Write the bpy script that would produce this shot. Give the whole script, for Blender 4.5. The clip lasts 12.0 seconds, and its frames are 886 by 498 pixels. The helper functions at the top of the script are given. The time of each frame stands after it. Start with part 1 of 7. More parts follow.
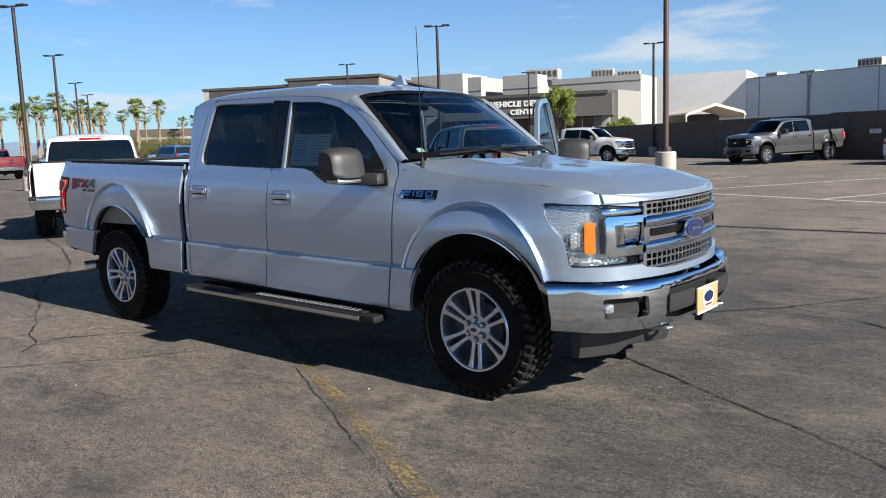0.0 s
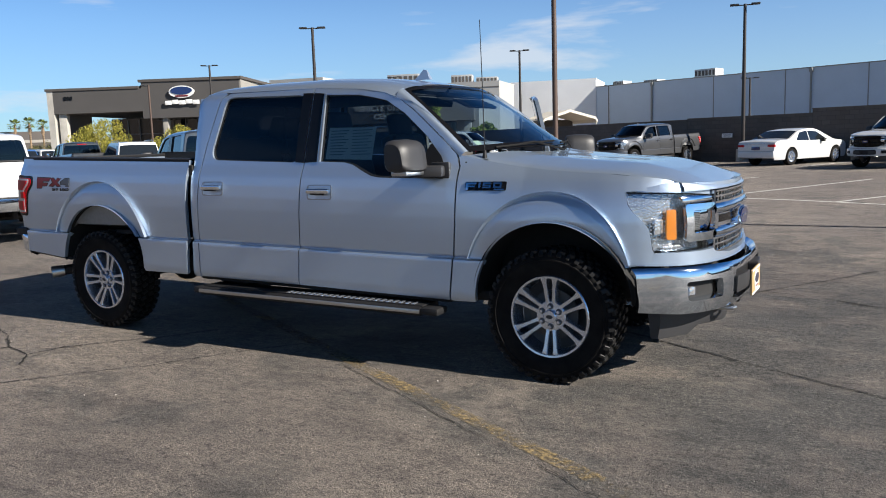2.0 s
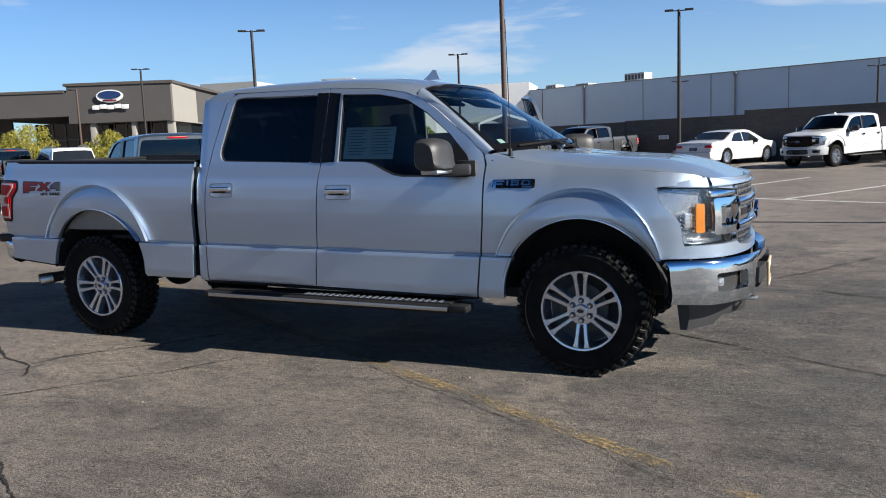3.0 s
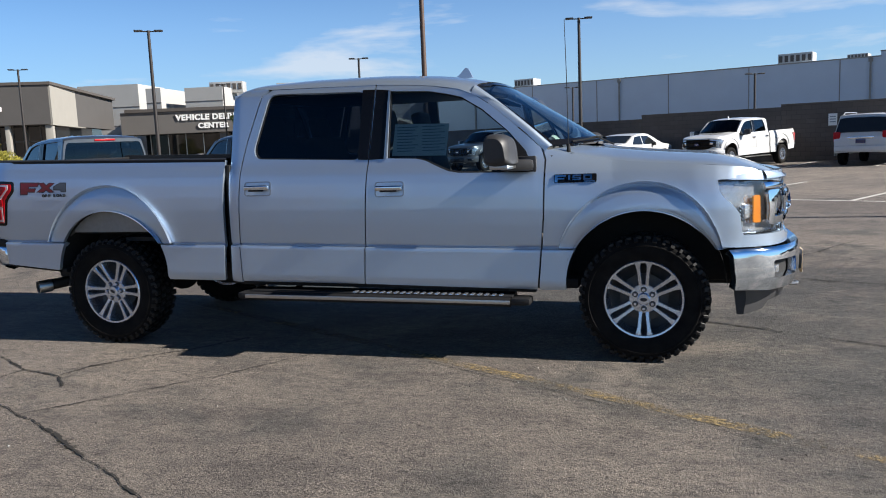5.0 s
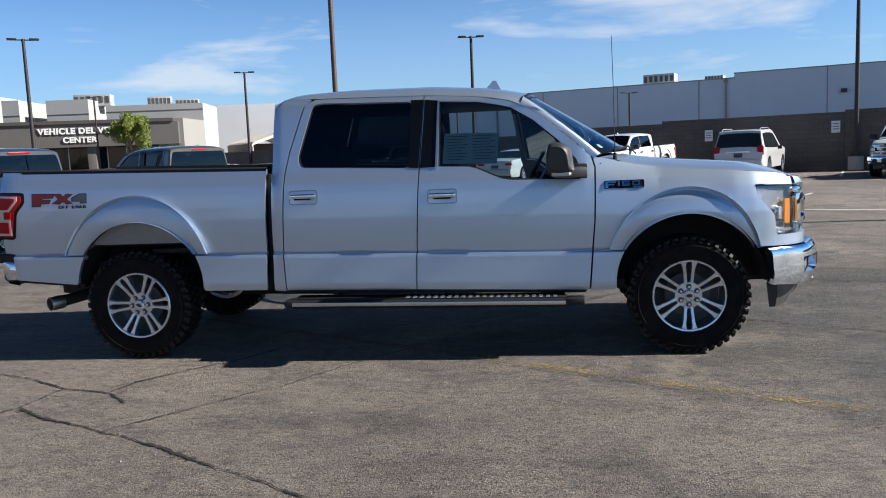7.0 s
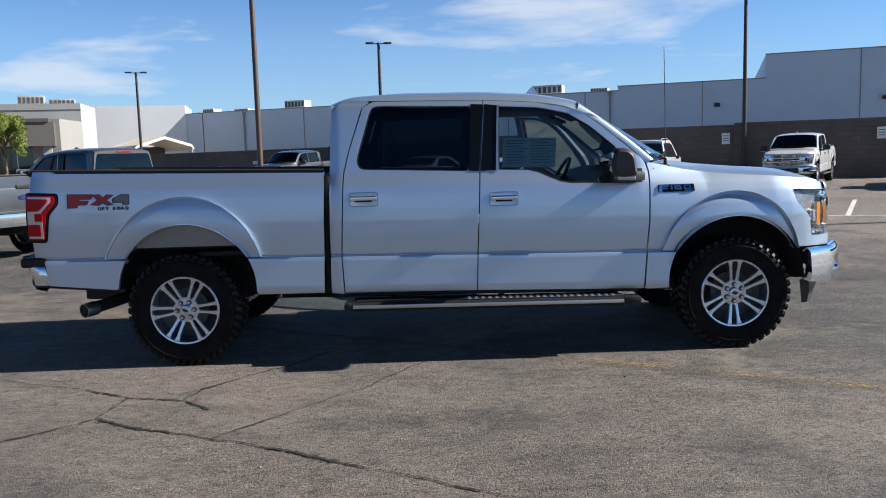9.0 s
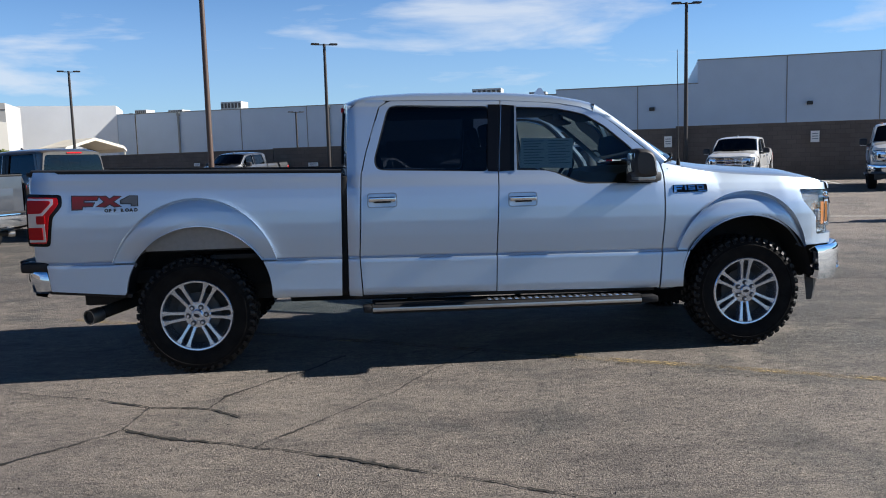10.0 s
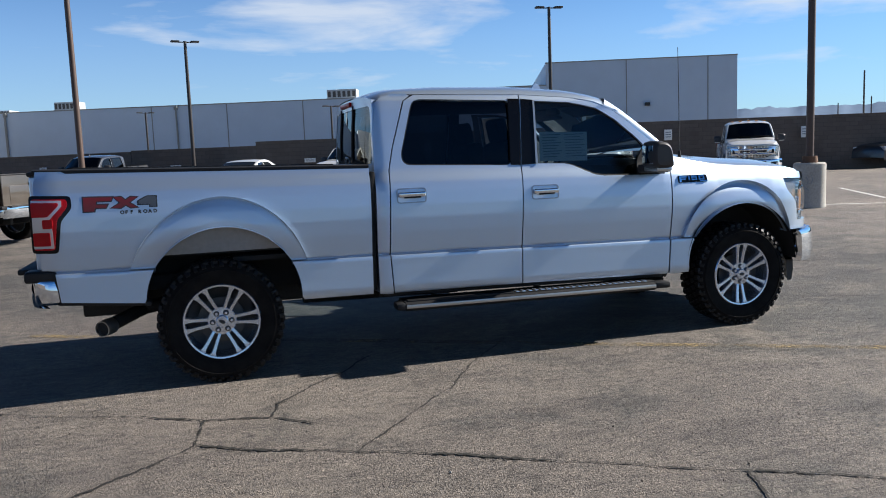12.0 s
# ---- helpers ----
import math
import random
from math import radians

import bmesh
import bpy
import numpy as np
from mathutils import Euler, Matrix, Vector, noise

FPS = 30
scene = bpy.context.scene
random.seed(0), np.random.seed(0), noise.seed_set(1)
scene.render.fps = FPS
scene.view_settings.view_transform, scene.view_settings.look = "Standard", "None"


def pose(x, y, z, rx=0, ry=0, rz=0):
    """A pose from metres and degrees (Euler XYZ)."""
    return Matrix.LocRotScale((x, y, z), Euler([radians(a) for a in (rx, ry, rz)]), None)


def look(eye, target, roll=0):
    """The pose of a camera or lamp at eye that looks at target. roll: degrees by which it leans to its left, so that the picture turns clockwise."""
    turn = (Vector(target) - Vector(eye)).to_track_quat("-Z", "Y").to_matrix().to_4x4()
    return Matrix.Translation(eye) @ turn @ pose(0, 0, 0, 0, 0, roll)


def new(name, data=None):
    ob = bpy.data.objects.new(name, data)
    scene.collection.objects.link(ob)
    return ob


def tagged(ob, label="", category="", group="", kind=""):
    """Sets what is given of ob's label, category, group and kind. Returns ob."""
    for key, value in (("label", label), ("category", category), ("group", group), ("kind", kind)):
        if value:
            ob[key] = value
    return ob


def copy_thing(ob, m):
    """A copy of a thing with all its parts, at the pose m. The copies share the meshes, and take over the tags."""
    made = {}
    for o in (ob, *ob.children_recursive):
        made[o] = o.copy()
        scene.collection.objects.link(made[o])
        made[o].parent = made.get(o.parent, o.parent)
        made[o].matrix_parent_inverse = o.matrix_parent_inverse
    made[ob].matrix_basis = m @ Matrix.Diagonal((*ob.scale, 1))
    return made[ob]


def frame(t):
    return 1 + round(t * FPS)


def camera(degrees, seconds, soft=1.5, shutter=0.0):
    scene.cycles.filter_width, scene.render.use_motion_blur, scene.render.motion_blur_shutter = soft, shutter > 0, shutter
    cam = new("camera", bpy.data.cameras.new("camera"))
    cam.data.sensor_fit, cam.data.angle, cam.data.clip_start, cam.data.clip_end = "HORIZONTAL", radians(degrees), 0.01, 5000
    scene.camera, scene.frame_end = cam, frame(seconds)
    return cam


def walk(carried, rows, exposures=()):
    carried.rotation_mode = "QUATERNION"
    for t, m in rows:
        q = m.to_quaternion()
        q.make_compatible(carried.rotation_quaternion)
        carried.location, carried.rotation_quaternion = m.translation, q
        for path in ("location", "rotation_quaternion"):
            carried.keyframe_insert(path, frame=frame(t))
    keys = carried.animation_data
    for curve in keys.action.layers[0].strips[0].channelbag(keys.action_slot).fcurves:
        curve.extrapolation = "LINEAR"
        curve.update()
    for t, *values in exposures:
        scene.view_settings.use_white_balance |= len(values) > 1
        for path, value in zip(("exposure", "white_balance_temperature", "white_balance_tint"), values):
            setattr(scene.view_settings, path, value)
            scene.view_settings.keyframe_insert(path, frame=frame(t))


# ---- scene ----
cam = camera(58.0, 12.0, 1.0)
PATH = [
    (0, (6.771, -4.432, 1.497), (5.496, -2.915, 1.228), -2.0),
    (0.5, (6.542, -4.706, 1.492), (5.373, -3.105, 1.22), -1.7),
    (1, (6.308, -4.87, 1.461), (5.193, -3.231, 1.189), -1.9),
    (1.5, (6.011, -5.006, 1.471), (4.958, -3.327, 1.199), -2.1),
    (2, (5.746, -5.206, 1.463), (4.765, -3.483, 1.194), -1.9),
    (2.5, (5.509, -5.403, 1.468), (4.602, -3.641, 1.198), -2.1),
    (3, (5.237, -5.509, 1.451), (4.404, -3.711, 1.186), -2.3),
    (5, (4.215, -5.963, 1.439), (3.643, -4.065, 1.175), -2.4),
    (5.5, (3.92, -6.112, 1.441), (3.446, -4.185, 1.185), -2.0),
    (6, (3.646, -6.246, 1.445), (3.222, -4.308, 1.195), -2.0),
    (6.5, (3.338, -6.301, 1.437), (2.973, -4.35, 1.193), -2.2),
    (7, (3.049, -6.398, 1.439), (2.785, -4.43, 1.201), -2.4),
    (8.8, (1.921, -6.536, 1.46), (1.921, -4.55, 1.226), -1.6),
    (9, (1.797, -6.567, 1.456), (1.823, -4.581, 1.225), -1.7),
    (9.5, (1.503, -6.54, 1.436), (1.617, -4.556, 1.209), -1.5),
    (10, (1.209, -6.486, 1.456), (1.394, -4.508, 1.227), -1.6),
    (10.5, (0.862, -6.487, 1.462), (1.161, -4.523, 1.233), -1.7),
    (11, (0.586, -6.427, 1.441), (0.953, -4.474, 1.212), -1.8),
    (11.5, (0.293, -6.296, 1.449), (0.756, -4.365, 1.211), -2.1),
    (12, (-0.026, -6.228, 1.447), (0.526, -4.321, 1.209), -2.2),
]
# the camera's white balance drifts towards blue on the way
walk(cam, [(t, look(eye, target, roll)) for t, eye, target, roll in PATH],
     [(0, 0.98, 6500, 10), (1.5, 0.97, 6480, 10), (3, 0.96, 6390, 10), (6, 1.02, 6340, 10), (9, 1.02, 6230, 10), (12, 1.0, 6270, 10)])
scene.render.film_transparent = False

# ---- light ----
SUN_AZ, SUN_EL = radians(-0.3), radians(32.0)
sun_way = Vector((math.cos(SUN_EL) * math.cos(SUN_AZ), math.cos(SUN_EL) * math.sin(SUN_AZ), math.sin(SUN_EL)))
sun = new("sun", bpy.data.lights.new("sun", "SUN"))
sun.data.energy, sun.data.angle, sun.data.color = 5.0, radians(0.53), (1.0, 0.93, 0.83)
sun.rotation_euler = sun_way.to_track_quat("Z", "Y").to_euler()

world = bpy.data.worlds.new("sky")
scene.world = world
world.use_nodes = True


def link(nt, a, b):
    nt.links.new(a, b)


def node(nt, kind, **values):
    n = nt.nodes.new(kind)
    for key, value in values.items():
        n.inputs[key.replace("_", " ")].default_value = value
    return n


def build_sky():
    nt = world.node_tree
    out = nt.nodes["World Output"]
    back = nt.nodes["Background"]
    sky = nt.nodes.new("ShaderNodeTexSky")
    sky.sky_type, sky.sun_disc = "NISHITA", False
    sky.sun_elevation, sky.sun_rotation = SUN_EL, radians(90) - SUN_AZ
    sky.air_density, sky.dust_density, sky.ozone_density = 1.0, 0.15, 6.0
    back.inputs["Strength"].default_value = SKY
    # thin clouds high over the place, in bands near the horizon
    tc = nt.nodes.new("ShaderNodeTexCoord")
    sep = nt.nodes.new("ShaderNodeSeparateXYZ")
    link(nt, tc.outputs["Generated"], sep.inputs[0])
    mapping = nt.nodes.new("ShaderNodeMapping")
    mapping.inputs["Scale"].default_value = (1.0, 1.0, 5.5)
    mapping.inputs["Location"].default_value = CLOUD_AT
    link(nt, tc.outputs["Generated"], mapping.inputs[0])
    puff = node(nt, "ShaderNodeTexNoise", Scale=3.4, Detail=7.0, Roughness=0.55, Distortion=0.25)
    link(nt, mapping.outputs[0], puff.inputs["Vector"])
    ramp = nt.nodes.new("ShaderNodeValToRGB")
    ramp.color_ramp.elements[0].position, ramp.color_ramp.elements[1].position = 0.465, 0.68
    link(nt, puff.outputs["Fac"], ramp.inputs[0])
    veil = nt.nodes.new("ShaderNodeMapRange")
    veil.inputs["From Min"].default_value, veil.inputs["From Max"].default_value = 0.0, 0.28
    veil.inputs["To Min"].default_value, veil.inputs["To Max"].default_value = 0.46, 0.0
    link(nt, sep.outputs["Z"], veil.inputs["Value"])
    fac = nt.nodes.new("ShaderNodeMath")
    fac.operation, fac.use_clamp = "MAXIMUM", True
    high = nt.nodes.new("ShaderNodeMath")
    high.operation = "MULTIPLY"
    thin = nt.nodes.new("ShaderNodeMapRange")
    thin.inputs["From Min"].default_value, thin.inputs["From Max"].default_value = 0.20, 0.36
    thin.inputs["To Min"].default_value, thin.inputs["To Max"].default_value = 0.75, 0.04
    link(nt, sep.outputs["Z"], thin.inputs["Value"])
    link(nt, thin.outputs[0], high.inputs[1])
    link(nt, ramp.outputs["Color"], high.inputs[0])
    link(nt, high.outputs[0], fac.inputs[0])
    link(nt, veil.outputs[0], fac.inputs[1])
    mix = nt.nodes.new("ShaderNodeMix")
    mix.data_type = "RGBA"
    mix.inputs["B"].default_value = CLOUD
    link(nt, fac.outputs[0], mix.inputs["Factor"])
    # the clear desert sky is a deeper blue than the model's
    deep = nt.nodes.new("ShaderNodeMix")
    deep.data_type, deep.blend_type = "RGBA", "MULTIPLY"
    deep.inputs["Factor"].default_value = 1.0
    deep.inputs["B"].default_value = (0.49, 1.07, 1.46, 1)
    link(nt, sky.outputs[0], deep.inputs["A"])
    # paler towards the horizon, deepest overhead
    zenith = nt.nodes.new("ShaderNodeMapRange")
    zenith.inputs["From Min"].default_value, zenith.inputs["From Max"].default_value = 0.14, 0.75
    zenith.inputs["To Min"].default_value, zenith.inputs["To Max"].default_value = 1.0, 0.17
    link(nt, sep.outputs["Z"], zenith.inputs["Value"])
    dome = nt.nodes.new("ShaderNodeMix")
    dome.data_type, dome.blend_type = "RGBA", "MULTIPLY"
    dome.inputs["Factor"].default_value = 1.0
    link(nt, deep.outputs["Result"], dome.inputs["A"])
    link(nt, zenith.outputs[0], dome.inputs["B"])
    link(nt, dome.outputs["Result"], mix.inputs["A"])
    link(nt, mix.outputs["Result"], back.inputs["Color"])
    link(nt, back.outputs[0], out.inputs["Surface"])


SKY, CLOUD, CLOUD_AT = 0.047, (8.4, 8.8, 9.3, 1), (0.3, 1.2, 0.0)
build_sky()


# ---- materials ----
def material(name):
    m = bpy.data.materials.new(name)
    m.use_nodes = True
    return m, m.node_tree, m.node_tree.nodes["Principled BSDF"]


def noise_tex(nt, scale, detail=4.0, rough=0.55, coords="Object", stretch=None, distortion=0.0):
    tc = nt.nodes.new("ShaderNodeTexCoord")
    tex = node(nt, "ShaderNodeTexNoise", Scale=scale, Detail=detail, Roughness=rough, Distortion=distortion)
    if stretch:
        mp = nt.nodes.new("ShaderNodeMapping")
        mp.inputs["Scale"].default_value = stretch
        link(nt, tc.outputs[coords], mp.inputs[0])
        link(nt, mp.outputs[0], tex.inputs["Vector"])
    else:
        link(nt, tc.outputs[coords], tex.inputs["Vector"])
    return tex


def ramp_of(nt, source, stops):
    r = nt.nodes.new("ShaderNodeValToRGB")
    el = r.color_ramp.elements
    while len(el) < len(stops):
        el.new(0.5)
    for e, (pos, col) in zip(el, stops):
        e.position, e.color = pos, (*col, 1) if len(col) == 3 else col
    link(nt, source, r.inputs[0])
    return r.outputs["Color"]


def mix_rgb(nt, fac, a, b, mode="MIX"):
    m = nt.nodes.new("ShaderNodeMix")
    m.data_type, m.blend_type = "RGBA", mode
    for key, v in (("Factor", fac), ("A", a), ("B", b)):
        if hasattr(v, "links"):
            link(nt, v, m.inputs[key])
        else:
            m.inputs[key].default_value = v if key == "Factor" or len(v) == 4 else (*v, 1)
    return m.outputs["Result"]


def bump(nt, bsdf, height, strength, distance):
    b = node(nt, "ShaderNodeBump", Strength=strength, Distance=distance)
    link(nt, height, b.inputs["Height"])
    link(nt, b.outputs[0], bsdf.inputs["Normal"])


def plain(name, color, rough=0.5, metal=0.0, var=0.12, scale=12.0, bump_d=0.0, coat=0.0, spec=0.5):
    """A surface with slight stains at two scales."""
    m, nt, b = material(name)
    big = noise_tex(nt, scale * 0.15, 3)
    fine = noise_tex(nt, scale * 4, 4)
    both = nt.nodes.new("ShaderNodeMath")
    both.operation = "MULTIPLY_ADD"
    both.inputs[1].default_value = 0.5
    link(nt, fine.outputs["Fac"], both.inputs[0])
    half = nt.nodes.new("ShaderNodeMath")
    half.operation = "MULTIPLY"
    half.inputs[1].default_value = 0.5
    link(nt, big.outputs["Fac"], half.inputs[0])
    link(nt, half.outputs[0], both.inputs[2])
    lo = tuple(c * (1 - var) for c in color)
    hi = tuple(min(1, c * (1 + var)) for c in color)
    link(nt, ramp_of(nt, both.outputs[0], [(0.3, lo), (0.7, hi)]), b.inputs["Base Color"])
    b.inputs["Roughness"].default_value, b.inputs["Metallic"].default_value = rough, metal
    b.inputs["Coat Weight"].default_value = coat
    b.inputs["Coat Roughness"].default_value = 0.03
    b.inputs["Specular IOR Level"].default_value = spec
    if bump_d:
        bump(nt, b, fine.outputs["Fac"], 0.6, bump_d)
    return m


def car_paint(name, color, metal=0.0, rough=0.35, dust=0.05):
    """Clear-coated car paint with fine flakes and a thin film of dust."""
    m, nt, b = material(name)
    flake = noise_tex(nt, 900, 1)
    film = noise_tex(nt, 2.2, 5, 0.6)
    lo = tuple(c * (1 - 0.06) for c in color)
    base = ramp_of(nt, flake.outputs["Fac"], [(0.35, lo), (0.65, color)])
    dusty = ramp_of(nt, film.outputs["Fac"], [(0.4, (0, 0, 0)), (0.75, (dust, dust, dust))])
    link(nt, mix_rgb(nt, dusty, base, (0.45, 0.42, 0.38)), b.inputs["Base Color"])
    b.inputs["Metallic"].default_value, b.inputs["Roughness"].default_value = metal, rough
    b.inputs["Coat Weight"].default_value, b.inputs["Coat Roughness"].default_value = 1.0, 0.06
    wave = noise_tex(nt, 3.0, 2)
    nb = node(nt, "ShaderNodeBump", Strength=0.04, Distance=0.004)
    link(nt, wave.outputs["Fac"], nb.inputs["Height"])
    link(nt, nb.outputs[0], b.inputs["Coat Normal"])
    return m


def window_glass(name, tint, ior=1.5, haze=0.0):
    """A tinted pane: light passes through it or is mirrored at its face."""
    m, nt, b = material(name)
    nt.nodes.remove(b)
    out = nt.nodes["Material Output"]
    clear = node(nt, "ShaderNodeBsdfTransparent", Color=(*tint, 1))
    gloss = node(nt, "ShaderNodeBsdfGlossy", Color=(0.80, 0.92, 1, 1), Roughness=0.01)
    fres = node(nt, "ShaderNodeFresnel", IOR=ior)
    mx = nt.nodes.new("ShaderNodeMixShader")
    link(nt, fres.outputs[0], mx.inputs[0])
    link(nt, clear.outputs[0], mx.inputs[1])
    link(nt, gloss.outputs[0], mx.inputs[2])
    link(nt, mx.outputs[0], out.inputs["Surface"])
    return m


def asphalt_material():
    """Old asphalt: a worn brown-grey face of fine stones, smooth dark sealer left in patches, pits and stains."""
    m, nt, b = material("worn_asphalt")
    stones = noise_tex(nt, 80, 3, 0.7)
    grit = noise_tex(nt, 190, 1, 0.5)
    flecks = noise_tex(nt, 52, 4, 0.8)
    seal = noise_tex(nt, 1.1, 10, 0.70, distortion=0.5)
    pits = noise_tex(nt, 30, 5, 0.80)
    cluster = noise_tex(nt, 0.9, 4, 0.6)
    broad = noise_tex(nt, 0.16, 4, 0.6)
    tint = noise_tex(nt, 0.35, 3, 0.5)
    scuff = noise_tex(nt, 2.6, 8, 0.68, stretch=(0.55, 1.3, 1), distortion=0.3)
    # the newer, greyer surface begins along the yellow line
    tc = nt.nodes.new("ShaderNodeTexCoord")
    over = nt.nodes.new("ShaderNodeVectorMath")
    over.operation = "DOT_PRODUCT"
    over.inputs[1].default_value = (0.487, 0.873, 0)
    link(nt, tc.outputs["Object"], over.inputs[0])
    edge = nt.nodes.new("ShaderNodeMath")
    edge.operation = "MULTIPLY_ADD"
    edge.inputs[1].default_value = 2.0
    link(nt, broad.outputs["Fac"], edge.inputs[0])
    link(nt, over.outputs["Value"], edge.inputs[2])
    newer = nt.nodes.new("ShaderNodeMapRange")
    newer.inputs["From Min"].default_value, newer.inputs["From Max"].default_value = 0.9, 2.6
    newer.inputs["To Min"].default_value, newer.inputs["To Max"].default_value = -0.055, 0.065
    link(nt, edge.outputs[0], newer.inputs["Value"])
    wear = nt.nodes.new("ShaderNodeMath")
    wear.operation = "ADD"
    link(nt, seal.outputs["Fac"], wear.inputs[0])
    link(nt, newer.outputs[0], wear.inputs[1])
    # further off the sealer has worn away again
    old = nt.nodes.new("ShaderNodeMapRange")
    old.inputs["From Min"].default_value, old.inputs["From Max"].default_value = 5.0, 11.0
    old.inputs["To Min"].default_value, old.inputs["To Max"].default_value = 0.0, -0.11
    link(nt, edge.outputs[0], old.inputs["Value"])
    both_wear = nt.nodes.new("ShaderNodeMath")
    both_wear.operation = "ADD"
    link(nt, wear.outputs[0], both_wear.inputs[0])
    link(nt, old.outputs[0], both_wear.inputs[1])
    sealed = ramp_of(nt, both_wear.outputs[0], [(0.46, (0, 0, 0)), (0.53, (0.40, 0.40, 0.40)), (0.60, (0.9, 0.9, 0.9))])
    worn = ramp_of(nt, tint.outputs["Fac"], [(0.32, (0.112, 0.097, 0.090)), (0.50, (0.139, 0.121, 0.110)), (0.68, (0.166, 0.145, 0.129))])
    chips = ramp_of(nt, stones.outputs["Fac"], [(0.40, (0.30, 0.29, 0.29)), (0.46, (0.90, 0.90, 0.90)), (0.56, (1.04, 1.04, 1.03)), (0.66, (1.65, 1.63, 1.60))])
    open_face = ramp_of(nt, cluster.outputs["Fac"], [(0.36, (0.40, 0.40, 0.40)), (0.48, (0.85, 0.85, 0.85)), (0.58, (1, 1, 1))])
    worn = mix_rgb(nt, open_face, worn, mix_rgb(nt, 1.0, worn, chips, "MULTIPLY"))
    dark = ramp_of(nt, cluster.outputs["Fac"], [(0.35, (0.048, 0.048, 0.048)), (0.65, (0.070, 0.068, 0.066))])
    dark = mix_rgb(nt, 1.0, dark, ramp_of(nt, flecks.outputs["Fac"], [(0.42, (0.62, 0.62, 0.63)), (0.51, (1.0, 1.0, 1.0)), (0.60, (2.3, 2.2, 2.05))]), "MULTIPLY")
    col = mix_rgb(nt, sealed, worn, dark)
    hollow = ramp_of(nt, pits.outputs["Fac"], [(0.38, (0.32, 0.32, 0.33)), (0.445, (0.90, 0.90, 0.90)), (0.56, (1.02, 1.02, 1.02)), (0.67, (1.35, 1.34, 1.31))])
    col = mix_rgb(nt, open_face, col, mix_rgb(nt, 1.0, col, hollow, "MULTIPLY"))
    col = mix_rgb(nt, 1.0, col, ramp_of(nt, grit.outputs["Fac"], [(0.33, (0.55, 0.55, 0.55)), (0.50, (0.98, 0.98, 0.98)), (0.66, (1.6, 1.6, 1.55))]), "MULTIPLY")
    col = mix_rgb(nt, 1.0, col, ramp_of(nt, scuff.outputs["Fac"], [(0.36, (0.74, 0.74, 0.75)), (0.47, (0.97, 0.97, 0.97)), (0.66, (1.14, 1.13, 1.11))]), "MULTIPLY")
    col = mix_rgb(nt, 1.0, col, ramp_of(nt, broad.outputs["Fac"], [(0.35, (0.84, 0.84, 0.85)), (0.65, (1.10, 1.09, 1.06))]), "MULTIPLY")
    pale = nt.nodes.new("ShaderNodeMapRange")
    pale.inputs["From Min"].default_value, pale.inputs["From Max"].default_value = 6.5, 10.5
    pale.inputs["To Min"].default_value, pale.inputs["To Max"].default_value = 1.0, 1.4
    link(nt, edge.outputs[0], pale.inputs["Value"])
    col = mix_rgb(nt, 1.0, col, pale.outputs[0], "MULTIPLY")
    # scuffed streaks and hand-sized blotches where the binder is gone
    mottle = noise_tex(nt, 13, 8, 0.78, stretch=(0.7, 1.25, 1), distortion=0.4)
    col = mix_rgb(nt, 1.0, col, ramp_of(nt, mottle.outputs["Fac"], [(0.36, (0.50, 0.50, 0.51)), (0.46, (0.93, 0.93, 0.93)), (0.55, (1.06, 1.06, 1.05)), (0.66, (1.40, 1.38, 1.34))]), "MULTIPLY")
    link(nt, col, b.inputs["Base Color"])
    b.inputs["Roughness"].default_value = 0.8
    b.inputs["Specular IOR Level"].default_value = 0.45
    hsum = nt.nodes.new("ShaderNodeMath")
    hsum.operation = "ADD"
    link(nt, stones.outputs["Fac"], hsum.inputs[0])
    link(nt, pits.outputs["Fac"], hsum.inputs[1])
    bump(nt, b, hsum.outputs[0], 0.8, 0.012)
    return m


def worn_line_material(name, color, gap, fade=0.08):
    """Road paint, worn through in patches: the rest is bare asphalt colour."""
    m, nt, b = material(name)
    fine = noise_tex(nt, 38, 6, 0.75)
    wide = noise_tex(nt, 3.0, 3)
    s = nt.nodes.new("ShaderNodeMath")
    s.operation = "MULTIPLY_ADD"
    s.inputs[1].default_value = 0.6
    link(nt, wide.outputs["Fac"], s.inputs[0])
    link(nt, fine.outputs["Fac"], s.inputs[2])
    stay = ramp_of(nt, s.outputs[0], [(gap, (0, 0, 0)), (gap + fade, (1, 1, 1))])
    link(nt, mix_rgb(nt, 1.0, color, ramp_of(nt, fine.outputs["Fac"], [(0.3, (0.7, 0.7, 0.7)), (0.7, (1.1, 1.1, 1.1))]), "MULTIPLY"), b.inputs["Base Color"])
    link(nt, stay, b.inputs["Alpha"])
    b.inputs["Roughness"].default_value = 0.8
    return m


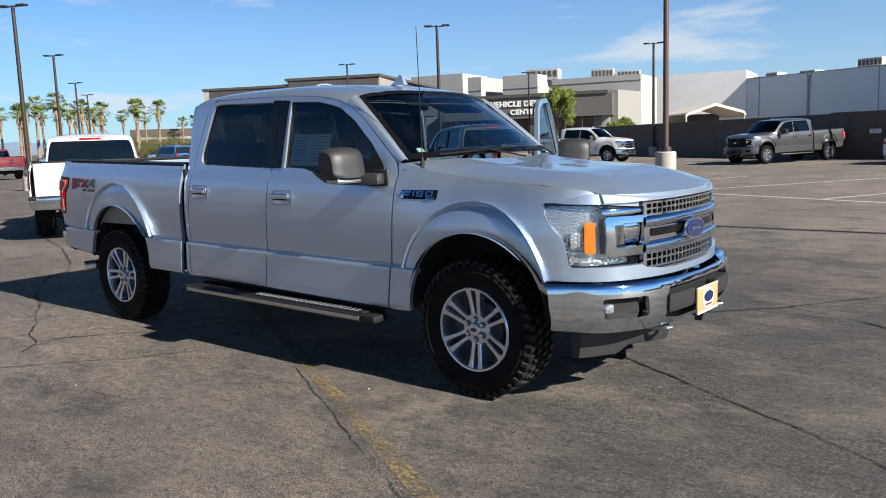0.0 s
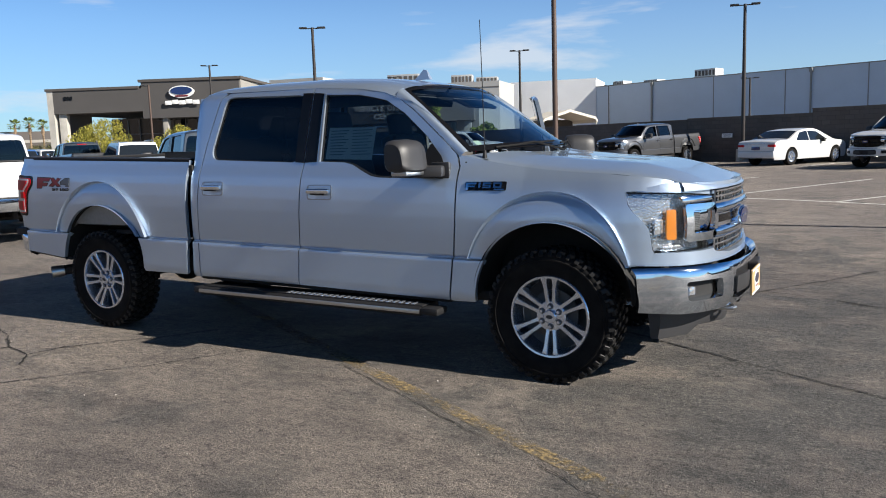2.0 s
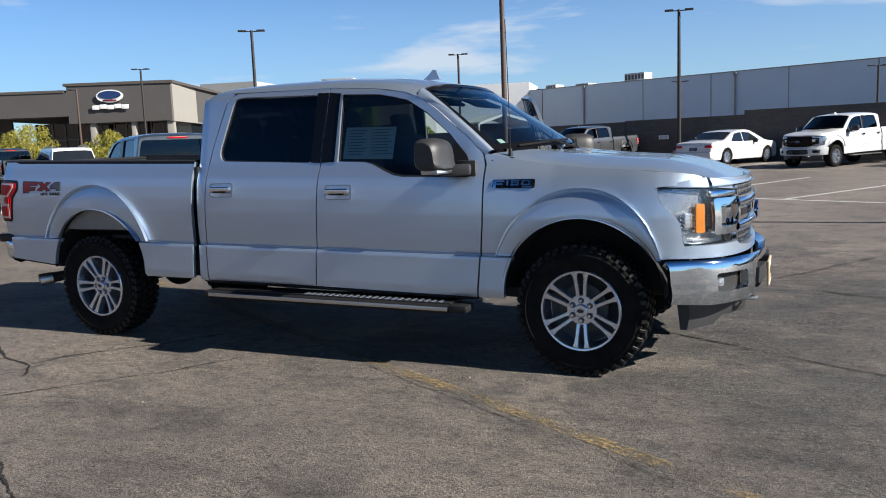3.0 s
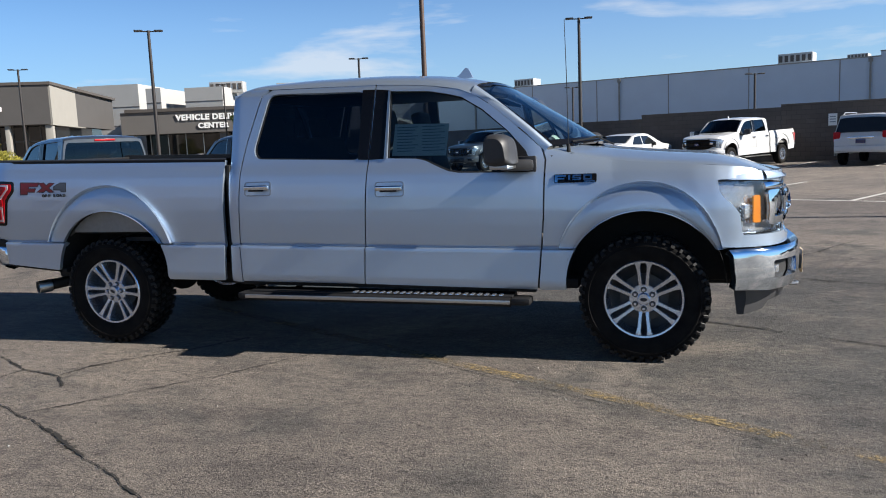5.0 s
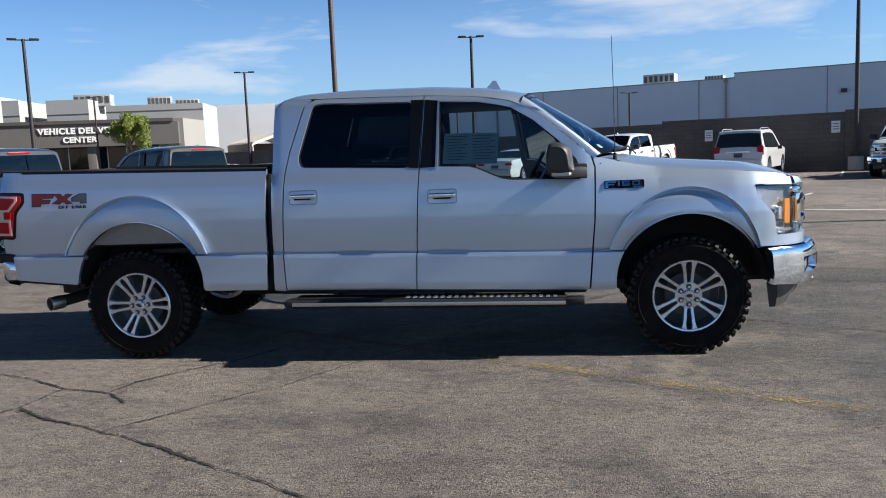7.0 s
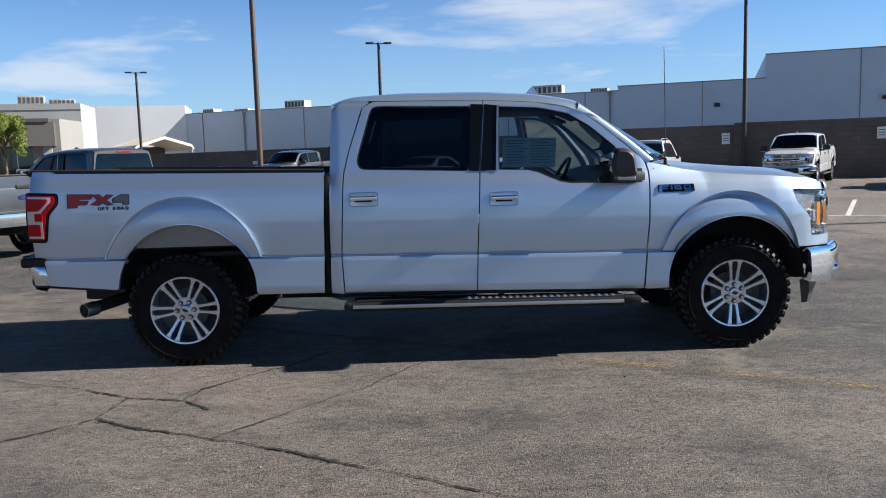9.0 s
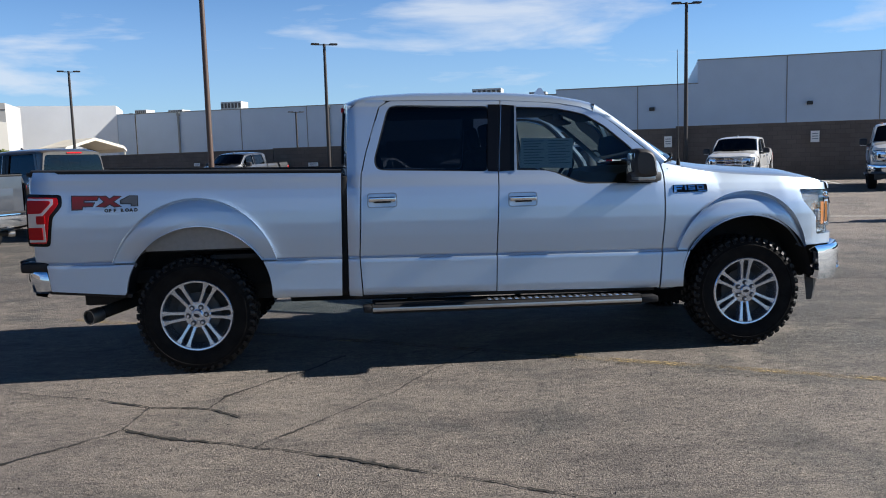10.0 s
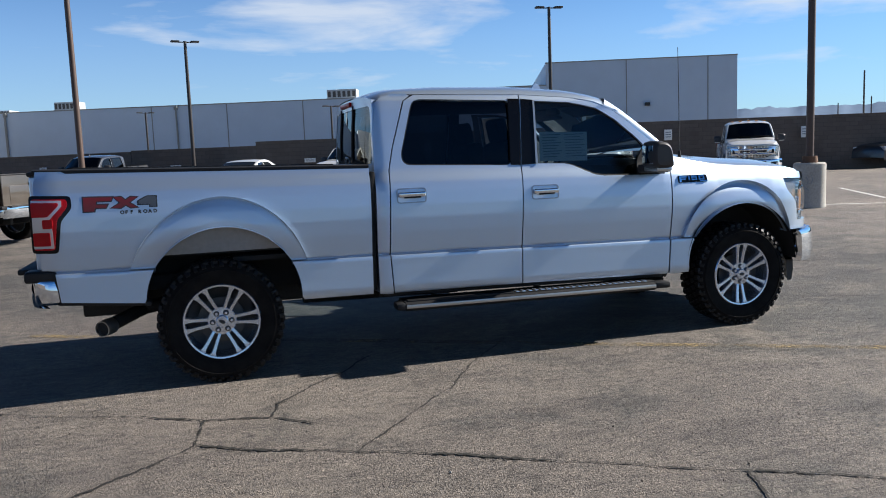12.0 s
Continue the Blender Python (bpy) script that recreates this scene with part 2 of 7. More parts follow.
def block_wall_material():
    m, nt, b = material("painted_block_wall")
    brick = nt.nodes.new("ShaderNodeTexBrick")
    tc = nt.nodes.new("ShaderNodeTexCoord")
    mp = nt.nodes.new("ShaderNodeMapping")
    mp.inputs["Rotation"].default_value = (radians(90), 0, 0)
    link(nt, tc.outputs["Object"], mp.inputs[0])
    link(nt, mp.outputs[0], brick.inputs["Vector"])
    brick.inputs["Color1"].default_value = (0.120, 0.098, 0.084, 1)
    brick.inputs["Color2"].default_value = (0.142, 0.117, 0.101, 1)
    brick.inputs["Mortar"].default_value = (0.092, 0.076, 0.066, 1)
    brick.inputs["Scale"].default_value = 1.0
    brick.inputs["Brick Width"].default_value, brick.inputs["Row Height"].default_value = 0.4, 0.2
    brick.inputs["Mortar Size"].default_value = 0.008
    stain = noise_tex(nt, 0.5, 5, 0.6, stretch=(1, 1, 0.4))
    col = mix_rgb(nt, 0.6, brick.outputs["Color"], ramp_of(nt, stain.outputs["Fac"], [(0.3, (0.75, 0.75, 0.75)), (0.7, (1.2, 1.18, 1.15))]), "MULTIPLY")
    link(nt, col, b.inputs["Base Color"])
    b.inputs["Roughness"].default_value = 0.9
    bump(nt, b, brick.outputs["Fac"], 0.5, -0.006)
    return m


def tyre_material():
    m, nt, b = material("tyre_rubber")
    dirt = noise_tex(nt, 9, 6, 0.65)
    link(nt, ramp_of(nt, dirt.outputs["Fac"], [(0.35, (0.006, 0.006, 0.0065)), (0.75, (0.016, 0.015, 0.014))]), b.inputs["Base Color"])
    b.inputs["Roughness"].default_value = 0.75
    b.inputs["Specular IOR Level"].default_value = 0.10
    fine = noise_tex(nt, 260, 2)
    bump(nt, b, fine.outputs["Fac"], 0.3, 0.001)
    return m


def leaf_material(name, dark, light):
    m, nt, b = material(name)
    tone = noise_tex(nt, 2.5, 3)
    geo = nt.nodes.new("ShaderNodeNewGeometry")
    col = ramp_of(nt, geo.outputs["Random Per Island"], [(0.0, dark), (1.0, light)])
    link(nt, mix_rgb(nt, 0.5, col, ramp_of(nt, tone.outputs["Fac"], [(0.3, (0.7, 0.7, 0.7)), (0.7, (1.25, 1.25, 1.2))]), "MULTIPLY"), b.inputs["Base Color"])
    b.inputs["Roughness"].default_value = 0.6
    b.inputs["Transmission Weight"].default_value = 0.0
    b.inputs["Subsurface Weight"].default_value = 0.0
    return m


M_SILVER = car_paint("silver_paint", (0.50, 0.60, 0.73), 0.78, 0.40)
M_WHITE = car_paint("white_paint", (0.60, 0.61, 0.62), 0.0, 0.4)
M_GREY = car_paint("graphite_paint", (0.10, 0.105, 0.115), 0.6, 0.35)
M_DARK = car_paint("dark_grey_paint", (0.035, 0.042, 0.055), 0.1, 0.35)
M_BROWN = car_paint("bronze_brown_paint", (0.07, 0.056, 0.043), 0.15, 0.35)
M_BLACK = car_paint("black_paint", (0.012, 0.013, 0.016), 0.0, 0.35)
M_RED = car_paint("dark_red_paint", (0.16, 0.015, 0.018), 0.2, 0.35)
M_BLUE = car_paint("blue_paint", (0.02, 0.10, 0.30), 0.2, 0.35)
M_CHROME = plain("chrome", (0.70, 0.76, 0.84), 0.06, 1.0, 0.03, 6)
M_ALLOY = plain("machined_alloy", (0.62, 0.68, 0.78), 0.24, 0.88, 0.08, 40)
M_ALLOY_DARK = plain("alloy_recess", (0.10, 0.105, 0.11), 0.45, 0.7, 0.1, 30)
M_BRAKE = plain("brake_metal", (0.085, 0.083, 0.08), 0.5, 0.6, 0.3, 20)
M_CUP = plain("dull_chrome", (0.30, 0.32, 0.35), 0.3, 0.9, 0.08, 20)
M_STEEL = plain("brushed_steel", (0.50, 0.50, 0.49), 0.35, 1.0, 0.1, 30)
M_PLASTIC = plain("black_plastic", (0.014, 0.014, 0.015), 0.55, 0.0, 0.2, 30, 0.0004, 0.0, 0.3)
M_GREYPLASTIC = plain("grey_plastic", (0.026, 0.026, 0.028), 0.5, 0.0, 0.15, 30, 0.0004)
M_GLOSSBLACK = plain("gloss_black", (0.006, 0.006, 0.007), 0.1, 0.0, 0.1, 10, 0.0, 0.0, 0.22)
M_DARKMETAL = plain("chassis_metal", (0.020, 0.019, 0.018), 0.7, 0.2, 0.3, 14)
M_LINER = plain("wheel_liner", (0.012, 0.012, 0.012), 0.85, 0.0, 0.3, 14)
M_ZINC = plain("wheel_house_metal", (0.27, 0.27, 0.265), 0.55, 0.3, 0.15, 8)
M_TYRE = tyre_material()
M_TREAD = plain("tread_rubber", (0.008, 0.008, 0.008), 0.5, 0.0, 0.3, 30, 0.001, 0.0, 0.32)
M_GLASS = window_glass("clear_car_glass", (0.46, 0.58, 0.62), 1.45)
M_TINT = window_glass("privacy_glass", (0.12, 0.13, 0.15), 1.36)
M_SCREEN = window_glass("windscreen_glass", (0.38, 0.52, 0.62), 2.6)
M_STICKER = plain("sticker_print", (0.16, 0.26, 0.23), 0.6, 0.0, 0.1, 60)
M_SHADE = window_glass("dark_car_glass", (0.05, 0.055, 0.06))
def reflector_material():
    """Bright lamp bowl with small facets that sparkle."""
    m, nt, b = material("faceted_reflector")
    cells = nt.nodes.new("ShaderNodeTexVoronoi")
    cells.inputs["Scale"].default_value = 70
    tc = nt.nodes.new("ShaderNodeTexCoord")
    link(nt, tc.outputs["Object"], cells.inputs["Vector"])
    link(nt, ramp_of(nt, cells.outputs["Distance"], [(0.0, (0.74, 0.76, 0.79)), (0.7, (0.45, 0.47, 0.50))]), b.inputs["Base Color"])
    b.inputs["Metallic"].default_value, b.inputs["Roughness"].default_value = 0.75, 0.18
    bump(nt, b, cells.outputs["Distance"], 0.45, 0.005)
    return m


M_REFLECTOR = reflector_material()
M_LENS = window_glass("lamp_lens", (0.92, 0.93, 0.94))
M_AMBER = plain("amber_reflector", (0.50, 0.17, 0.008), 0.3, 0.0, 0.12, 60, 0.0, 1.0)
M_REDLENS = plain("red_lamp_lens", (0.42, 0.002, 0.006), 0.3, 0.0, 0.15, 40, 0.0, 0.0, 0.25)
M_LAMPWHITE = plain("lamp_reflector_white", (0.56, 0.55, 0.55), 0.2, 0.3, 0.1, 40, 0.0, 0.6)
M_CLOTH = plain("dark_seat_cloth", (0.06, 0.057, 0.054), 0.9, 0.0, 0.2, 30, 0.001)
M_DOORTRIM = plain("door_trim_plastic", (0.045, 0.046, 0.05), 0.6, 0.0, 0.15, 20)
M_TRIM = plain("grey_cabin_trim", (0.11, 0.105, 0.10), 0.75, 0.0, 0.12, 20)
M_PAPER = plain("window_sticker_paper", (0.62, 0.64, 0.62), 0.8, 0.0, 0.05, 10)
M_PRINT = plain("grey_print", (0.22, 0.25, 0.28), 0.8, 0.0, 0.05, 10)
M_BADGE_RED = plain("red_decal", (0.155, 0.012, 0.014), 0.35, 0.0, 0.2, 60)
M_BADGE_DARK = plain("dark_decal", (0.025, 0.028, 0.035), 0.35, 0.0, 0.2, 60)
M_GREYPRINT = plain("grey_decal", (0.075, 0.085, 0.105), 0.35, 0.0, 0.1, 60)
M_BADGE_BLUE = plain("blue_enamel", (0.007, 0.020, 0.11), 0.15, 0.2, 0.1, 40, 0.0, 1.0)
M_TAN = plain("tan_plate", (0.44, 0.31, 0.15), 0.5, 0.0, 0.1, 20)
M_WHITEPLATE = plain("white_plate", (0.78, 0.78, 0.76), 0.5, 0.0, 0.05, 20)
M_ASPHALT = asphalt_material()


def grit_material():
    m, nt, b = material("stone_chips")
    geo = nt.nodes.new("ShaderNodeNewGeometry")
    link(nt, ramp_of(nt, geo.outputs["Random Per Island"], [(0.0, (0.03, 0.03, 0.03)), (0.45, (0.10, 0.09, 0.08)), (0.7, (0.26, 0.24, 0.21)), (1.0, (0.50, 0.48, 0.44))]), b.inputs["Base Color"])
    b.inputs["Roughness"].default_value = 0.85
    return m


M_GRIT = grit_material()
M_CRACK_EDGE = worn_line_material("crumbled_edge", (0.060, 0.054, 0.047), 0.84, 0.10)
M_CRACK = plain("crack_filling", (0.016, 0.015, 0.013), 0.9, 0.0, 0.4, 30, 0.003)
M_YELLOW = worn_line_material("worn_yellow_paint", (0.27, 0.20, 0.095), 0.735, 0.26)
M_WHITELINE = worn_line_material("worn_white_paint", (0.62, 0.61, 0.58), 0.60)
M_BLOCK = block_wall_material()
# concrete copy for the stepped walls, brightened to make up for grazing sun
M_STEP = plain("grazing_sun_concrete", (0.40, 0.395, 0.38), 0.85, 0.0, 0.06, 3, 0.002)
M_SATIN = plain("satin_chrome", (0.82, 0.84, 0.86), 0.15, 1.0, 0.05, 20)
M_JOINT = plain("joint_sealant", (0.26, 0.26, 0.26), 0.85, 0.0, 0.1, 4)
# the blue of sky-lit shade is put into the warehouse grey
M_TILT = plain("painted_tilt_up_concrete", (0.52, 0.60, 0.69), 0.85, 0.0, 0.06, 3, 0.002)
# copy of the same concrete, dimmed in colour against full sun
M_TILT_DIM = plain("dimmed_tilt_up_concrete", (0.27, 0.266, 0.25), 0.85, 0.0, 0.05, 3, 0.002)
# copy whitened in colour to give the return wall its sunlit look
M_RETURN = plain("sun_brightened_concrete", (0.74, 0.75, 0.76), 0.85, 0.0, 0.05, 3, 0.002)
M_SHOW = plain("dark_taupe_stucco", (0.072, 0.068, 0.066), 0.85, 0.0, 0.1, 4, 0.002)
M_FASCIA = plain("taupe_fascia", (0.115, 0.108, 0.102), 0.8, 0.0, 0.08, 4, 0.002)
M_FASCIA_DARK = plain("dark_brown_trim", (0.075, 0.066, 0.060), 0.8, 0.0, 0.1, 4)
M_BEIGE = plain("beige_stucco", (0.28, 0.267, 0.24), 0.9, 0.0, 0.06, 6, 0.002)
M_SIGN = plain("white_sign_letters", (0.80, 0.80, 0.78), 0.5, 0.0, 0.03, 10)
M_POLE = plain("brown_painted_steel", (0.085, 0.055, 0.042), 0.5, 0.1, 0.25, 8)
M_POLE_DARK = plain("dark_bronze_steel", (0.035, 0.030, 0.028), 0.5, 0.2, 0.2, 8)
M_CONCRETE = plain("weathered_concrete", (0.42, 0.40, 0.36), 0.9, 0.0, 0.3, 7, 0.006)
M_RUST = plain("rusty_collar", (0.14, 0.075, 0.045), 0.85, 0.1, 0.3, 14, 0.003)
M_HVAC = plain("galvanised_panel", (0.44, 0.44, 0.43), 0.5, 0.3, 0.1, 8)
M_SHOWGLASS = plain("showroom_dark_glass", (0.012, 0.015, 0.018), 0.04, 0.0, 0.1, 2, 0.0, 0.0, 0.8)
M_CANOPY = plain("beige_canopy_metal", (0.66, 0.61, 0.52), 0.6, 0.1, 0.08, 6)
M_LEAF = leaf_material("green_leaves", (0.075, 0.12, 0.014), (0.23, 0.27, 0.04))
M_LEAF_YELLOW = leaf_material("yellow_green_leaves", (0.12, 0.13, 0.016), (0.38, 0.33, 0.045))
M_LEAF_OLIVE = leaf_material("olive_leaves", (0.045, 0.05, 0.014), (0.13, 0.12, 0.035))
M_PALM = leaf_material("palm_leaves", (0.07, 0.11, 0.025), (0.20, 0.24, 0.06))
M_BARK = plain("bark", (0.17, 0.125, 0.085), 0.95, 0.0, 0.25, 10, 0.01)
M_PALMBARK = plain("palm_bark", (0.30, 0.21, 0.13), 0.95, 0.0, 0.25, 10, 0.01)
M_MOUNTAIN = plain("hazy_mountain", (0.20, 0.27, 0.38), 1.0, 0.0, 0.1, 0.01, 0.0, 0.0, 0.0)
M_LAMPBLACK = plain("lamp_head", (0.03, 0.03, 0.03), 0.5, 0.2, 0.1, 10)


# ---- mesh helpers ----
def part(name, bm, mat, parent=None, label="", smooth=35):
    """Links a bmesh as one mesh object, under a thing or a part."""
    me = bpy.data.meshes.new(name)
    bmesh.ops.recalc_face_normals(bm, faces=bm.faces)
    bm.to_mesh(me)
    bm.free()
    me.materials.append(mat)
    if smooth:
        for p in me.polygons:
            p.use_smooth = True
        me.set_sharp_from_angle(angle=radians(smooth))
    ob = new(name, me)
    if parent:
        ob.parent = parent
    if label:
        ob["label"] = label
    return ob


def thing(name, label, category, at=None, group="", kind=""):
    ob = new(name)
    if at is not None:
        ob.matrix_basis = at
    return tagged(ob, label, category, group, kind)


def box(bm, c, s, bevel=0.0, rot=None, seg=2):
    m = Matrix.Translation(c) @ (rot if rot else Matrix.Identity(4)) @ Matrix.Diagonal((*s, 1))
    r = bmesh.ops.create_cube(bm, size=1.0, matrix=m)
    if bevel:
        edges = {e for v in r["verts"] for e in v.link_edges}
        bmesh.ops.bevel(bm, geom=list(edges), offset=bevel, segments=seg, profile=0.6, affect="EDGES", clamp_overlap=True)
    return bm


def cyl(bm, a, b, r1, r2=None, seg=16, caps=True):
    a, b = Vector(a), Vector(b)
    d = b - a
    m = Matrix.Translation((a + b) / 2) @ d.to_track_quat("Z", "Y").to_matrix().to_4x4()
    bmesh.ops.create_cone(bm, cap_ends=caps, segments=seg, radius1=r1, radius2=r1 if r2 is None else r2, depth=d.length, matrix=m)
    return bm


def tube(bm, pts, r, seg=8):
    pts = [Vector(p) for p in pts]
    rings = []
    for i, p in enumerate(pts):
        d = (pts[min(i + 1, len(pts) - 1)] - pts[max(i - 1, 0)]).normalized()
        q = d.to_track_quat("Z", "Y")
        rr = r[i] if isinstance(r, (list, tuple)) else r
        rings.append([bm.verts.new(p + q @ Vector((rr * math.cos(k * 2 * math.pi / seg), rr * math.sin(k * 2 * math.pi / seg), 0))) for k in range(seg)])
    for a, b in zip(rings, rings[1:]):
        for k in range(seg):
            bm.faces.new((a[k], a[(k + 1) % seg], b[(k + 1) % seg], b[k]))
    bm.faces.new(rings[0][::-1])
    bm.faces.new(rings[-1])
    return bm


def prism(bm, outline, place, depth):
    """Extrudes a flat outline; place(u, v, d) gives the point at depth d."""
    a = [bm.verts.new(place(u, v, 0)) for u, v in outline]
    b = [bm.verts.new(place(u, v, depth)) for u, v in outline]
    bm.faces.new(a)
    bm.faces.new(b[::-1])
    n = len(a)
    for i in range(n):
        bm.faces.new((a[i], b[i], b[(i + 1) % n], a[(i + 1) % n]))
    return bm


def revolve(bm, profile, centre, axis="y", seg=48, closed=False):
    """Turns a profile of (radius, along) round an axis through centre."""
    rings = []
    c = Vector(centre)
    for k in range(seg):
        t = 2 * math.pi * k / seg
        ring = []
        for r, h in profile:
            p = (r * math.cos(t), h, r * math.sin(t)) if axis == "y" else (r * math.cos(t), r * math.sin(t), h)
            ring.append(bm.verts.new(c + Vector(p)))
        rings.append(ring)
    n = len(profile)
    for k in range(seg):
        a, b = rings[k], rings[(k + 1) % seg]
        for i in range(n if closed else n - 1):
            j = (i + 1) % n
            bm.faces.new((a[i], a[j], b[j], b[i]))
    return bm


def smooth_loop(pts, per=4, closed=True):
    """Rounds a polyline with a Catmull-Rom curve."""
    n, out = len(pts), []
    for i in range(n if closed else n - 1):
        p = [Vector(pts[(i + k) % n] if closed else pts[min(max(i + k, 0), n - 1)]) for k in (-1, 0, 1, 2)]
        for s in range(per):
            t = s / per
            out.append(tuple(0.5 * (2 * p[1] + (p[2] - p[0]) * t + (2 * p[0] - 5 * p[1] + 4 * p[2] - p[3]) * t * t + (3 * p[1] - p[0] - 3 * p[2] + p[3]) * t ** 3)))
    if not closed:
        out.append(tuple(pts[-1]))
    return out


def round_corners(pts, r, seg=4):
    """Cuts the corners of a closed outline with arcs of about radius r (one value or one a corner)."""
    out, n = [], len(pts)
    for i in range(n):
        p = Vector(pts[i])
        a, b = Vector(pts[i - 1]), Vector(pts[(i + 1) % n])
        rr = r[i] if isinstance(r, (list, tuple)) else r
        k1, k2 = min(rr, (a - p).length * 0.45), min(rr, (b - p).length * 0.45)
        if rr <= 0:
            out.append(tuple(p))
            continue
        s, e = p + (a - p).normalized() * k1, p + (b - p).normalized() * k2
        for j in range(seg + 1):
            t = j / seg
            out.append(tuple((1 - t) ** 2 * s + 2 * t * (1 - t) * p + t * t * e))
    return out


class Shell:
    """A sheet-metal skin: surfaces given by a map (u, v) -> point, with true normals and a turned-in rim."""

    def __init__(self):
        self.v, self.f, self.n = [], [], []

    def add(self, verts, faces, normals):
        o = len(self.v)
        self.v += [tuple(v) for v in verts]
        for f in faces:
            self.f.append(tuple(i + o for i in f))
            self.n.append([tuple(normals[i]) for i in f])

    def panel(self, outline, fmap, holes=(), step=0.05, rim=0.02, mirror=False, flip=False, cuts=()):
        bm = bmesh.new()
        edges = []
        for loop in (outline, *holes):
            vs = [bm.verts.new((u, v, 0)) for u, v in loop]
            edges += [bm.edges.new((vs[i], vs[(i + 1) % len(vs)])) for i in range(len(vs))]
        bmesh.ops.triangle_fill(bm, use_beauty=True, edges=edges, normal=(0, 0, 1))
        us, vs = [p[0] for p in outline], [p[1] for p in outline]
        su, sv = step if isinstance(step, tuple) else (step, step)
        for lo, hi, st, ax in ((min(us), max(us), su, 0), (min(vs), max(vs), sv, 1)):
            k = math.floor(lo / st) + 1
            while k * st < hi - 1e-4:
                co, no = [0, 0, 0], [0, 0, 0]
                co[ax], no[ax] = k * st + 1e-5, 1
                bmesh.ops.bisect_plane(bm, geom=bm.verts[:] + bm.edges[:] + bm.faces[:], dist=1e-5, plane_co=co, plane_no=no)
                k += 1
        for c in cuts:
            bmesh.ops.bisect_plane(bm, geom=bm.verts[:] + bm.edges[:] + bm.faces[:], dist=1e-5, plane_co=(0, c, 0), plane_no=(0, 1, 0))
        bm.verts.index_update()
        e = 1e-3
        pts, nrm = [], []
        for v in bm.verts:
            u, w = v.co.x, v.co.y
            p = Vector(fmap(u, w))
            du = Vector(fmap(u + e, w)) - Vector(fmap(u - e, w))
            dv = Vector(fmap(u, w + e)) - Vector(fmap(u, w - e))
            n = du.cross(dv).normalized()
            pts.append(p)
            nrm.append(-n if flip else n)
        faces = []
        for f in bm.faces:
            idx = [v.index for v in f.verts]
            a, b, c = (pts[i] for i in idx[:3])
            if (b - a).cross(c - a).dot(nrm[idx[0]]) < 0:
                idx.reverse()
            faces.append(idx)
        border = [ed for ed in bm.edges if len(ed.link_faces) == 1]
        rims = []
        if rim:
            for ed in border:
                i, j = (v.index for v in ed.verts)
                q = [pts[i], pts[j], pts[j] - nrm[j] * rim, pts[i] - nrm[i] * rim]
                fn = (q[1] - q[0]).cross(q[2] - q[0])
                fn = fn.normalized() if fn.length else nrm[i]
                mid = ed.link_faces[0].calc_center_median()
                c = Vector(fmap(mid.x, mid.y))
                if fn.dot((q[0] + q[1]) / 2 - c) < 0:
                    q, fn = [q[1], q[0], q[3], q[2]], -fn
                rims.append((q, fn))
        bm.free()
        for sign in ((1, -1) if mirror == "both" else ((-1,) if mirror else (1,))):
            fl = sign < 0
            tr = (lambda p: (p[0], -p[1], p[2])) if fl else (lambda p: tuple(p))
            self.add([tr(p) for p in pts], [f[::-1] if fl else f for f in faces], [tr(n) for n in nrm])
            for q, fn in rims:
                qq = [tr(p) for p in q]
                self.add(qq[::-1] if fl else qq, [(0, 1, 2, 3)], [tr(fn)] * 4)
        return self

    def done(self, name, mat, parent=None, label=""):
        me = bpy.data.meshes.new(name)
        me.from_pydata(self.v, [], self.f)
        me.materials.append(mat)
        for p in me.polygons:
            p.use_smooth = True
        me.normals_split_custom_set([n for face in self.n for n in face])
        ob = new(name, me)
        if parent:
            ob.parent = parent
        if label:
            ob["label"] = label
        return ob


def lerp_table(table, x):
    if x <= table[0][0]:
        return table[0][1]
    for (a, va), (b, vb) in zip(table, table[1:]):
        if x <= b:
            return va + (vb - va) * (x - a) / (b - a)
    return table[-1][1]


def soft_table(table, x, w):
    return sum(lerp_table(table, x + w * k) for k in (-1, -0.5, 0, 0.5, 1)) / 5


def sheet(name, fn, us, vs, mat, parent=None, label="", both=False):
    """A grid surface."""
    bm = bmesh.new()
    rows = [[bm.verts.new(fn(u, v)) for v in vs] for u in us]
    for a, b in zip(rows, rows[1:]):
        for i in range(len(vs) - 1):
            bm.faces.new((a[i], a[i + 1], b[i + 1], b[i]))
    return part(name, bm, mat, parent, label, 60)


def span(a, b, n):
    return [a + (b - a) * i / (n - 1) for i in range(n)]


# ---- the silver pickup ----
WB = 3.985
PLAN = [(4.15, 0.922), (4.30, 0.918), (4.42, 0.903), (4.53, 0.872), (4.63, 0.815), (4.71, 0.735), (4.77, 0.64), (4.815, 0.52), (4.85, 0.38), (4.872, 0.22), (4.88, 0.0)]


def pull(y):
    """The nose narrows a little towards its corners."""
    return y * (1 - 0.03 * (abs(y) / 0.92) ** 4)


PLAN = [(x, pull(y)) for x, y in PLAN]
SIDE = [(-0.34, 0.870), (-0.285, 0.922), (-0.262, 0.934), (-0.245, 0.9385), (-0.215, 0.9398), (-0.205, 0.9394), (-0.172, 0.9376), (-0.160, 0.9370), (-0.080, 0.9335), (-0.068, 0.9330), (-0.008, 0.9312), (-0.003, 0.9080), (0.003, 0.9080), (0.009, 0.9170), (0.06, 0.9195), (0.15, 0.9235), (0.25, 0.9240), (0.34, 0.9195),
        (0.43, 0.909), (0.49, 0.897), (0.535, 0.880), (0.565, 0.865), (0.60, 0.856), (0.80, 0.816), (1.0, 0.776), (1.06, 0.760), (1.10, 0.735)]


def crease(x):
    return 0.785 - 0.0155 * x


def plan_y(x):
    return soft_table([(a, b) for a, b in PLAN], x, 0.03)


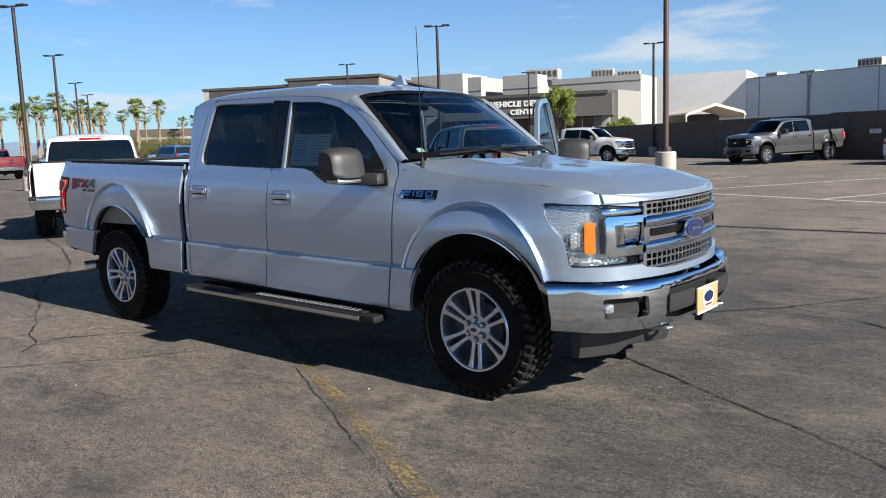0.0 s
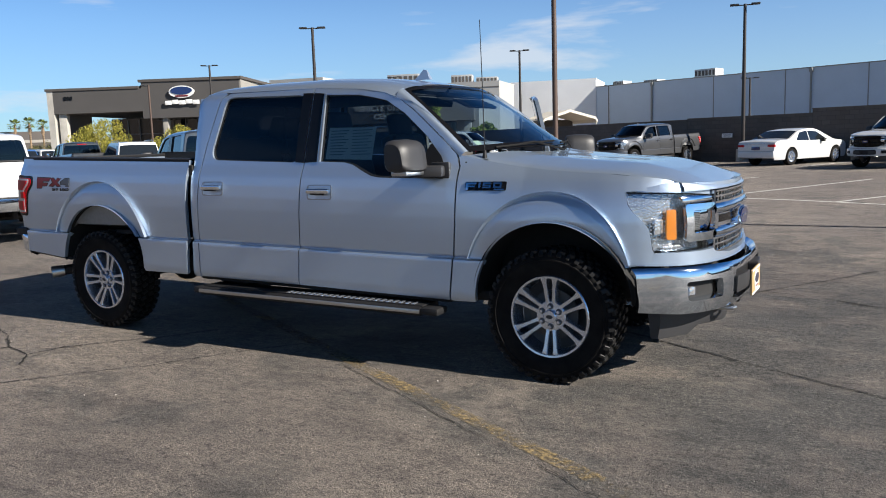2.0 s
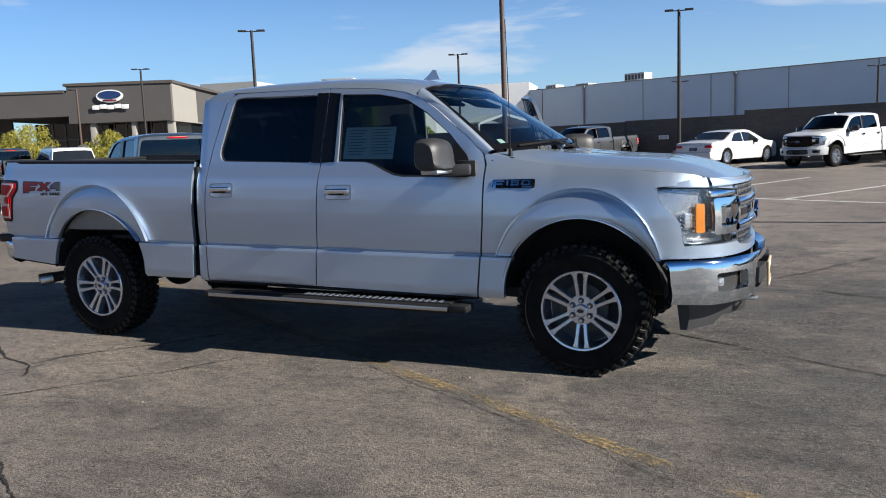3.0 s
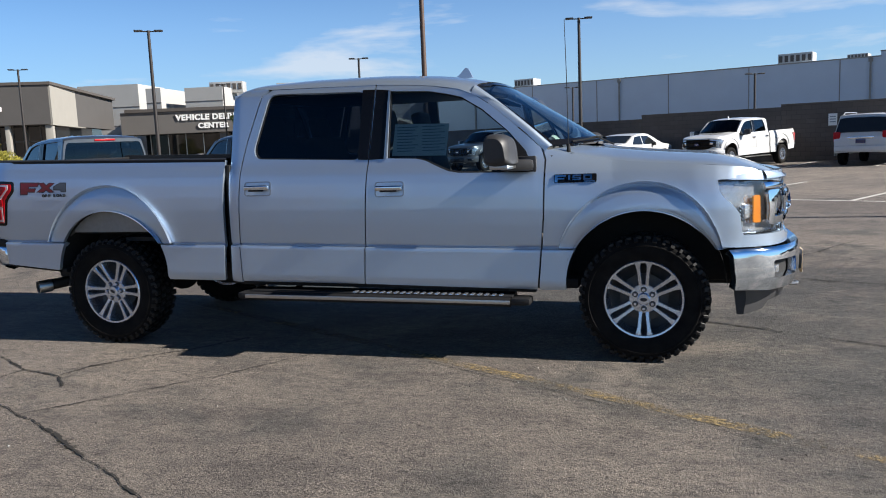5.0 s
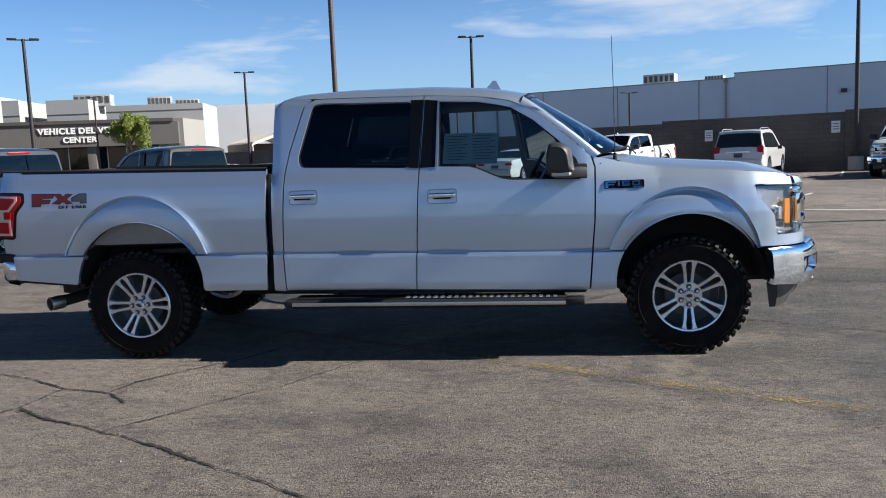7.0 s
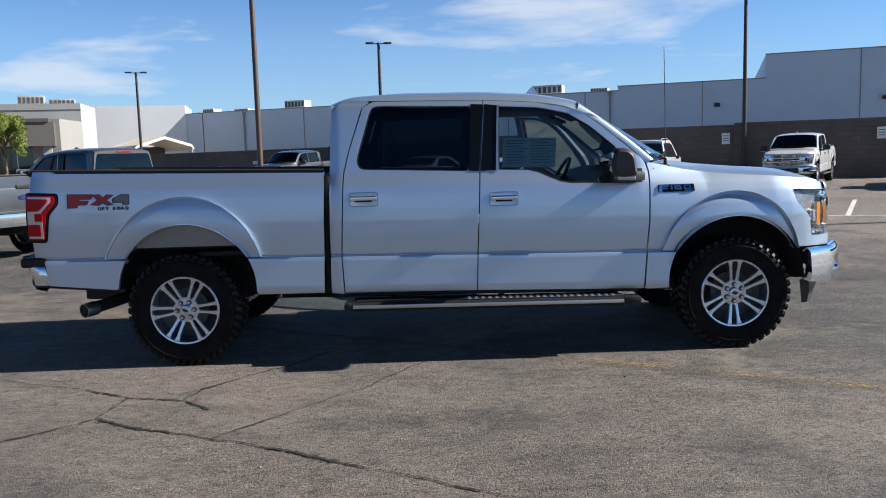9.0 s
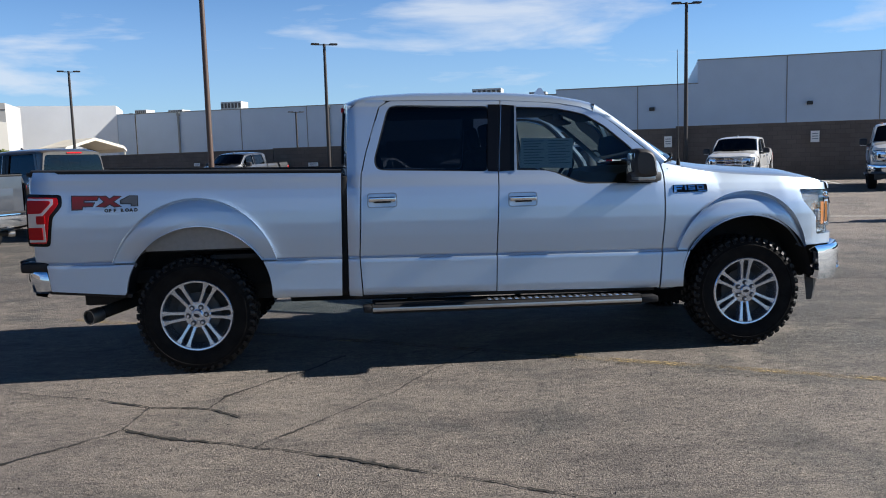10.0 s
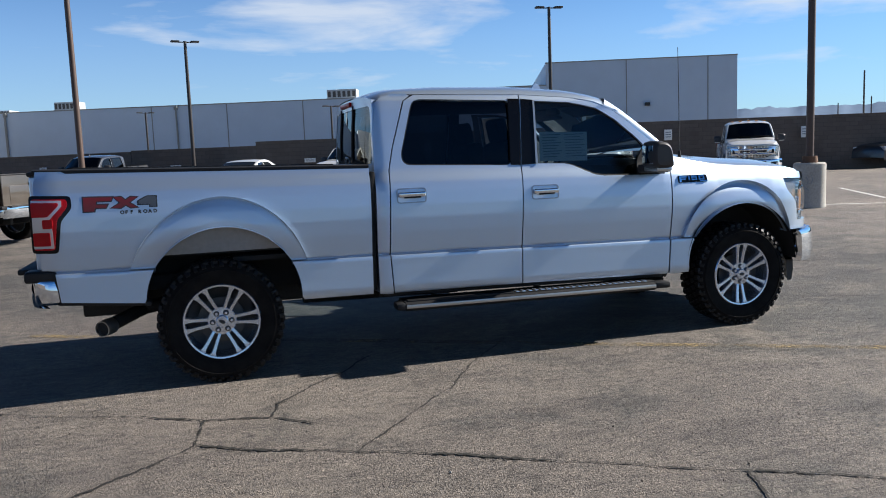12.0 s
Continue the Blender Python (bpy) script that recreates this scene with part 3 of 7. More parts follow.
def half_width(x, z):
    w = soft_table(SIDE, z - crease(x), 0.0035)
    if x > 4.15:
        w -= 0.922 - plan_y(x)
    elif x > 2.2:
        w -= 0.00736 * (x - 2.2) ** 2
    if x > 3.3 and z > 0.95:
        w -= 0.62 * (z - 0.95) ** 2 * min(1.0, (x - 3.3) / 0.5)
    if 1.056 < x < 1.165:
        w -= 0.020 * ((1.165 - x) / 0.1) ** 2
    if x < -0.9:
        w -= 0.028 * ((-0.9 - x) / 0.18) ** 2
    return w


def side(x, z, off=0.0):
    return (x, -half_width(x, z) - off, z)


def skin(outline, holes, mirror, step=0.06, rim=0.03):
    """A flank panel whose rows run along the body crease."""
    lean = lambda pts: [(x, z + 0.0155 * x) for x, z in pts]
    rows = [0.785 + u for u, _ in SIDE if u < 0.6]
    return Shell().panel(lean(outline), lambda x, v: side(x, v - 0.0155 * x), [lean(h) for h in holes], (step, 0.03), rim, mirror, False, rows + [0.785 + u for u in (-0.012, 0.0, -0.074, -0.166, -0.21)])


def arch_reach(a2, t, front_end):
    """The front flare narrows towards the nose, the rear one widens towards the tail."""
    if not front_end:
        return a2 + 0.05 * max(0.0, math.cos(t))
    return a2 if t < 1.57 else a2 - 0.075 * min(1.0, (t - 1.57) / 0.9)


PLAIN = [(-0.34, 0.870), (-0.285, 0.920), (-0.255, 0.942), (-0.2, 0.940), (0.1, 0.924)] + [p for p in SIDE if p[0] > 0.15]


def flare_skin(cx, z0, a, b, a2, b2, mirror, front_end=False):
    """A rounded wheel-arch flare that stands on the body crease, between its outer edge (k = 0) and the arch (k = 1)."""
    def raw(t, k):
        ao = arch_reach(a2, t, front_end)
        return cx - (ao + (a - ao) * k) * math.cos(t), z0 + (b2 + (b - b2) * k) * math.sin(t)

    def foot(k, lo, hi):
        for _ in range(24):
            mid = (lo + hi) / 2
            x, z = raw(mid, k)
            lo, hi = (mid, hi) if z < crease(x) + 0.003 else (lo, mid)
        return (lo + hi) / 2
    ends = {}

    def at(u, v):
        k = min(max(v / 0.16, 0.0), 1.0)
        if k not in ends:
            ends[k] = (foot(k, 0.0, 1.57), foot(k, 3.1416, 1.57))
        t = ends[k][0] + (ends[k][1] - ends[k][0]) * u / 1.6
        x, z = raw(t, k)
        lift = soft_table([(-0.1, 0.0), (0.0, 0.0), (0.06, 0.0055), (0.30, 0.013), (0.68, 0.019), (0.80, 0.020), (1.0, 0.019), (1.1, 0.018)], k, 0.035)
        if not front_end:
            lift *= 1 - 0.42 * min(1.0, max(0.0, (x - cx + 0.1) / 0.5))
        rise = min(1, max(0, (z - crease(x)) / 0.26))
        fade = 0.03 + 0.97 * rise * rise * (3 - 2 * rise)
        return (x, -half_width(x, max(z, crease(x) + 0.016)) - lift * fade, z)
    return Shell().panel([(0, 0), (1.6, 0), (1.6, 0.16), (0, 0.16)], at, (), (0.02, 0.008), 0.03, mirror)


BED_TOP = lambda x: 1.404 - 0.0245 * x


def arch_edge(cx, z0, a, b, a2, b2, t0, t1, front_end=False):
    """Edge of a flank panel at a wheel: the arch below the crease, the flare's outer edge above it."""
    pts = []
    for t in span(t0, t1, 60):
        x, z = cx - a * math.cos(t), z0 + b * math.sin(t)
        if z < crease(x):
            pts.append((x, z))
    cut = [p for p in pts if p[0] < cx], [p for p in pts if p[0] > cx]
    over = []
    for t in span(0, math.pi, 60):
        x, z = cx - arch_reach(a2, t, front_end) * math.cos(t), z0 + b2 * math.sin(t)
        if z > crease(x) + 0.006:
            over.append((x, z))
    head, tail = cut
    if head:
        head = head + [(head[-1][0] + 0.004, crease(head[-1][0]))]
    if tail:
        tail = [(tail[0][0] - 0.004, crease(tail[0][0]))] + tail
    return head + [(over[0][0] - 0.001, crease(over[0][0]) + 0.001)] + over + [(over[-1][0] + 0.001, crease(over[-1][0]) + 0.001)] + tail


REAR_ARCH = arch_edge(0.038, 0.55, 0.492, 0.48, 0.570, 0.664, -0.02, 3.18)
FRONT_ARCH = arch_edge(WB, 0.50, 0.485, 0.47, 0.572, 0.632, -0.08, radians(150), True)
BED = [(-0.945, 0.618), (-0.462, 0.574)] + [p for p in REAR_ARCH if p[0] > 0 or p[1] > 0.575] + [(0.543, 0.508), (1.012, 0.505), (1.022, 0.80), (1.036, BED_TOP(1.036)), (-1.045, BED_TOP(-1.045) - 0.004), (-1.055, 1.36), (-1.055, 1.1), (-1.045, 0.806), (-0.968, 0.80)]
PILLAR = [(1.062, 0.497), (1.155, 0.492), (1.142, 0.77), (1.172, 1.345), (1.21, 1.50), (1.315, 1.80), (1.37, 1.838), (1.34, 1.852), (1.24, 1.852), (1.165, 1.835), (1.115, 1.79), (1.088, 1.60), (1.076, 1.372), (1.066, 0.9)]
R_DOOR = [(1.163, 0.50), (2.108, 0.49), (2.118, 0.75), (2.150, 1.335), (2.190, 1.82), (2.19, 1.832), (1.40, 1.842), (1.325, 1.80), (1.218, 1.50), (1.18, 1.345), (1.150, 0.77)]
R_WIN = round_corners([(1.265, 1.440), (1.290, 1.374), (2.085, 1.343), (2.115, 1.79), (1.42, 1.812), (1.375, 1.785)], 0.05, 5)
F_DOOR = [(2.116, 0.49), (3.315, 0.463), (3.358, 0.94), (3.368, 1.30), (3.345, 1.378), (3.24, 1.475), (3.02, 1.655), (2.90, 1.727), (2.78, 1.772), (2.58, 1.805), (2.198, 1.832), (2.158, 1.335), (2.126, 0.75)]
F_WIN = [(2.288, 1.347), (2.50, 1.338), (2.565, 1.322), (2.65, 1.282), (2.73, 1.248), (2.80, 1.236), (3.275, 1.226), (3.295, 1.245), (3.243, 1.368), (3.128, 1.498), (2.953, 1.643), (2.805, 1.722), (2.70, 1.745), (2.58, 1.768), (2.30, 1.783)]


def raised(pts):
    """Window and door tops under the roof rail."""
    return [(x, z + 0.020 * min(1.0, max(0.0, (z - 1.60) / 0.15))) for x, z in pts]


PILLAR, R_DOOR, R_WIN, F_DOOR, F_WIN = (raised(p) for p in (PILLAR, R_DOOR, R_WIN, F_DOOR, F_WIN))
HOOD_Z = [(3.36, 1.372), (3.50, 1.345), (3.62, 1.318), (3.80, 1.288), (4.0, 1.266), (4.38, 1.242), (4.60, 1.214), (4.74, 1.180), (4.82, 1.156), (4.9, 1.135)]
FENDER = [(3.327, 0.462), (3.363, 0.458)] + FRONT_ARCH + [(4.56, 0.735), (4.582, 0.80), (4.574, 0.815), (4.558, 0.930), (4.536, 0.965), (4.458, 1.045), (4.440, 1.075), (4.428, 1.1435), (4.668, 1.152), (4.678, 1.190), (4.655, 1.1975), (4.62, 1.2065), (4.58, 1.2145), (4.54, 1.220)] + \
         [(x, soft_table(HOOD_Z, x, 0.03) - 0.003) for x in (4.5, 4.3, 4.1, 3.9, 3.75, 3.62, 3.5)] + [(3.36, 1.372), (3.379, 1.30), (3.368, 0.94)]


def nose_taper(z):
    """How far the corner of the nose leans in at this height, as the fender does."""
    return max(0.0, 0.922 - soft_table(SIDE, max(z, 0.80) - crease(4.4), 0.0035)) + 0.62 * max(0.0, z - 0.95) ** 2


def front(y, z, off=0.0):
    """The nose of the body, from one headlight to the other."""
    a = abs(y)
    tab = [(0.0, 4.88), (0.22, 4.872), (0.38, 4.85), (0.52, 4.815), (0.64, 4.77), (0.735, 4.71), (0.815, 4.63), (0.872, 4.53), (0.903, 4.42), (0.92, 4.3)]
    return (soft_table(tab, a, 0.05) + off, pull(y) * (1 - nose_taper(z) / 0.88 * (a / 0.9) ** 4), z)


def bumper_map(y, z, off=0.0):
    a = abs(y)
    tab = [(0.0, 4.985), (0.30, 4.975), (0.50, 4.940), (0.64, 4.885), (0.76, 4.805), (0.85, 4.705), (0.91, 4.61), (0.945, 4.53), (0.96, 4.46)]
    bulge = -0.9 * (z - 0.60) ** 2 - 14.0 * max(0.0, z - 0.685) ** 2 - 0.15 * max(0.0, 0.535 - z)
    return (soft_table(tab, a, 0.06) + off + bulge, y, z)


def oval(cy, cz, a, b, n=28):
    return [(cy + a * math.cos(2 * math.pi * i / n), cz + b * math.sin(2 * math.pi * i / n)) for i in range(n)]


def build_tyre(root, name_parts, c, out):
    """A chunky off-road tyre on a six-spoke alloy rim; out is the way the face looks (-1 or 1)."""
    R, W = 0.405, 0.27
    wheel = thing_part("wheel", root)
    wheel.location = c
    s = out
    bm = bmesh.new()
    prof = [(0.238, 0.100), (0.250, 0.116), (0.285, 0.128), (0.335, 0.134), (0.362, 0.130), (0.380, 0.122), (0.390, 0.108), (0.392, 0.05), (0.393, 0.0), (0.392, -0.05), (0.390, -0.108), (0.380, -0.122), (0.335, -0.134), (0.28, -0.125), (0.238, -0.100)]
    revolve(bm, [(r, h * s) for r, h in prof], (0, 0, 0), "y", 72)
    # raised ring and small ribs on the side wall
    revolve(bm, [(0.340, 0.1345 * s), (0.343, 0.139 * s), (0.349, 0.138 * s), (0.352, 0.132 * s)], (0, 0, 0), "y", 72)
    tyre = part("tyre", bm, M_TYRE, wheel, "black off-road tyre with blocky tread", 40)
    bm = bmesh.new()
    n = 42
    for k in range(n):
        for row, (h, ln, wd) in enumerate(((0.098, 0.036, 0.048), (0.034, 0.032, 0.042), (-0.034, 0.032, 0.042), (-0.098, 0.036, 0.048))):
            t = 2 * math.pi * (k + 0.5 * (row % 2)) / n
            rot = Matrix.Rotation(-t, 4, "Y") @ Matrix.Rotation(0.35 * (1 if row in (1, 2) else 0.3), 4, "X")
            p = Vector((math.cos(t) * (R - 0.009), h * s, math.sin(t) * (R - 0.009)))
            box(bm, p, (0.022, wd, ln), 0.004, rot, 1)
        t = 2 * math.pi * (k + 0.25) / n
        for e in (1, -1):
            rot = Matrix.Rotation(-t, 4, "Y") @ Matrix.Rotation(radians(-32 * e), 4, "Z")
            box(bm, Vector((math.cos(t) * 0.383, e * 0.124, math.sin(t) * 0.383)), (0.036, 0.013, 0.028 if k % 2 else 0.020), 0.003, rot, 1)
    part("tread", bm, M_TREAD, wheel, "", 30)
    # rim: barrel, lip, spokes
    bm = bmesh.new()
    revolve(bm, [(0.272, 0.110 * s), (0.274, 0.119 * s), (0.268, 0.125 * s), (0.256, 0.123 * s), (0.250, 0.108 * s), (0.250, 0.085 * s), (0.238, 0.02 * s), (0.235, -0.10 * s), (0.27, -0.108 * s)], (0, 0, 0), "y", 64)
    rim = part("rim", bm, M_ALLOY, wheel, "bright machined alloy rim with paired spokes", 30)
    bm = bmesh.new()
    revolve(bm, [(0.236, 0.0 * s), (0.20, -0.02 * s), (0.10, -0.02 * s), (0.0, -0.02 * s)], (0, 0, 0), "y", 48)
    revolve(bm, [(0.165, 0.02 * s), (0.165, 0.034 * s), (0.09, 0.036 * s), (0.0, 0.036 * s)], (0, 0, 0), "y", 40)
    part("brake_disc", bm, M_BRAKE, wheel)
    for k in range(6):
        for e in (-1, 1):
            bm = bmesh.new()
            mid = math.radians(60 * k + 30)
            pts = []
            for r, half, off, h in ((0.070, 0.0165, 0.0195, 0.090), (0.11, 0.0135, 0.0235, 0.098), (0.18, 0.0138, 0.0300, 0.107), (0.222, 0.0155, 0.0355, 0.113), (0.243, 0.0215, 0.0385, 0.116), (0.260, 0.034, 0.044, 0.117)):
                pts.append((r, off * e - half, off * e + half, h))
            top, low = [], []
            for r, lo, hi, h in pts:
                row = []
                for tng, dh in ((lo, -0.006), (lo + 0.004, 0), (hi - 0.004, 0), (hi, -0.006)):
                    x = r * math.cos(mid) - tng * math.sin(mid)
                    z = r * math.sin(mid) + tng * math.cos(mid)
                    row.append((x, (h + dh) * s, z))
                top.append([bm.verts.new(p) for p in row])
                low.append([bm.verts.new((row[0][0], row[0][1] - 0.05 * s, row[0][2])), bm.verts.new((row[3][0], row[3][1] - 0.05 * s, row[3][2]))])
            for a, b, c1, d in zip(top, top[1:], low, low[1:]):
                for i in range(3):
                    bm.faces.new((a[i], a[i + 1], b[i + 1], b[i]))
                bm.faces.new((a[0], b[0], d[0], c1[0]))
                bm.faces.new((a[3], c1[1], d[1], b[3]))
                bm.faces.new((c1[0], d[0], d[1], c1[1]))
            part("spoke", bm, M_ALLOY, wheel, "", 25)
    bm = bmesh.new()
    revolve(bm, [(0.104, 0.055 * s), (0.102, 0.088 * s), (0.096, 0.094 * s), (0.046, 0.096 * s), (0.044, 0.112 * s), (0.038, 0.117 * s), (0.0, 0.118 * s)], (0, 0, 0), "y", 40)
    part("hub", bm, M_ALLOY, wheel, "", 30)
    bm = bmesh.new()
    revolve(bm, [(0.024, 0.1178 * s), (0.022, 0.1202 * s), (0.0, 0.1206 * s)], (0, 0, 0), "y", 24)
    for v in bm.verts:
        v.co.z *= 0.55
    part("hub_badge", bm, M_BADGE_DARK, wheel)
    for k in range(6):
        t = math.radians(60 * k + 30)
        bm = bmesh.new()
        p = Vector((0.067 * math.cos(t), 0.094 * s, 0.067 * math.sin(t)))
        cyl(bm, p, p + Vector((0, 0.022 * s, 0)), 0.0125, 0.0105, 6)
        part("wheel_nut", bm, M_ALLOY, wheel, "", 20)
        bm = bmesh.new()
        cyl(bm, p, p + Vector((0, 0.0035 * s, 0)), 0.0205, 0.0205, 16)
        part("nut_pocket", bm, M_ALLOY_DARK, wheel, "", 20)
    for o in wheel.children:
        if o.name.split(".")[0] not in ("tyre", "tread"):
            o.scale = (0.915, 1, 0.915)
    return wheel


def grow(poly, d):
    """An outline moved outwards by d."""
    area = sum(a[0] * b[1] - b[0] * a[1] for a, b in zip(poly, poly[1:] + poly[:1]))
    s = 1 if area < 0 else -1
    out = []
    for i, p in enumerate(poly):
        a, b = Vector(p) - Vector(poly[i - 1]), Vector(poly[(i + 1) % len(poly)]) - Vector(p)
        n1, n2 = Vector((-a.y, a.x)).normalized() * s, Vector((-b.y, b.x)).normalized() * s
        n = (n1 + n2) / max(0.6, 1 + n1.dot(n2))
        out.append((p[0] + n.x * d, p[1] + n.y * d))
    return out


def thing_part(name, parent):
    ob = new(name)
    ob.parent = parent
    return ob


def slab(sh, outline, fmap, off, thick, step=0.05, mirror=False):
    """A plate lying on a mapped surface, raised by off."""
    sh.panel(outline, lambda u, v: fmap(u, v, off), (), step, thick, mirror)
    return sh


def bar(sh, u0, u1, v0, v1, fmap, off, thick, mirror=False, r=0.0, step=0.05):
    pts = [(u0, v0), (u1, v0), (u1, v1), (u0, v1)]
    return slab(sh, round_corners(pts, r, 3) if r else pts, fmap, off, thick, step, mirror)


def side_fn(off):
    return lambda u, v: side(u, v, off)


def build_truck(root, paint):
    hero = root
    # --- skins of the two flanks ---
    for m in (False, True):
        skin(BED, (), m, 0.05).done("bed_side", paint, hero)
        skin(PILLAR, (), m, 0.04).done("cab_pillar", paint, hero)
        skin(FENDER, (), m, 0.04).done("front_fender", paint, hero)
        flare_skin(0.038, 0.55, 0.492, 0.48, 0.570, 0.664, m).done("wheel_flare", paint, hero)
        flare_skin(WB, 0.50, 0.485, 0.47, 0.572, 0.632, m, True).done("wheel_flare", paint, hero)
        rd = skin(R_DOOR, (R_WIN,), m).done("rear_door", paint, hero)
        fd = skin(F_DOOR, (F_WIN,), m).done("front_door", paint, hero)
        if m:
            DOORS.append(fd)
        for door, win, mat, hx in ((rd, R_WIN, M_TINT, 1.21), (fd, F_WIN, M_GLASS, 2.21)):
            Shell().panel(win, side_fn(-0.022), (), 0.06, 0.0, m).done("window_pane", mat, door)
            seal = Shell()
            c = Vector((sum(p[0] for p in win) / len(win), sum(p[1] for p in win) / len(win)))
            inner = [tuple(Vector(p) + (c - Vector(p)).normalized() * 0.011) for p in win]
            seal.panel(win, side_fn(-0.016), (inner,), 0.08, 0.010, m)
            seal.done("window_seal", M_PLASTIC, door)
            # chrome handle in its cup
            y0 = 1.165 if door is rd else 1.14
            w0 = half_width(hx + 0.1, y0)
            sg = 1 if m else -1
            shape = F_DOOR if door is fd else R_DOOR
            Shell().panel(grow(shape, -0.012), side_fn(-0.050), (grow(win, 0.006),), 0.10, 0.0, m, True).done("door_trim", M_DOORTRIM, door, "dark grey inner door trim")
            # ring, bowl, bar and the shade line under it
            ring_out = round_corners([(hx, y0 - 0.052), (hx + 0.212, y0 - 0.052), (hx + 0.212, y0 + 0.052), (hx, y0 + 0.052)], 0.026, 4)
            ring_in = round_corners([(hx + 0.008, y0 - 0.046), (hx + 0.204, y0 - 0.046), (hx + 0.204, y0 + 0.046), (hx + 0.008, y0 + 0.046)], 0.022, 4)
            cup = Shell().panel(ring_out, side_fn(0.005), (ring_in,), 0.05, 0.012, m).done("handle_surround", M_CUP, door, "chrome handle surround")

            def bowl(u, v, hx=hx, y0=y0):
                d = max(0.0, 1 - ((u - hx - 0.106) / 0.100) ** 4) * max(0.0, 1 - ((v - y0) / 0.046) ** 4)
                return side(u, v, 0.002 - 0.0245 * d)
            Shell().panel(ring_in, bowl, (), 0.012, 0.0, m).done("handle_recess", M_CHROME, cup)
            bm = bmesh.new()
            box(bm, (hx + 0.106, sg * (w0 + 0.022), y0 + 0.008), (0.192, 0.026, 0.036), 0.0125, None, 4)
            for ex in (hx + 0.022, hx + 0.190):
                box(bm, (ex, sg * (w0 + 0.006), y0 + 0.008), (0.026, 0.03, 0.034), 0.008)
            part("door_handle", bm, M_CHROME, door, "chrome pull handle", 35)
            # black strip painted in for the shade under the grip
            bm = bmesh.new()
            box(bm, (hx + 0.106, sg * (w0 + 0.030), y0 - 0.012), (0.120, 0.010, 0.010), 0.003)
            part("grip_edge", bm, M_GLOSSBLACK, door)
        # black applique on the middle pillar, bright strip
        Shell().panel([(2.075, 1.346), (2.149, 1.342), (2.189, 1.82), (2.102, 1.823)], side_fn(0.004), (), 0.06, 0.006, m).done("pillar_cover", M_GLOSSBLACK, rd, "glossy black pillar cover")
        Shell().panel([(2.160, 1.342), (2.276, 1.346), (2.299, 1.81), (2.201, 1.82)], side_fn(0.004), (), 0.06, 0.006, m).done("pillar_cover", M_GLOSSBLACK, fd, "glossy black pillar cover")
        Shell().panel([(2.268, 1.346), (2.284, 1.346), (2.306, 1.81), (2.292, 1.81)], side_fn(0.008), (), 0.06, 0.006, m).done("window_strip", M_STEEL, fd, "bright upright window strip")
        # wing mirror
        sg = 1 if m else -1
        bm = bmesh.new()
        prof = [(3.02, 1.275), (3.00, 1.36), (3.03, 1.465), (3.075, 1.485), (3.15, 1.475), (3.195, 1.43), (3.20, 1.33), (3.185, 1.275)]
        prof = smooth_loop(prof, 3)
        rows = []
        for y, k in ((0.985, 0.75), (1.00, 0.93), (1.06, 1.0), (1.15, 0.98), (1.205, 0.90), (1.225, 0.72)):
            rows.append([bm.verts.new((3.138 + (x - 3.10) * k * 0.84 - 0.10 * (y - 1.0) + 0.10 * (1.38 - z), sg * (y - 0.012), 1.378 + (z - 1.38) * k * 0.95)) for x, z in prof])
        for a, b in zip(rows, rows[1:]):
            for i in range(len(prof)):
                j = (i + 1) % len(prof)
                bm.faces.new((a[i], a[j], b[j], b[i]))
        bm.faces.new(rows[0])
        bm.faces.new(rows[-1])
        Shell().panel(round_corners([(3.085, 1.232), (3.278, 1.228), (3.297, 1.247), (3.246, 1.366), (3.170, 1.452), (3.135, 1.40), (3.10, 1.345)], 0.012, 2), side_fn(0.005), (), 0.05, 0.02, m).done("mirror_sail", M_PLASTIC, fd, "black mirror mounting panel")
        mir = part("wing_mirror", bm, M_GREYPLASTIC, fd, "dark grey plastic wing mirror", 45)
        bm = bmesh.new()
        box(bm, (3.145, sg * 1.07, 1.272), (0.12, 0.22, 0.030), 0.010, Matrix.Rotation(radians(6 * sg), 4, "Z"))
        part("turn_lamp", bm, M_STEEL, mir, "clear turn lamp strip")
        bm = bmesh.new()
        box(bm, (3.20, sg * 0.93, 1.275), (0.20, 0.16, 0.07), 0.02, Matrix.Rotation(radians(-18 * sg), 4, "Z"))
        box(bm, (3.255, sg * 0.872, 1.275), (0.13, 0.03, 0.11), 0.012)
        part("mirror_arm", bm, M_GREYPLASTIC, mir)
        bm = bmesh.new()
        box(bm, (3.050, sg * 1.09, 1.38), (0.008, 0.15, 0.13), 0.003)
        part("mirror_glass", bm, M_CHROME, mir)
        # taillight: a red and white lamp in three blocks, dark rim
        TL = [(-1.075, 1.272), (-0.855, 1.262), (-0.852, 1.20), (-0.918, 1.125), (-0.945, 0.935), (-1.075, 0.94)]
        tl = Shell().panel(round_corners(grow(TL, 0.011), 0.022, 2), side_fn(0.004), (), 0.04, 0.02, m).done("tail_lamp", M_GLOSSBLACK, hero, "red and white tail lamp with a dark rim")
        Shell().panel(round_corners([(-1.072, 1.262), (-0.868, 1.253), (-0.868, 1.203), (-0.930, 1.130), (-0.955, 0.945), (-1.072, 0.948)], 0.014, 2), side_fn(0.007), (), 0.04, 0.006, m).done("red_lens", M_REDLENS, tl)
        Shell().panel([(-1.072, 1.254), (-0.898, 1.247), (-0.898, 1.212), (-0.968, 1.138), (-0.960, 1.075), (-0.957, 0.957), (-1.072, 0.957)], side_fn(0.010), (), 0.04, 0.004, m).done("white_lens", M_LAMPWHITE, tl)
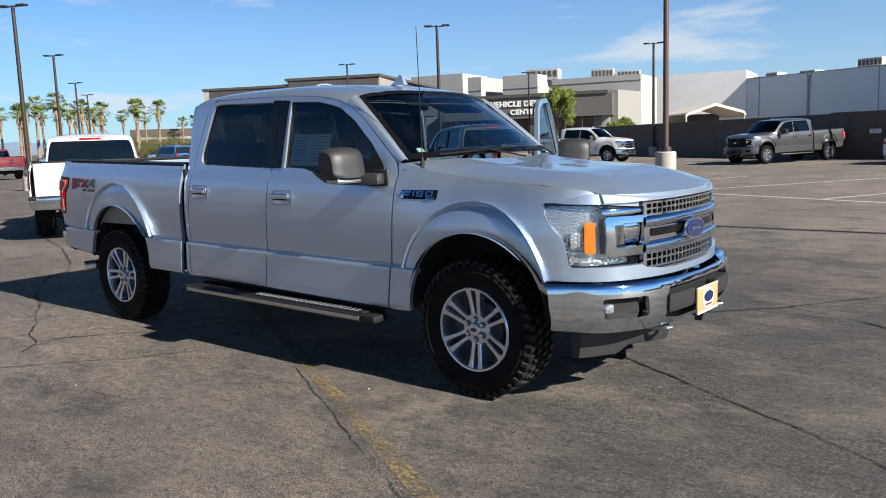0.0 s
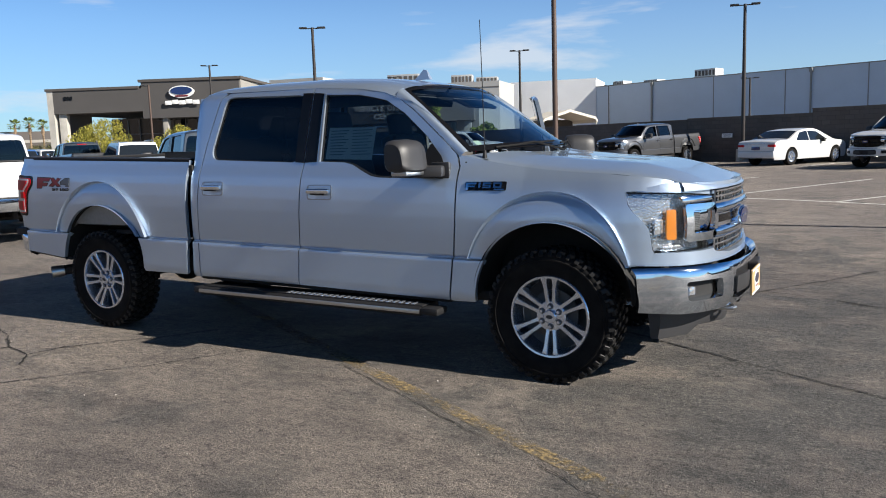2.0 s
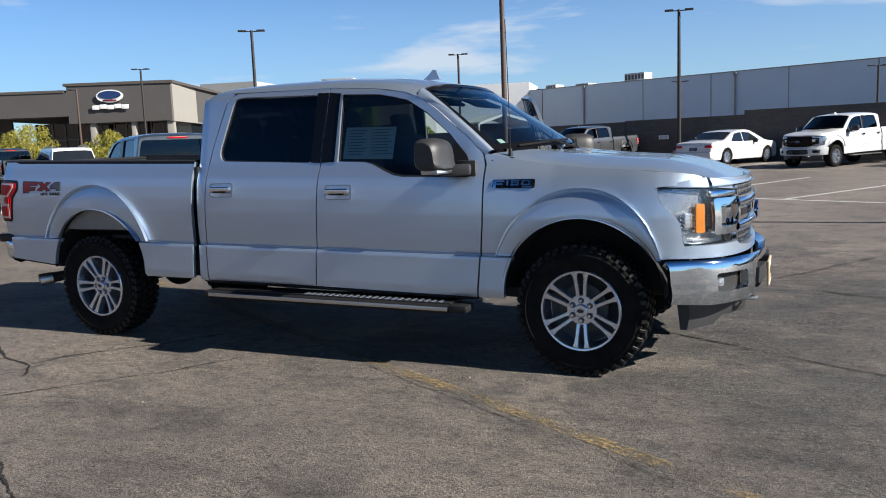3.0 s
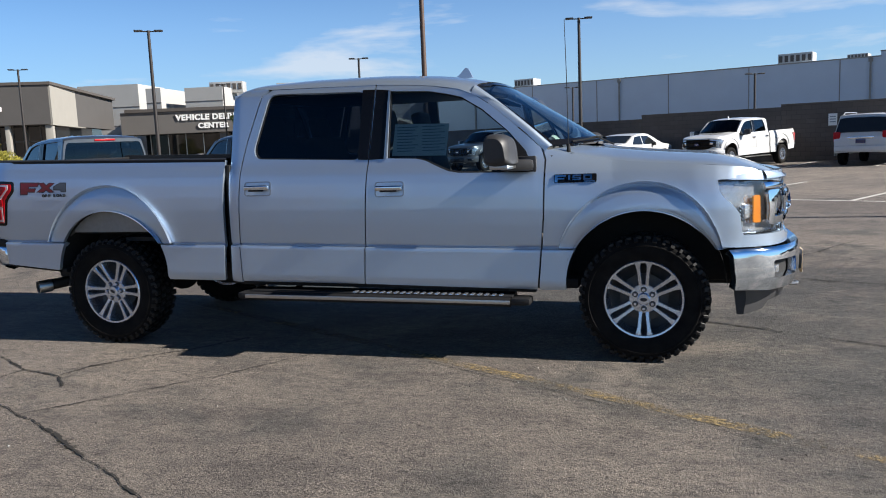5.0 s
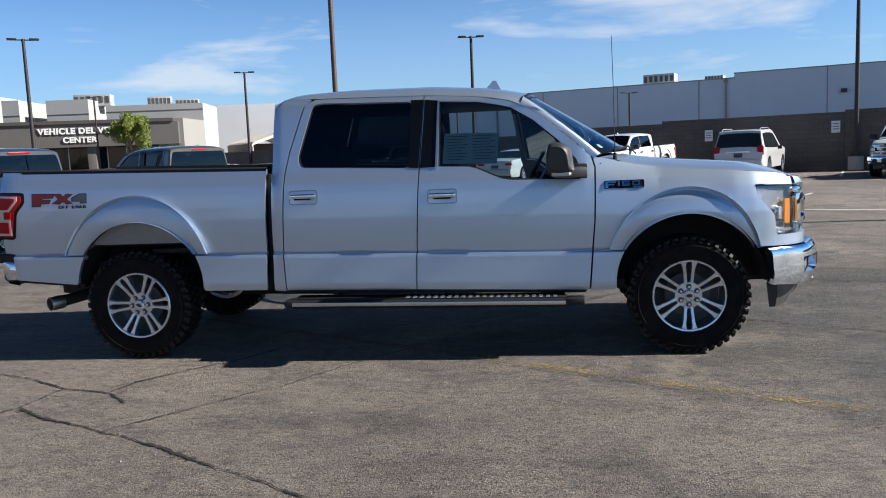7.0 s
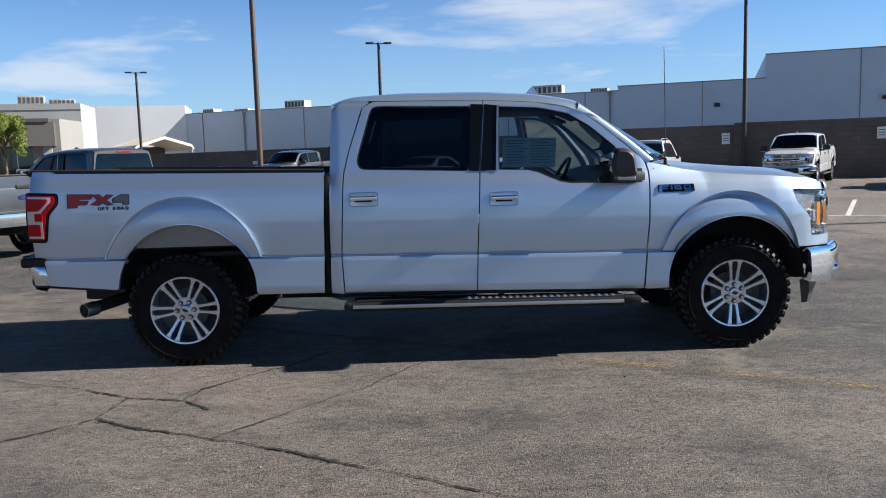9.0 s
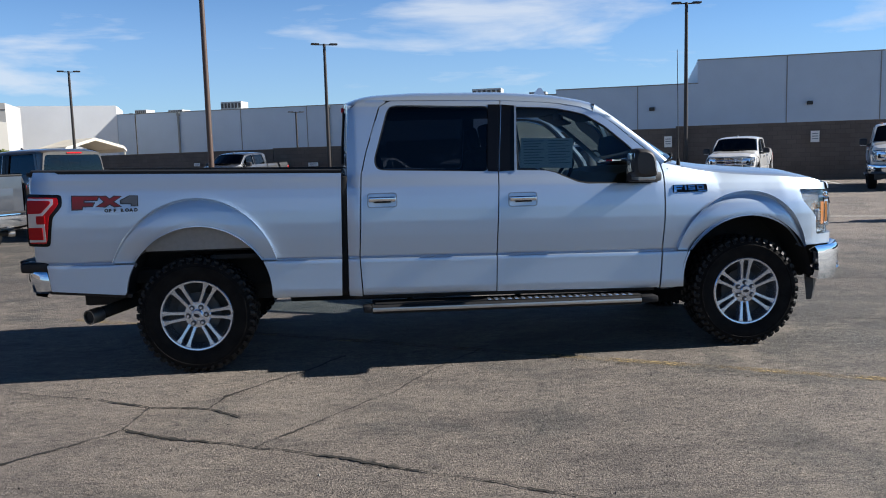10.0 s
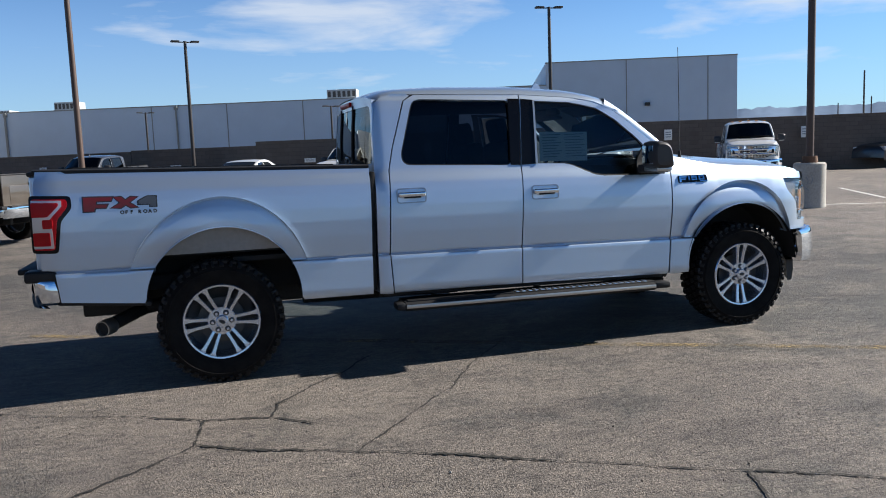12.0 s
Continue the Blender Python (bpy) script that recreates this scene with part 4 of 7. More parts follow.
        for blk in ([(-1.074, 1.240), (-0.916, 1.234), (-0.916, 1.216), (-0.982, 1.150), (-1.074, 1.150)], [(-1.014, 1.134), (-0.955, 1.134), (-0.955, 1.078), (-1.014, 1.078)], [(-1.072, 1.056), (-0.975, 1.056), (-0.973, 0.972), (-1.072, 0.974)]):
            Shell().panel(round_corners(blk, 0.008, 2), side_fn(0.014), (), 0.04, 0.006, m).done("red_lens", M_REDLENS, tl)
        # rail cap and gap filler
        bm = bmesh.new()
        rows = []
        for x in span(-1.062, 1.036, 12):
            w, z = half_width(x, BED_TOP(x)), BED_TOP(x)
            rows.append([bm.verts.new((x, sg * yy, zz)) for yy, zz in ((w + 0.003, z - 0.022), (w + 0.004, z + 0.004), (w - 0.02, z + 0.012), (w - 0.10, z + 0.012), (w - 0.105, z - 0.05))])
        for a, b in zip(rows, rows[1:]):
            for i in range(4):
                bm.faces.new((a[i], a[i + 1], b[i + 1], b[i]))
        part("rail_cap", bm, M_PLASTIC, hero, "black plastic bed rail cap", 30)
        # running board
        bm = bmesh.new()
        prof = [(0.78, 0.425), (0.80, 0.44), (1.0, 0.438), (1.025, 0.425), (1.028, 0.40), (1.01, 0.378), (0.80, 0.375)]
        rows = [[bm.verts.new((x, sg * y, z - 0.008 * (x - 1.2))) for y, z in prof] for x in (1.22, 2.2, 3.15)]
        for a, b in zip(rows, rows[1:]):
            for i in range(len(prof)):
                j = (i + 1) % len(prof)
                bm.faces.new((a[i], a[j], b[j], b[i]))
        bm.faces.new(rows[0])
        bm.faces.new(rows[-1])
        rb = part("running_board", bm, M_PLASTIC, hero, "black running board with a bright metal edge", 30)
        bm = bmesh.new()
        box(bm, (2.185, sg * 1.027, 0.402), (1.93, 0.012, 0.026), 0.005, Matrix.Rotation(radians(0.46), 4, "Y"))
        part("bright_edge", bm, M_STEEL, rb, "bright metal edge strip", 30)
        for x, ln, z in ((3.215, 0.13, 0.395), (1.19, 0.07, 0.41)):
            bm = bmesh.new()
            box(bm, (x, sg * 0.955, z), (ln, 0.14, 0.05), 0.02)
            part("end_cap", bm, M_PLASTIC, rb)
        bm = bmesh.new()
        box(bm, (2.2, sg * 0.955, 0.432), (1.92, 0.09, 0.012), 0.004, Matrix.Rotation(radians(0.46), 4, "Y"))
        part("step_pad", bm, M_PLASTIC, rb)
        for x in span(2.05, 3.08, 22):
            bm = bmesh.new()
            box(bm, (x, sg * 0.957, 0.441 - 0.008 * (x - 1.2)), (0.026, 0.070, 0.020), 0.004)
            part("tread_bar", bm, M_ALLOY, rb)
        for x in (1.5, 2.3, 3.0):
            bm = bmesh.new()
            tube(bm, [(x, sg * 0.60, 0.48), (x, sg * 0.80, 0.40), (x, sg * 0.93, 0.395)], 0.022)
            part("bracket", bm, M_DARKMETAL, rb)
        # sill under the doors
        bm = bmesh.new()
        box(bm, (2.2, sg * 0.855, 0.485), (2.2, 0.05, 0.07), 0.015, Matrix.Rotation(radians(0.9), 4, "Y"))
        part("rocker_panel", bm, M_PLASTIC, hero)
        # headlamp: housing, lens, amber block, projector box
        HL = [(-0.902, 1.138), (-0.74, 1.128), (-0.50, 1.105), (-0.505, 1.075), (-0.60, 1.06), (-0.605, 0.855), (-0.52, 0.83), (-0.52, 0.80), (-0.80, 0.80), (-0.845, 0.808), (-0.856, 0.930), (-0.867, 0.965), (-0.891, 1.045), (-0.897, 1.075)]
        Shell().panel(HL, lambda y, z: front(y, z, 0.0015), (grow(HL, -0.005),), 0.03, 0.004, m).done("lamp_bezel", M_GLOSSBLACK, hero, "black gap round the headlamp")
        hl = Shell().panel(HL, lambda y, z: front(y, z, -0.06), (), 0.03, 0.0, m).done("headlamp", M_REFLECTOR, hero, "clear headlamp with an amber side block")
        sh = Shell()
        sh.panel(HL, lambda y, z: front(y, z, 0.0), (), 0.03, 0.0, m)
        sh.done("lens", M_LENS, hl, "clear lens").visible_shadow = False
        Shell().panel(round_corners([(-0.790, 1.04), (-0.748, 1.038), (-0.744, 0.868), (-0.790, 0.87)], 0.010, 2), lambda y, z: front(y, z, -0.012), (), 0.03, 0.012, m).done("amber_block", M_AMBER, hl, "amber side reflector")
        for yy, zz, ww, hh in ((0.800, 0.945, 0.06, 0.09), (0.74, 0.825, 0.14, 0.025)):
            bm = bmesh.new()
            x = front(yy, zz)[0] - 0.045
            box(bm, (x, sg * yy, zz), (0.03, ww, hh), 0.012, Matrix.Rotation(radians(38 * sg), 4, "Z"))
            part("reflector", bm, M_REFLECTOR if zz < 1 else M_CHROME, hl, "bright reflector bowl")
        bm = bmesh.new()
        for k in range(9):
            for j in range(5):
                yy = 0.70 + 0.016 * k
                zz = 0.885 + 0.022 * j
                if yy < 0.765 or yy > 0.845:
                    continue
                p = Vector((front(yy, zz)[0] - 0.034, sg * yy, zz))
                box(bm, p, (0.012, 0.010, 0.014), 0.003, Matrix.Rotation(radians(38 * sg), 4, "Z"), 1)
        part("facets", bm, M_CHROME, hl)
        Shell().panel(round_corners([(-0.745, 1.118), (-0.505, 1.098), (-0.505, 1.078), (-0.60, 1.070), (-0.735, 1.075)], 0.008, 2), lambda y, z: front(y, z, 0.012 - 14.0 * (z - 1.085) ** 2), (), 0.012, 0.02, m).done("lamp_brow", M_CHROME, hl, "chrome brow of the headlamp")
        # chrome clamp round the lamp's inner box
        CL = round_corners([(-0.728, 1.066), (-0.47, 1.062), (-0.455, 1.03), (-0.455, 0.87), (-0.48, 0.85), (-0.722, 0.852)], 0.025, 4)
        CI = round_corners([(-0.688, 1.028), (-0.50, 1.026), (-0.50, 0.902), (-0.682, 0.896)], 0.02, 4)
        dome = lambda y, z: front(y, z, 0.032 - 0.9 * (z - 0.955) ** 2 - 0.3 * (abs(y) - 0.59) ** 2)
        Shell().panel(CL, dome, (CI,), 0.012, 0.030, m).done("chrome_clamp", M_CHROME, hl, "chrome grille clamp")
        Shell().panel(CI, lambda y, z: front(y, z, 0.004 - 3.0 * (z - 0.99) ** 2), (), 0.02, 0.0, m).done("inner_box", M_CHROME, hl)
        sh = Shell()
        bar(sh, -0.678, -0.612, 0.912, 1.015, front, 0.006, 0.006, m, 0.006, 0.02)
        mesh_box = sh.done("mesh_insert", M_GLOSSBLACK, hl)
        bm = bmesh.new()
        for k in range(9):
            yy = 0.618 + 0.0067 * k
            a = front(yy, 0.915, 0.009)
            b = front(yy, 1.012, 0.009)
            tube(bm, [(a[0], sg * yy, a[2]), (b[0], sg * yy, b[2])], 0.0013, 4)
        for k in range(10):
            zz = 0.918 + 0.0102 * k
            a, b = front(0.614, zz, 0.009), front(0.676, zz, 0.009)
            tube(bm, [(a[0], sg * a[1], zz), (b[0], sg * b[1], zz)], 0.0013, 4)
        part("mesh_wires", bm, M_STEEL, mesh_box)
        # nose lip over and under the lamp
        Shell().panel([(-0.898, 0.725), (-0.30, 0.715), (0.0, 0.712), (0.0, 0.748), (-0.30, 0.752), (-0.48, 0.775), (-0.52, 0.797), (-0.84, 0.797), (-0.885, 0.80)], lambda y, z: front(y, z, 0.03 * min(1, (0.92 - abs(y)) / 0.2)), (), 0.03, 0.05, m).done("nose_panel", paint, hero)
        Shell().panel([(-0.872, 1.158), (-0.872, 1.1405), (-0.74, 1.131), (-0.50, 1.108), (-0.50, 1.134), (0.0, 1.134), (0.0, 1.168), (-0.50, 1.176), (-0.80, 1.188)], lambda y, z: front(y, z, -0.004 - 0.10 * max(0, z - 1.14)), (), 0.025, 0.04, m).done("nose_panel", paint, hero)
        # bumper end with its fog-lamp opening
        BP = [(-0.955, 0.725), (-0.955, 0.60), (-0.94, 0.475), (-0.80, 0.455), (-0.30, 0.452), (0.0, 0.452), (0.0, 0.475), (-0.30, 0.478), (-0.43, 0.50), (-0.43, 0.62), (-0.40, 0.665), (0.0, 0.665), (0.0, 0.705), (-0.30, 0.71), (-0.60, 0.72)]
        FO = round_corners([(-0.80, 0.64), (-0.575, 0.64), (-0.565, 0.53), (-0.79, 0.53)], 0.02, 3)
        Shell().panel(BP, bumper_map, (FO,), 0.03, 0.05, m).done("front_bumper", M_CHROME, hero, "chromed front bumper")
        Shell().panel(FO, lambda y, z: bumper_map(y, z, -0.06), (), 0.04, 0.0, m).done("fog_recess", M_LINER, hero)
        bm = bmesh.new()
        p = bumper_map(0.755, 0.585, -0.035)
        box(bm, (p[0], sg * 0.755, 0.585), (0.04, 0.05, 0.05), 0.012, Matrix.Rotation(radians(30 * sg), 4, "Z"))
        part("fog_lamp", bm, M_REFLECTOR, hero, "small clear fog lamp")
        sh = Shell()
        bar(sh, -0.425, -0.155, 0.525, 0.625, bumper_map, 0.012, 0.06, m, 0.018, 0.04)
        sh.done("bumper_pad", M_GREYPLASTIC, hero, "grey plastic bumper pad")
        bm = bmesh.new()
        tube(bm, [(4.76, sg * 0.42, 0.43), (4.89, sg * 0.42, 0.428), (4.935, sg * 0.405, 0.428), (4.945, sg * 0.375, 0.428), (4.92, sg * 0.35, 0.428), (4.76, sg * 0.345, 0.43)], 0.012)
        part("tow_hook", bm, M_STEEL, hero, "bright tow hook")
        # air dam under the bumper
        bm = bmesh.new()
        rows = []
        for y in span(0.25, 0.76, 9):
            x = bumper_map(y, 0.6)[0] - 0.10 - 0.10 * min(1, max(0, (y - 0.3) / 0.3))
            drop = 0.29 if y > 0.55 else 0.335
            rows.append([bm.verts.new((x + dx, sg * y, z)) for dx, z in ((0.0, 0.46), (0.005, 0.385), (-0.01, drop), (-0.05, drop - 0.002), (-0.07, 0.46))])
        for a, b in zip(rows, rows[1:]):
            for i in range(4):
                bm.faces.new((a[i], a[i + 1], b[i + 1], b[i]))
        bm.faces.new(rows[0])
        bm.faces.new(rows[-1])
        part("air_dam", bm, M_GREYPLASTIC, hero, "dark grey air dam")
        # wheel housings and arch edge
        for cx, z0, a, b in ((0.038, 0.55, 0.508, 0.495), (WB, 0.50, 0.50, 0.485)):
            bm = bmesh.new()
            rows = []
            for t in span(0, 180, 22):
                x, z = cx + a * math.cos(radians(t)), z0 + b * math.sin(radians(t))
                rows.append([bm.verts.new((x, sg * y, z)) for y in (0.925, 0.75, 0.52)])
            for r0, r1 in zip(rows, rows[1:]):
                for i in range(2):
                    bm.faces.new((r0[i], r0[i + 1], r1[i + 1], r1[i]))
            bm.faces.new([r[2] for r in rows])
            part("wheel_house", bm, M_LINER, hero, "", 40)
        bm = bmesh.new()
        for t0, t1 in ((35, 145),):
            rows = []
            for t in span(t0, t1, 14):
                x = 0.038 + 0.499 * math.cos(radians(t))
                z = 0.55 + 0.487 * math.sin(radians(t))
                rows.append([bm.verts.new((x, sg * 0.885, z)), bm.verts.new((x, sg * 0.875, 0.862))])
            for r0, r1 in zip(rows, rows[1:]):
                bm.faces.new((r0[0], r0[1], r1[1], r1[0]))
        part("inner_wheel_house", bm, M_ZINC, hero, "pale bare metal wheel housing")
        # badges: a bright name plate on the fender
        sh = Shell()
        bar(sh, 3.432, 3.700, 1.152, 1.206, side, 0.004, 0.006, m, 0.008, 0.03)
        badge = sh.done("fender_badge", M_GLOSSBLACK, hero, "dark and chrome fender badge")
        sh = Shell()
        for x0, x1, z0, z1 in ((3.438, 3.456, 1.157, 1.202), (3.456, 3.508, 1.190, 1.202), (3.456, 3.498, 1.174, 1.183), (3.522, 3.535, 1.170, 1.202),
                               (3.550, 3.602, 1.192, 1.202), (3.550, 3.562, 1.180, 1.192), (3.590, 3.602, 1.170, 1.186), (3.550, 3.602, 1.168, 1.176), (3.550, 3.602, 1.182, 1.187),
                               (3.618, 3.672, 1.192, 1.202), (3.618, 3.672, 1.168, 1.177), (3.618, 3.630, 1.177, 1.192), (3.660, 3.672, 1.177, 1.192), (3.625, 3.690, 1.156, 1.163)):
            bar(sh, x0, x1, z0, z1, side, 0.010, 0.007, m)
        sh.done("badge_inlay", M_CHROME, badge)

    right_door = [o for o in hero.children if o.name.startswith("front_door")][0]
    st = Shell().panel([(2.315, 1.362), (2.70, 1.352), (2.72, 1.565), (2.335, 1.575)], side_fn(-0.028), (), 0.1, 0.0).done("window_sticker", M_PAPER, right_door, "pale printed window sticker")
    sh = Shell()
    for k in range(9):
        z = 1.548 - 0.020 * k
        bar(sh, 2.35, 2.50 - 0.02 * (k % 3), z, z + 0.006, side, -0.0265, 0.0)
        bar(sh, 2.53, 2.69 - 0.03 * (k % 2), z, z + 0.005, side, -0.0265, 0.0)
    sh.done("print_bars", M_PRINT, st)

    # bed decal: slanted red and dark blocks with a line of small words
    for m in (False, True):
        sg = 1 if m else -1
        sh = Shell()
        slab(sh, grow([(-0.775, 1.258), (-0.605, 1.253), (-0.615, 1.230), (-0.70, 1.231), (-0.703, 1.211), (-0.635, 1.209), (-0.645, 1.190), (-0.71, 1.190), (-0.714, 1.171), (-0.775, 1.171)], 0.007), side, 0.002, 0.001, 0.05, m)
        slab(sh, grow([(-0.60, 1.253), (-0.555, 1.252), (-0.53, 1.230), (-0.50, 1.250), (-0.455, 1.249), (-0.51, 1.215), (-0.455, 1.182), (-0.50, 1.183), (-0.53, 1.202), (-0.56, 1.184), (-0.62, 1.185), (-0.56, 1.215)], 0.007), side, 0.0021, 0.001, 0.05, m)
        slab(sh, [(-0.463, 1.225), (-0.402, 1.255), (-0.342, 1.253), (-0.342, 1.179), (-0.393, 1.180), (-0.393, 1.194), (-0.463, 1.196)], side, 0.0022, 0.001, 0.05, m)
        edging = sh
        sh = Shell()
        slab(sh, [(-0.775, 1.258), (-0.605, 1.253), (-0.615, 1.230), (-0.70, 1.231), (-0.703, 1.211), (-0.635, 1.209), (-0.645, 1.190), (-0.71, 1.190), (-0.714, 1.171), (-0.775, 1.171)], side, 0.003, 0.002, 0.05, m)
        decal = sh.done("bed_decal", M_BADGE_RED, hero, "red and black off-road decal")
        sh = Shell()
        slab(sh, [(-0.60, 1.253), (-0.555, 1.252), (-0.53, 1.230), (-0.50, 1.250), (-0.455, 1.249), (-0.51, 1.215), (-0.455, 1.182), (-0.50, 1.183), (-0.53, 1.202), (-0.56, 1.184), (-0.62, 1.185), (-0.56, 1.215)], side, 0.003, 0.002, 0.05, m)
        sh.done("decal_cross", M_BADGE_RED, decal)
        edging.done("decal_edge", M_BADGE_DARK, decal)
        sh = Shell()
        slab(sh, [(-0.452, 1.222), (-0.40, 1.249), (-0.35, 1.247), (-0.35, 1.184), (-0.385, 1.185), (-0.385, 1.200), (-0.452, 1.203)], side, 0.0045, 0.002, 0.05, m)
        sh.done("decal_grey", M_GREYPRINT, decal)
        wy = half_width(-0.45, 1.14) + 0.004
        at = 0.0
        for ch in "OFF ROAD":
            if ch != " ":
                w = part("decal_letter", text_mesh(ch, 0.030, 1.0, 0.002, 0.05), M_BADGE_DARK, decal, "", 0)
                w.matrix_basis = pose(-0.36 - at, wy, 1.146, 90, 0, 180) if m else pose(-0.565 + at, -wy, 1.146, 90, 0, 0)
            at += 0.0300 if ch != " " else 0.016

    # --- roof, screens, hood ---
    def rail(x):
        """Half the roof's width where it meets the doors."""
        z = lerp_table([(1.10, 1.805), (1.16, 1.850), (1.24, 1.868), (2.2, 1.852), (2.58, 1.826), (2.78, 1.793), (2.9, 1.746), (2.95, 1.72)], x)
        return half_width(x, z) + 0.002

    def roof(x, y):
        top = soft_table([(1.06, 1.860), (1.10, 1.872), (1.17, 1.906), (1.28, 1.932), (1.6, 1.948), (2.2, 1.942), (2.6, 1.912), (2.85, 1.862), (2.95, 1.832)], x, 0.05)
        edge_z = lerp_table([(1.10, 1.805), (1.16, 1.850), (1.24, 1.868), (2.2, 1.852), (2.58, 1.826), (2.78, 1.793), (2.9, 1.746), (2.95, 1.72)], x)
        t = min(abs(y) / rail(x), 1.0)
        return (x, y, edge_z + (top - edge_z) * (1 - t ** 3.4) ** 0.60 - 0.006 * math.exp(-((abs(y) - 0.50) / 0.03) ** 2))

    bm = bmesh.new()
    rows = []
    for x in span(1.10, 1.30, 8)[:-1] + span(1.30, 2.87, 20):
        edge_y = rail(x)
        bow = 0.07 * ((x - 1.10) / 1.77) ** 3
        ring = []
        for t in [math.copysign(abs(q) ** 0.8, q) for q in span(-1, 1, 41)]:
            y = t * edge_y
            xx = x + bow * (1 - t * t) - 0.055 * (1 - (x - 1.10) / 1.77) ** 6 * (1 - t * t)
            ring.append(bm.verts.new((xx, y, roof(x, y)[2])))
        rows.append(ring)
    for a, b in zip(rows, rows[1:]):
        for i in range(len(a) - 1):
            bm.faces.new((a[i], a[i + 1], b[i + 1], b[i]))
    part("roof", bm, paint, hero, "", 60)
    # rear wall of the cab with its window
    rear_x = [(0.50, 1.068), (0.90, 1.070), (1.372, 1.080), (1.60, 1.090), (1.78, 1.106), (1.84, 1.108), (1.95, 1.11)]
    back = lambda y, z, off=0.0: (soft_table(rear_x, z, 0.03) - off - 0.055 * (1 - (y / 0.86) ** 2), y, z)
    edge = [(half_width(soft_table(rear_x, z, 0.03), z) - 0.001, z) for z in (0.50, 0.62, 0.78, 0.80, 1.0, 1.15, 1.25, 1.30, 1.34, 1.38, 1.5, 1.65, 1.78, 1.835)]
    outline = [(-y, z) for y, z in edge[::-1]] + edge + [(0.70, 1.842), (0.60, 1.860), (0.45, 1.870), (-0.45, 1.870), (-0.60, 1.860), (-0.70, 1.842)]
    hole = round_corners([(-0.80, 1.39), (0.80, 1.39), (0.755, 1.65), (0.71, 1.795), (-0.71, 1.795), (-0.755, 1.65)], 0.05, 3)
    Shell().panel(outline, back, (hole,), 0.06, 0.03, False, True).done("cab_back", paint, hero)
    rw = Shell().panel(hole, lambda y, z: back(y, z, -0.004), (), 0.08, 0.0, False, True).done("back_window", M_TINT, hero, "dark back window")
    bm = bmesh.new()
    for y in (-0.26, 0.26):
        tube(bm, [(back(y, z)[0] - 0.002, y, z) for z in span(1.42, 1.82, 6)], 0.009, 6)
    part("slider_frame", bm, M_PLASTIC, rw)
    bm = bmesh.new()
    box(bm, (1.046, 0, 1.838), (0.022, 0.40, 0.034), 0.008)
    part("high_brake_lamp", bm, M_REDLENS, hero, "red high brake lamp")

    def screen(u, v):
        """Windscreen: u across (-1..1), v up (0..1)."""
        top = Vector((2.872 + 0.07 * (1 - u * u), 0.685 * u, roof(2.87, 0.685 * u)[2] - 0.004))
        low = Vector((3.40 + 0.29 * (1 - abs(u) ** 2.2), 0.80 * u, 1.375 + 0.02 * (1 - u * u)))
        p = low.lerp(top, v)
        return p + Vector((0.5, 0, 0.8)) * 0.025 * v * (1 - v)

    sheet("windscreen", lambda u, v: screen(u * 0.975, 0.02 + 0.96 * v), span(-1, 1, 25), span(0, 1, 9), M_SCREEN, hero, "sloping clear windscreen")
    # black printed border of the windscreen
    lift_out = Vector((0.0035, 0, 0.005))
    sheet("screen_border", lambda u, v: tuple(Vector(screen(u * 0.975, 0.015 + 0.075 * v)) + lift_out), span(-1, 1, 25), span(0, 1, 4), M_GLOSSBLACK, hero, "black printed windscreen border")
    sheet("screen_border", lambda u, v: tuple(Vector(screen(u * 0.975, 0.945 + 0.035 * v)) + lift_out), span(-1, 1, 25), span(0, 1, 4), M_GLOSSBLACK, hero)
    for e in (-1, 1):
        sheet("screen_border", lambda u, v: tuple(Vector(screen(e * (0.935 + 0.055 * u), 0.02 + 0.96 * v)) + lift_out), span(0, 1, 4), span(0, 1, 9), M_GLOSSBLACK, hero)
    sheet("inspection_sticker", lambda u, v: tuple(Vector(screen(-0.885 + 0.045 * u, 0.09 + 0.055 * v)) + Vector((0.006, 0, 0.008))), span(0, 1, 4), span(0, 1, 4), M_STICKER, hero, "small pale green windscreen sticker")
    for sg in (-1, 1):
        bm = bmesh.new()
        rows = []
        for v in span(-0.02, 0.985, 12):
            p = screen(sg * 0.985, v)
            px, pz = p.x, p.z
            # outer edge of the pillar follows the door frame
            xo = min(3.372, 3.372 - 0.505 * v)
            ez = lerp_table([(2.80, 1.785), (2.87, 1.76), (2.905, 1.745), (3.03, 1.665), (3.255, 1.475), (3.37, 1.36), (3.39, 1.34)], xo)
            w = half_width(min(xo, 3.36), ez)
            a = Vector((px, sg * abs(p.y), pz + 0.012))
            c = Vector((xo - 0.004, sg * (w - 0.003), ez))
            bmid = (a + c) / 2 + Vector((0.016, sg * 0.012, 0.022))
            rows.append([bm.verts.new(q) for q in (a, a.lerp(bmid, 0.5) + Vector((0.004, sg * 0.004, 0.006)), bmid, bmid.lerp(c, 0.5) + Vector((0.004, sg * 0.008, 0.006)), c)])
        for r0, r1 in zip(rows, rows[1:]):
            for i in range(4):
                bm.faces.new((r0[i], r0[i + 1], r1[i + 1], r1[i]))
        part("windscreen_pillar", bm, paint, hero, "", 60)

    plan_hood = half_width(4.66, 1.197) + 0.0012

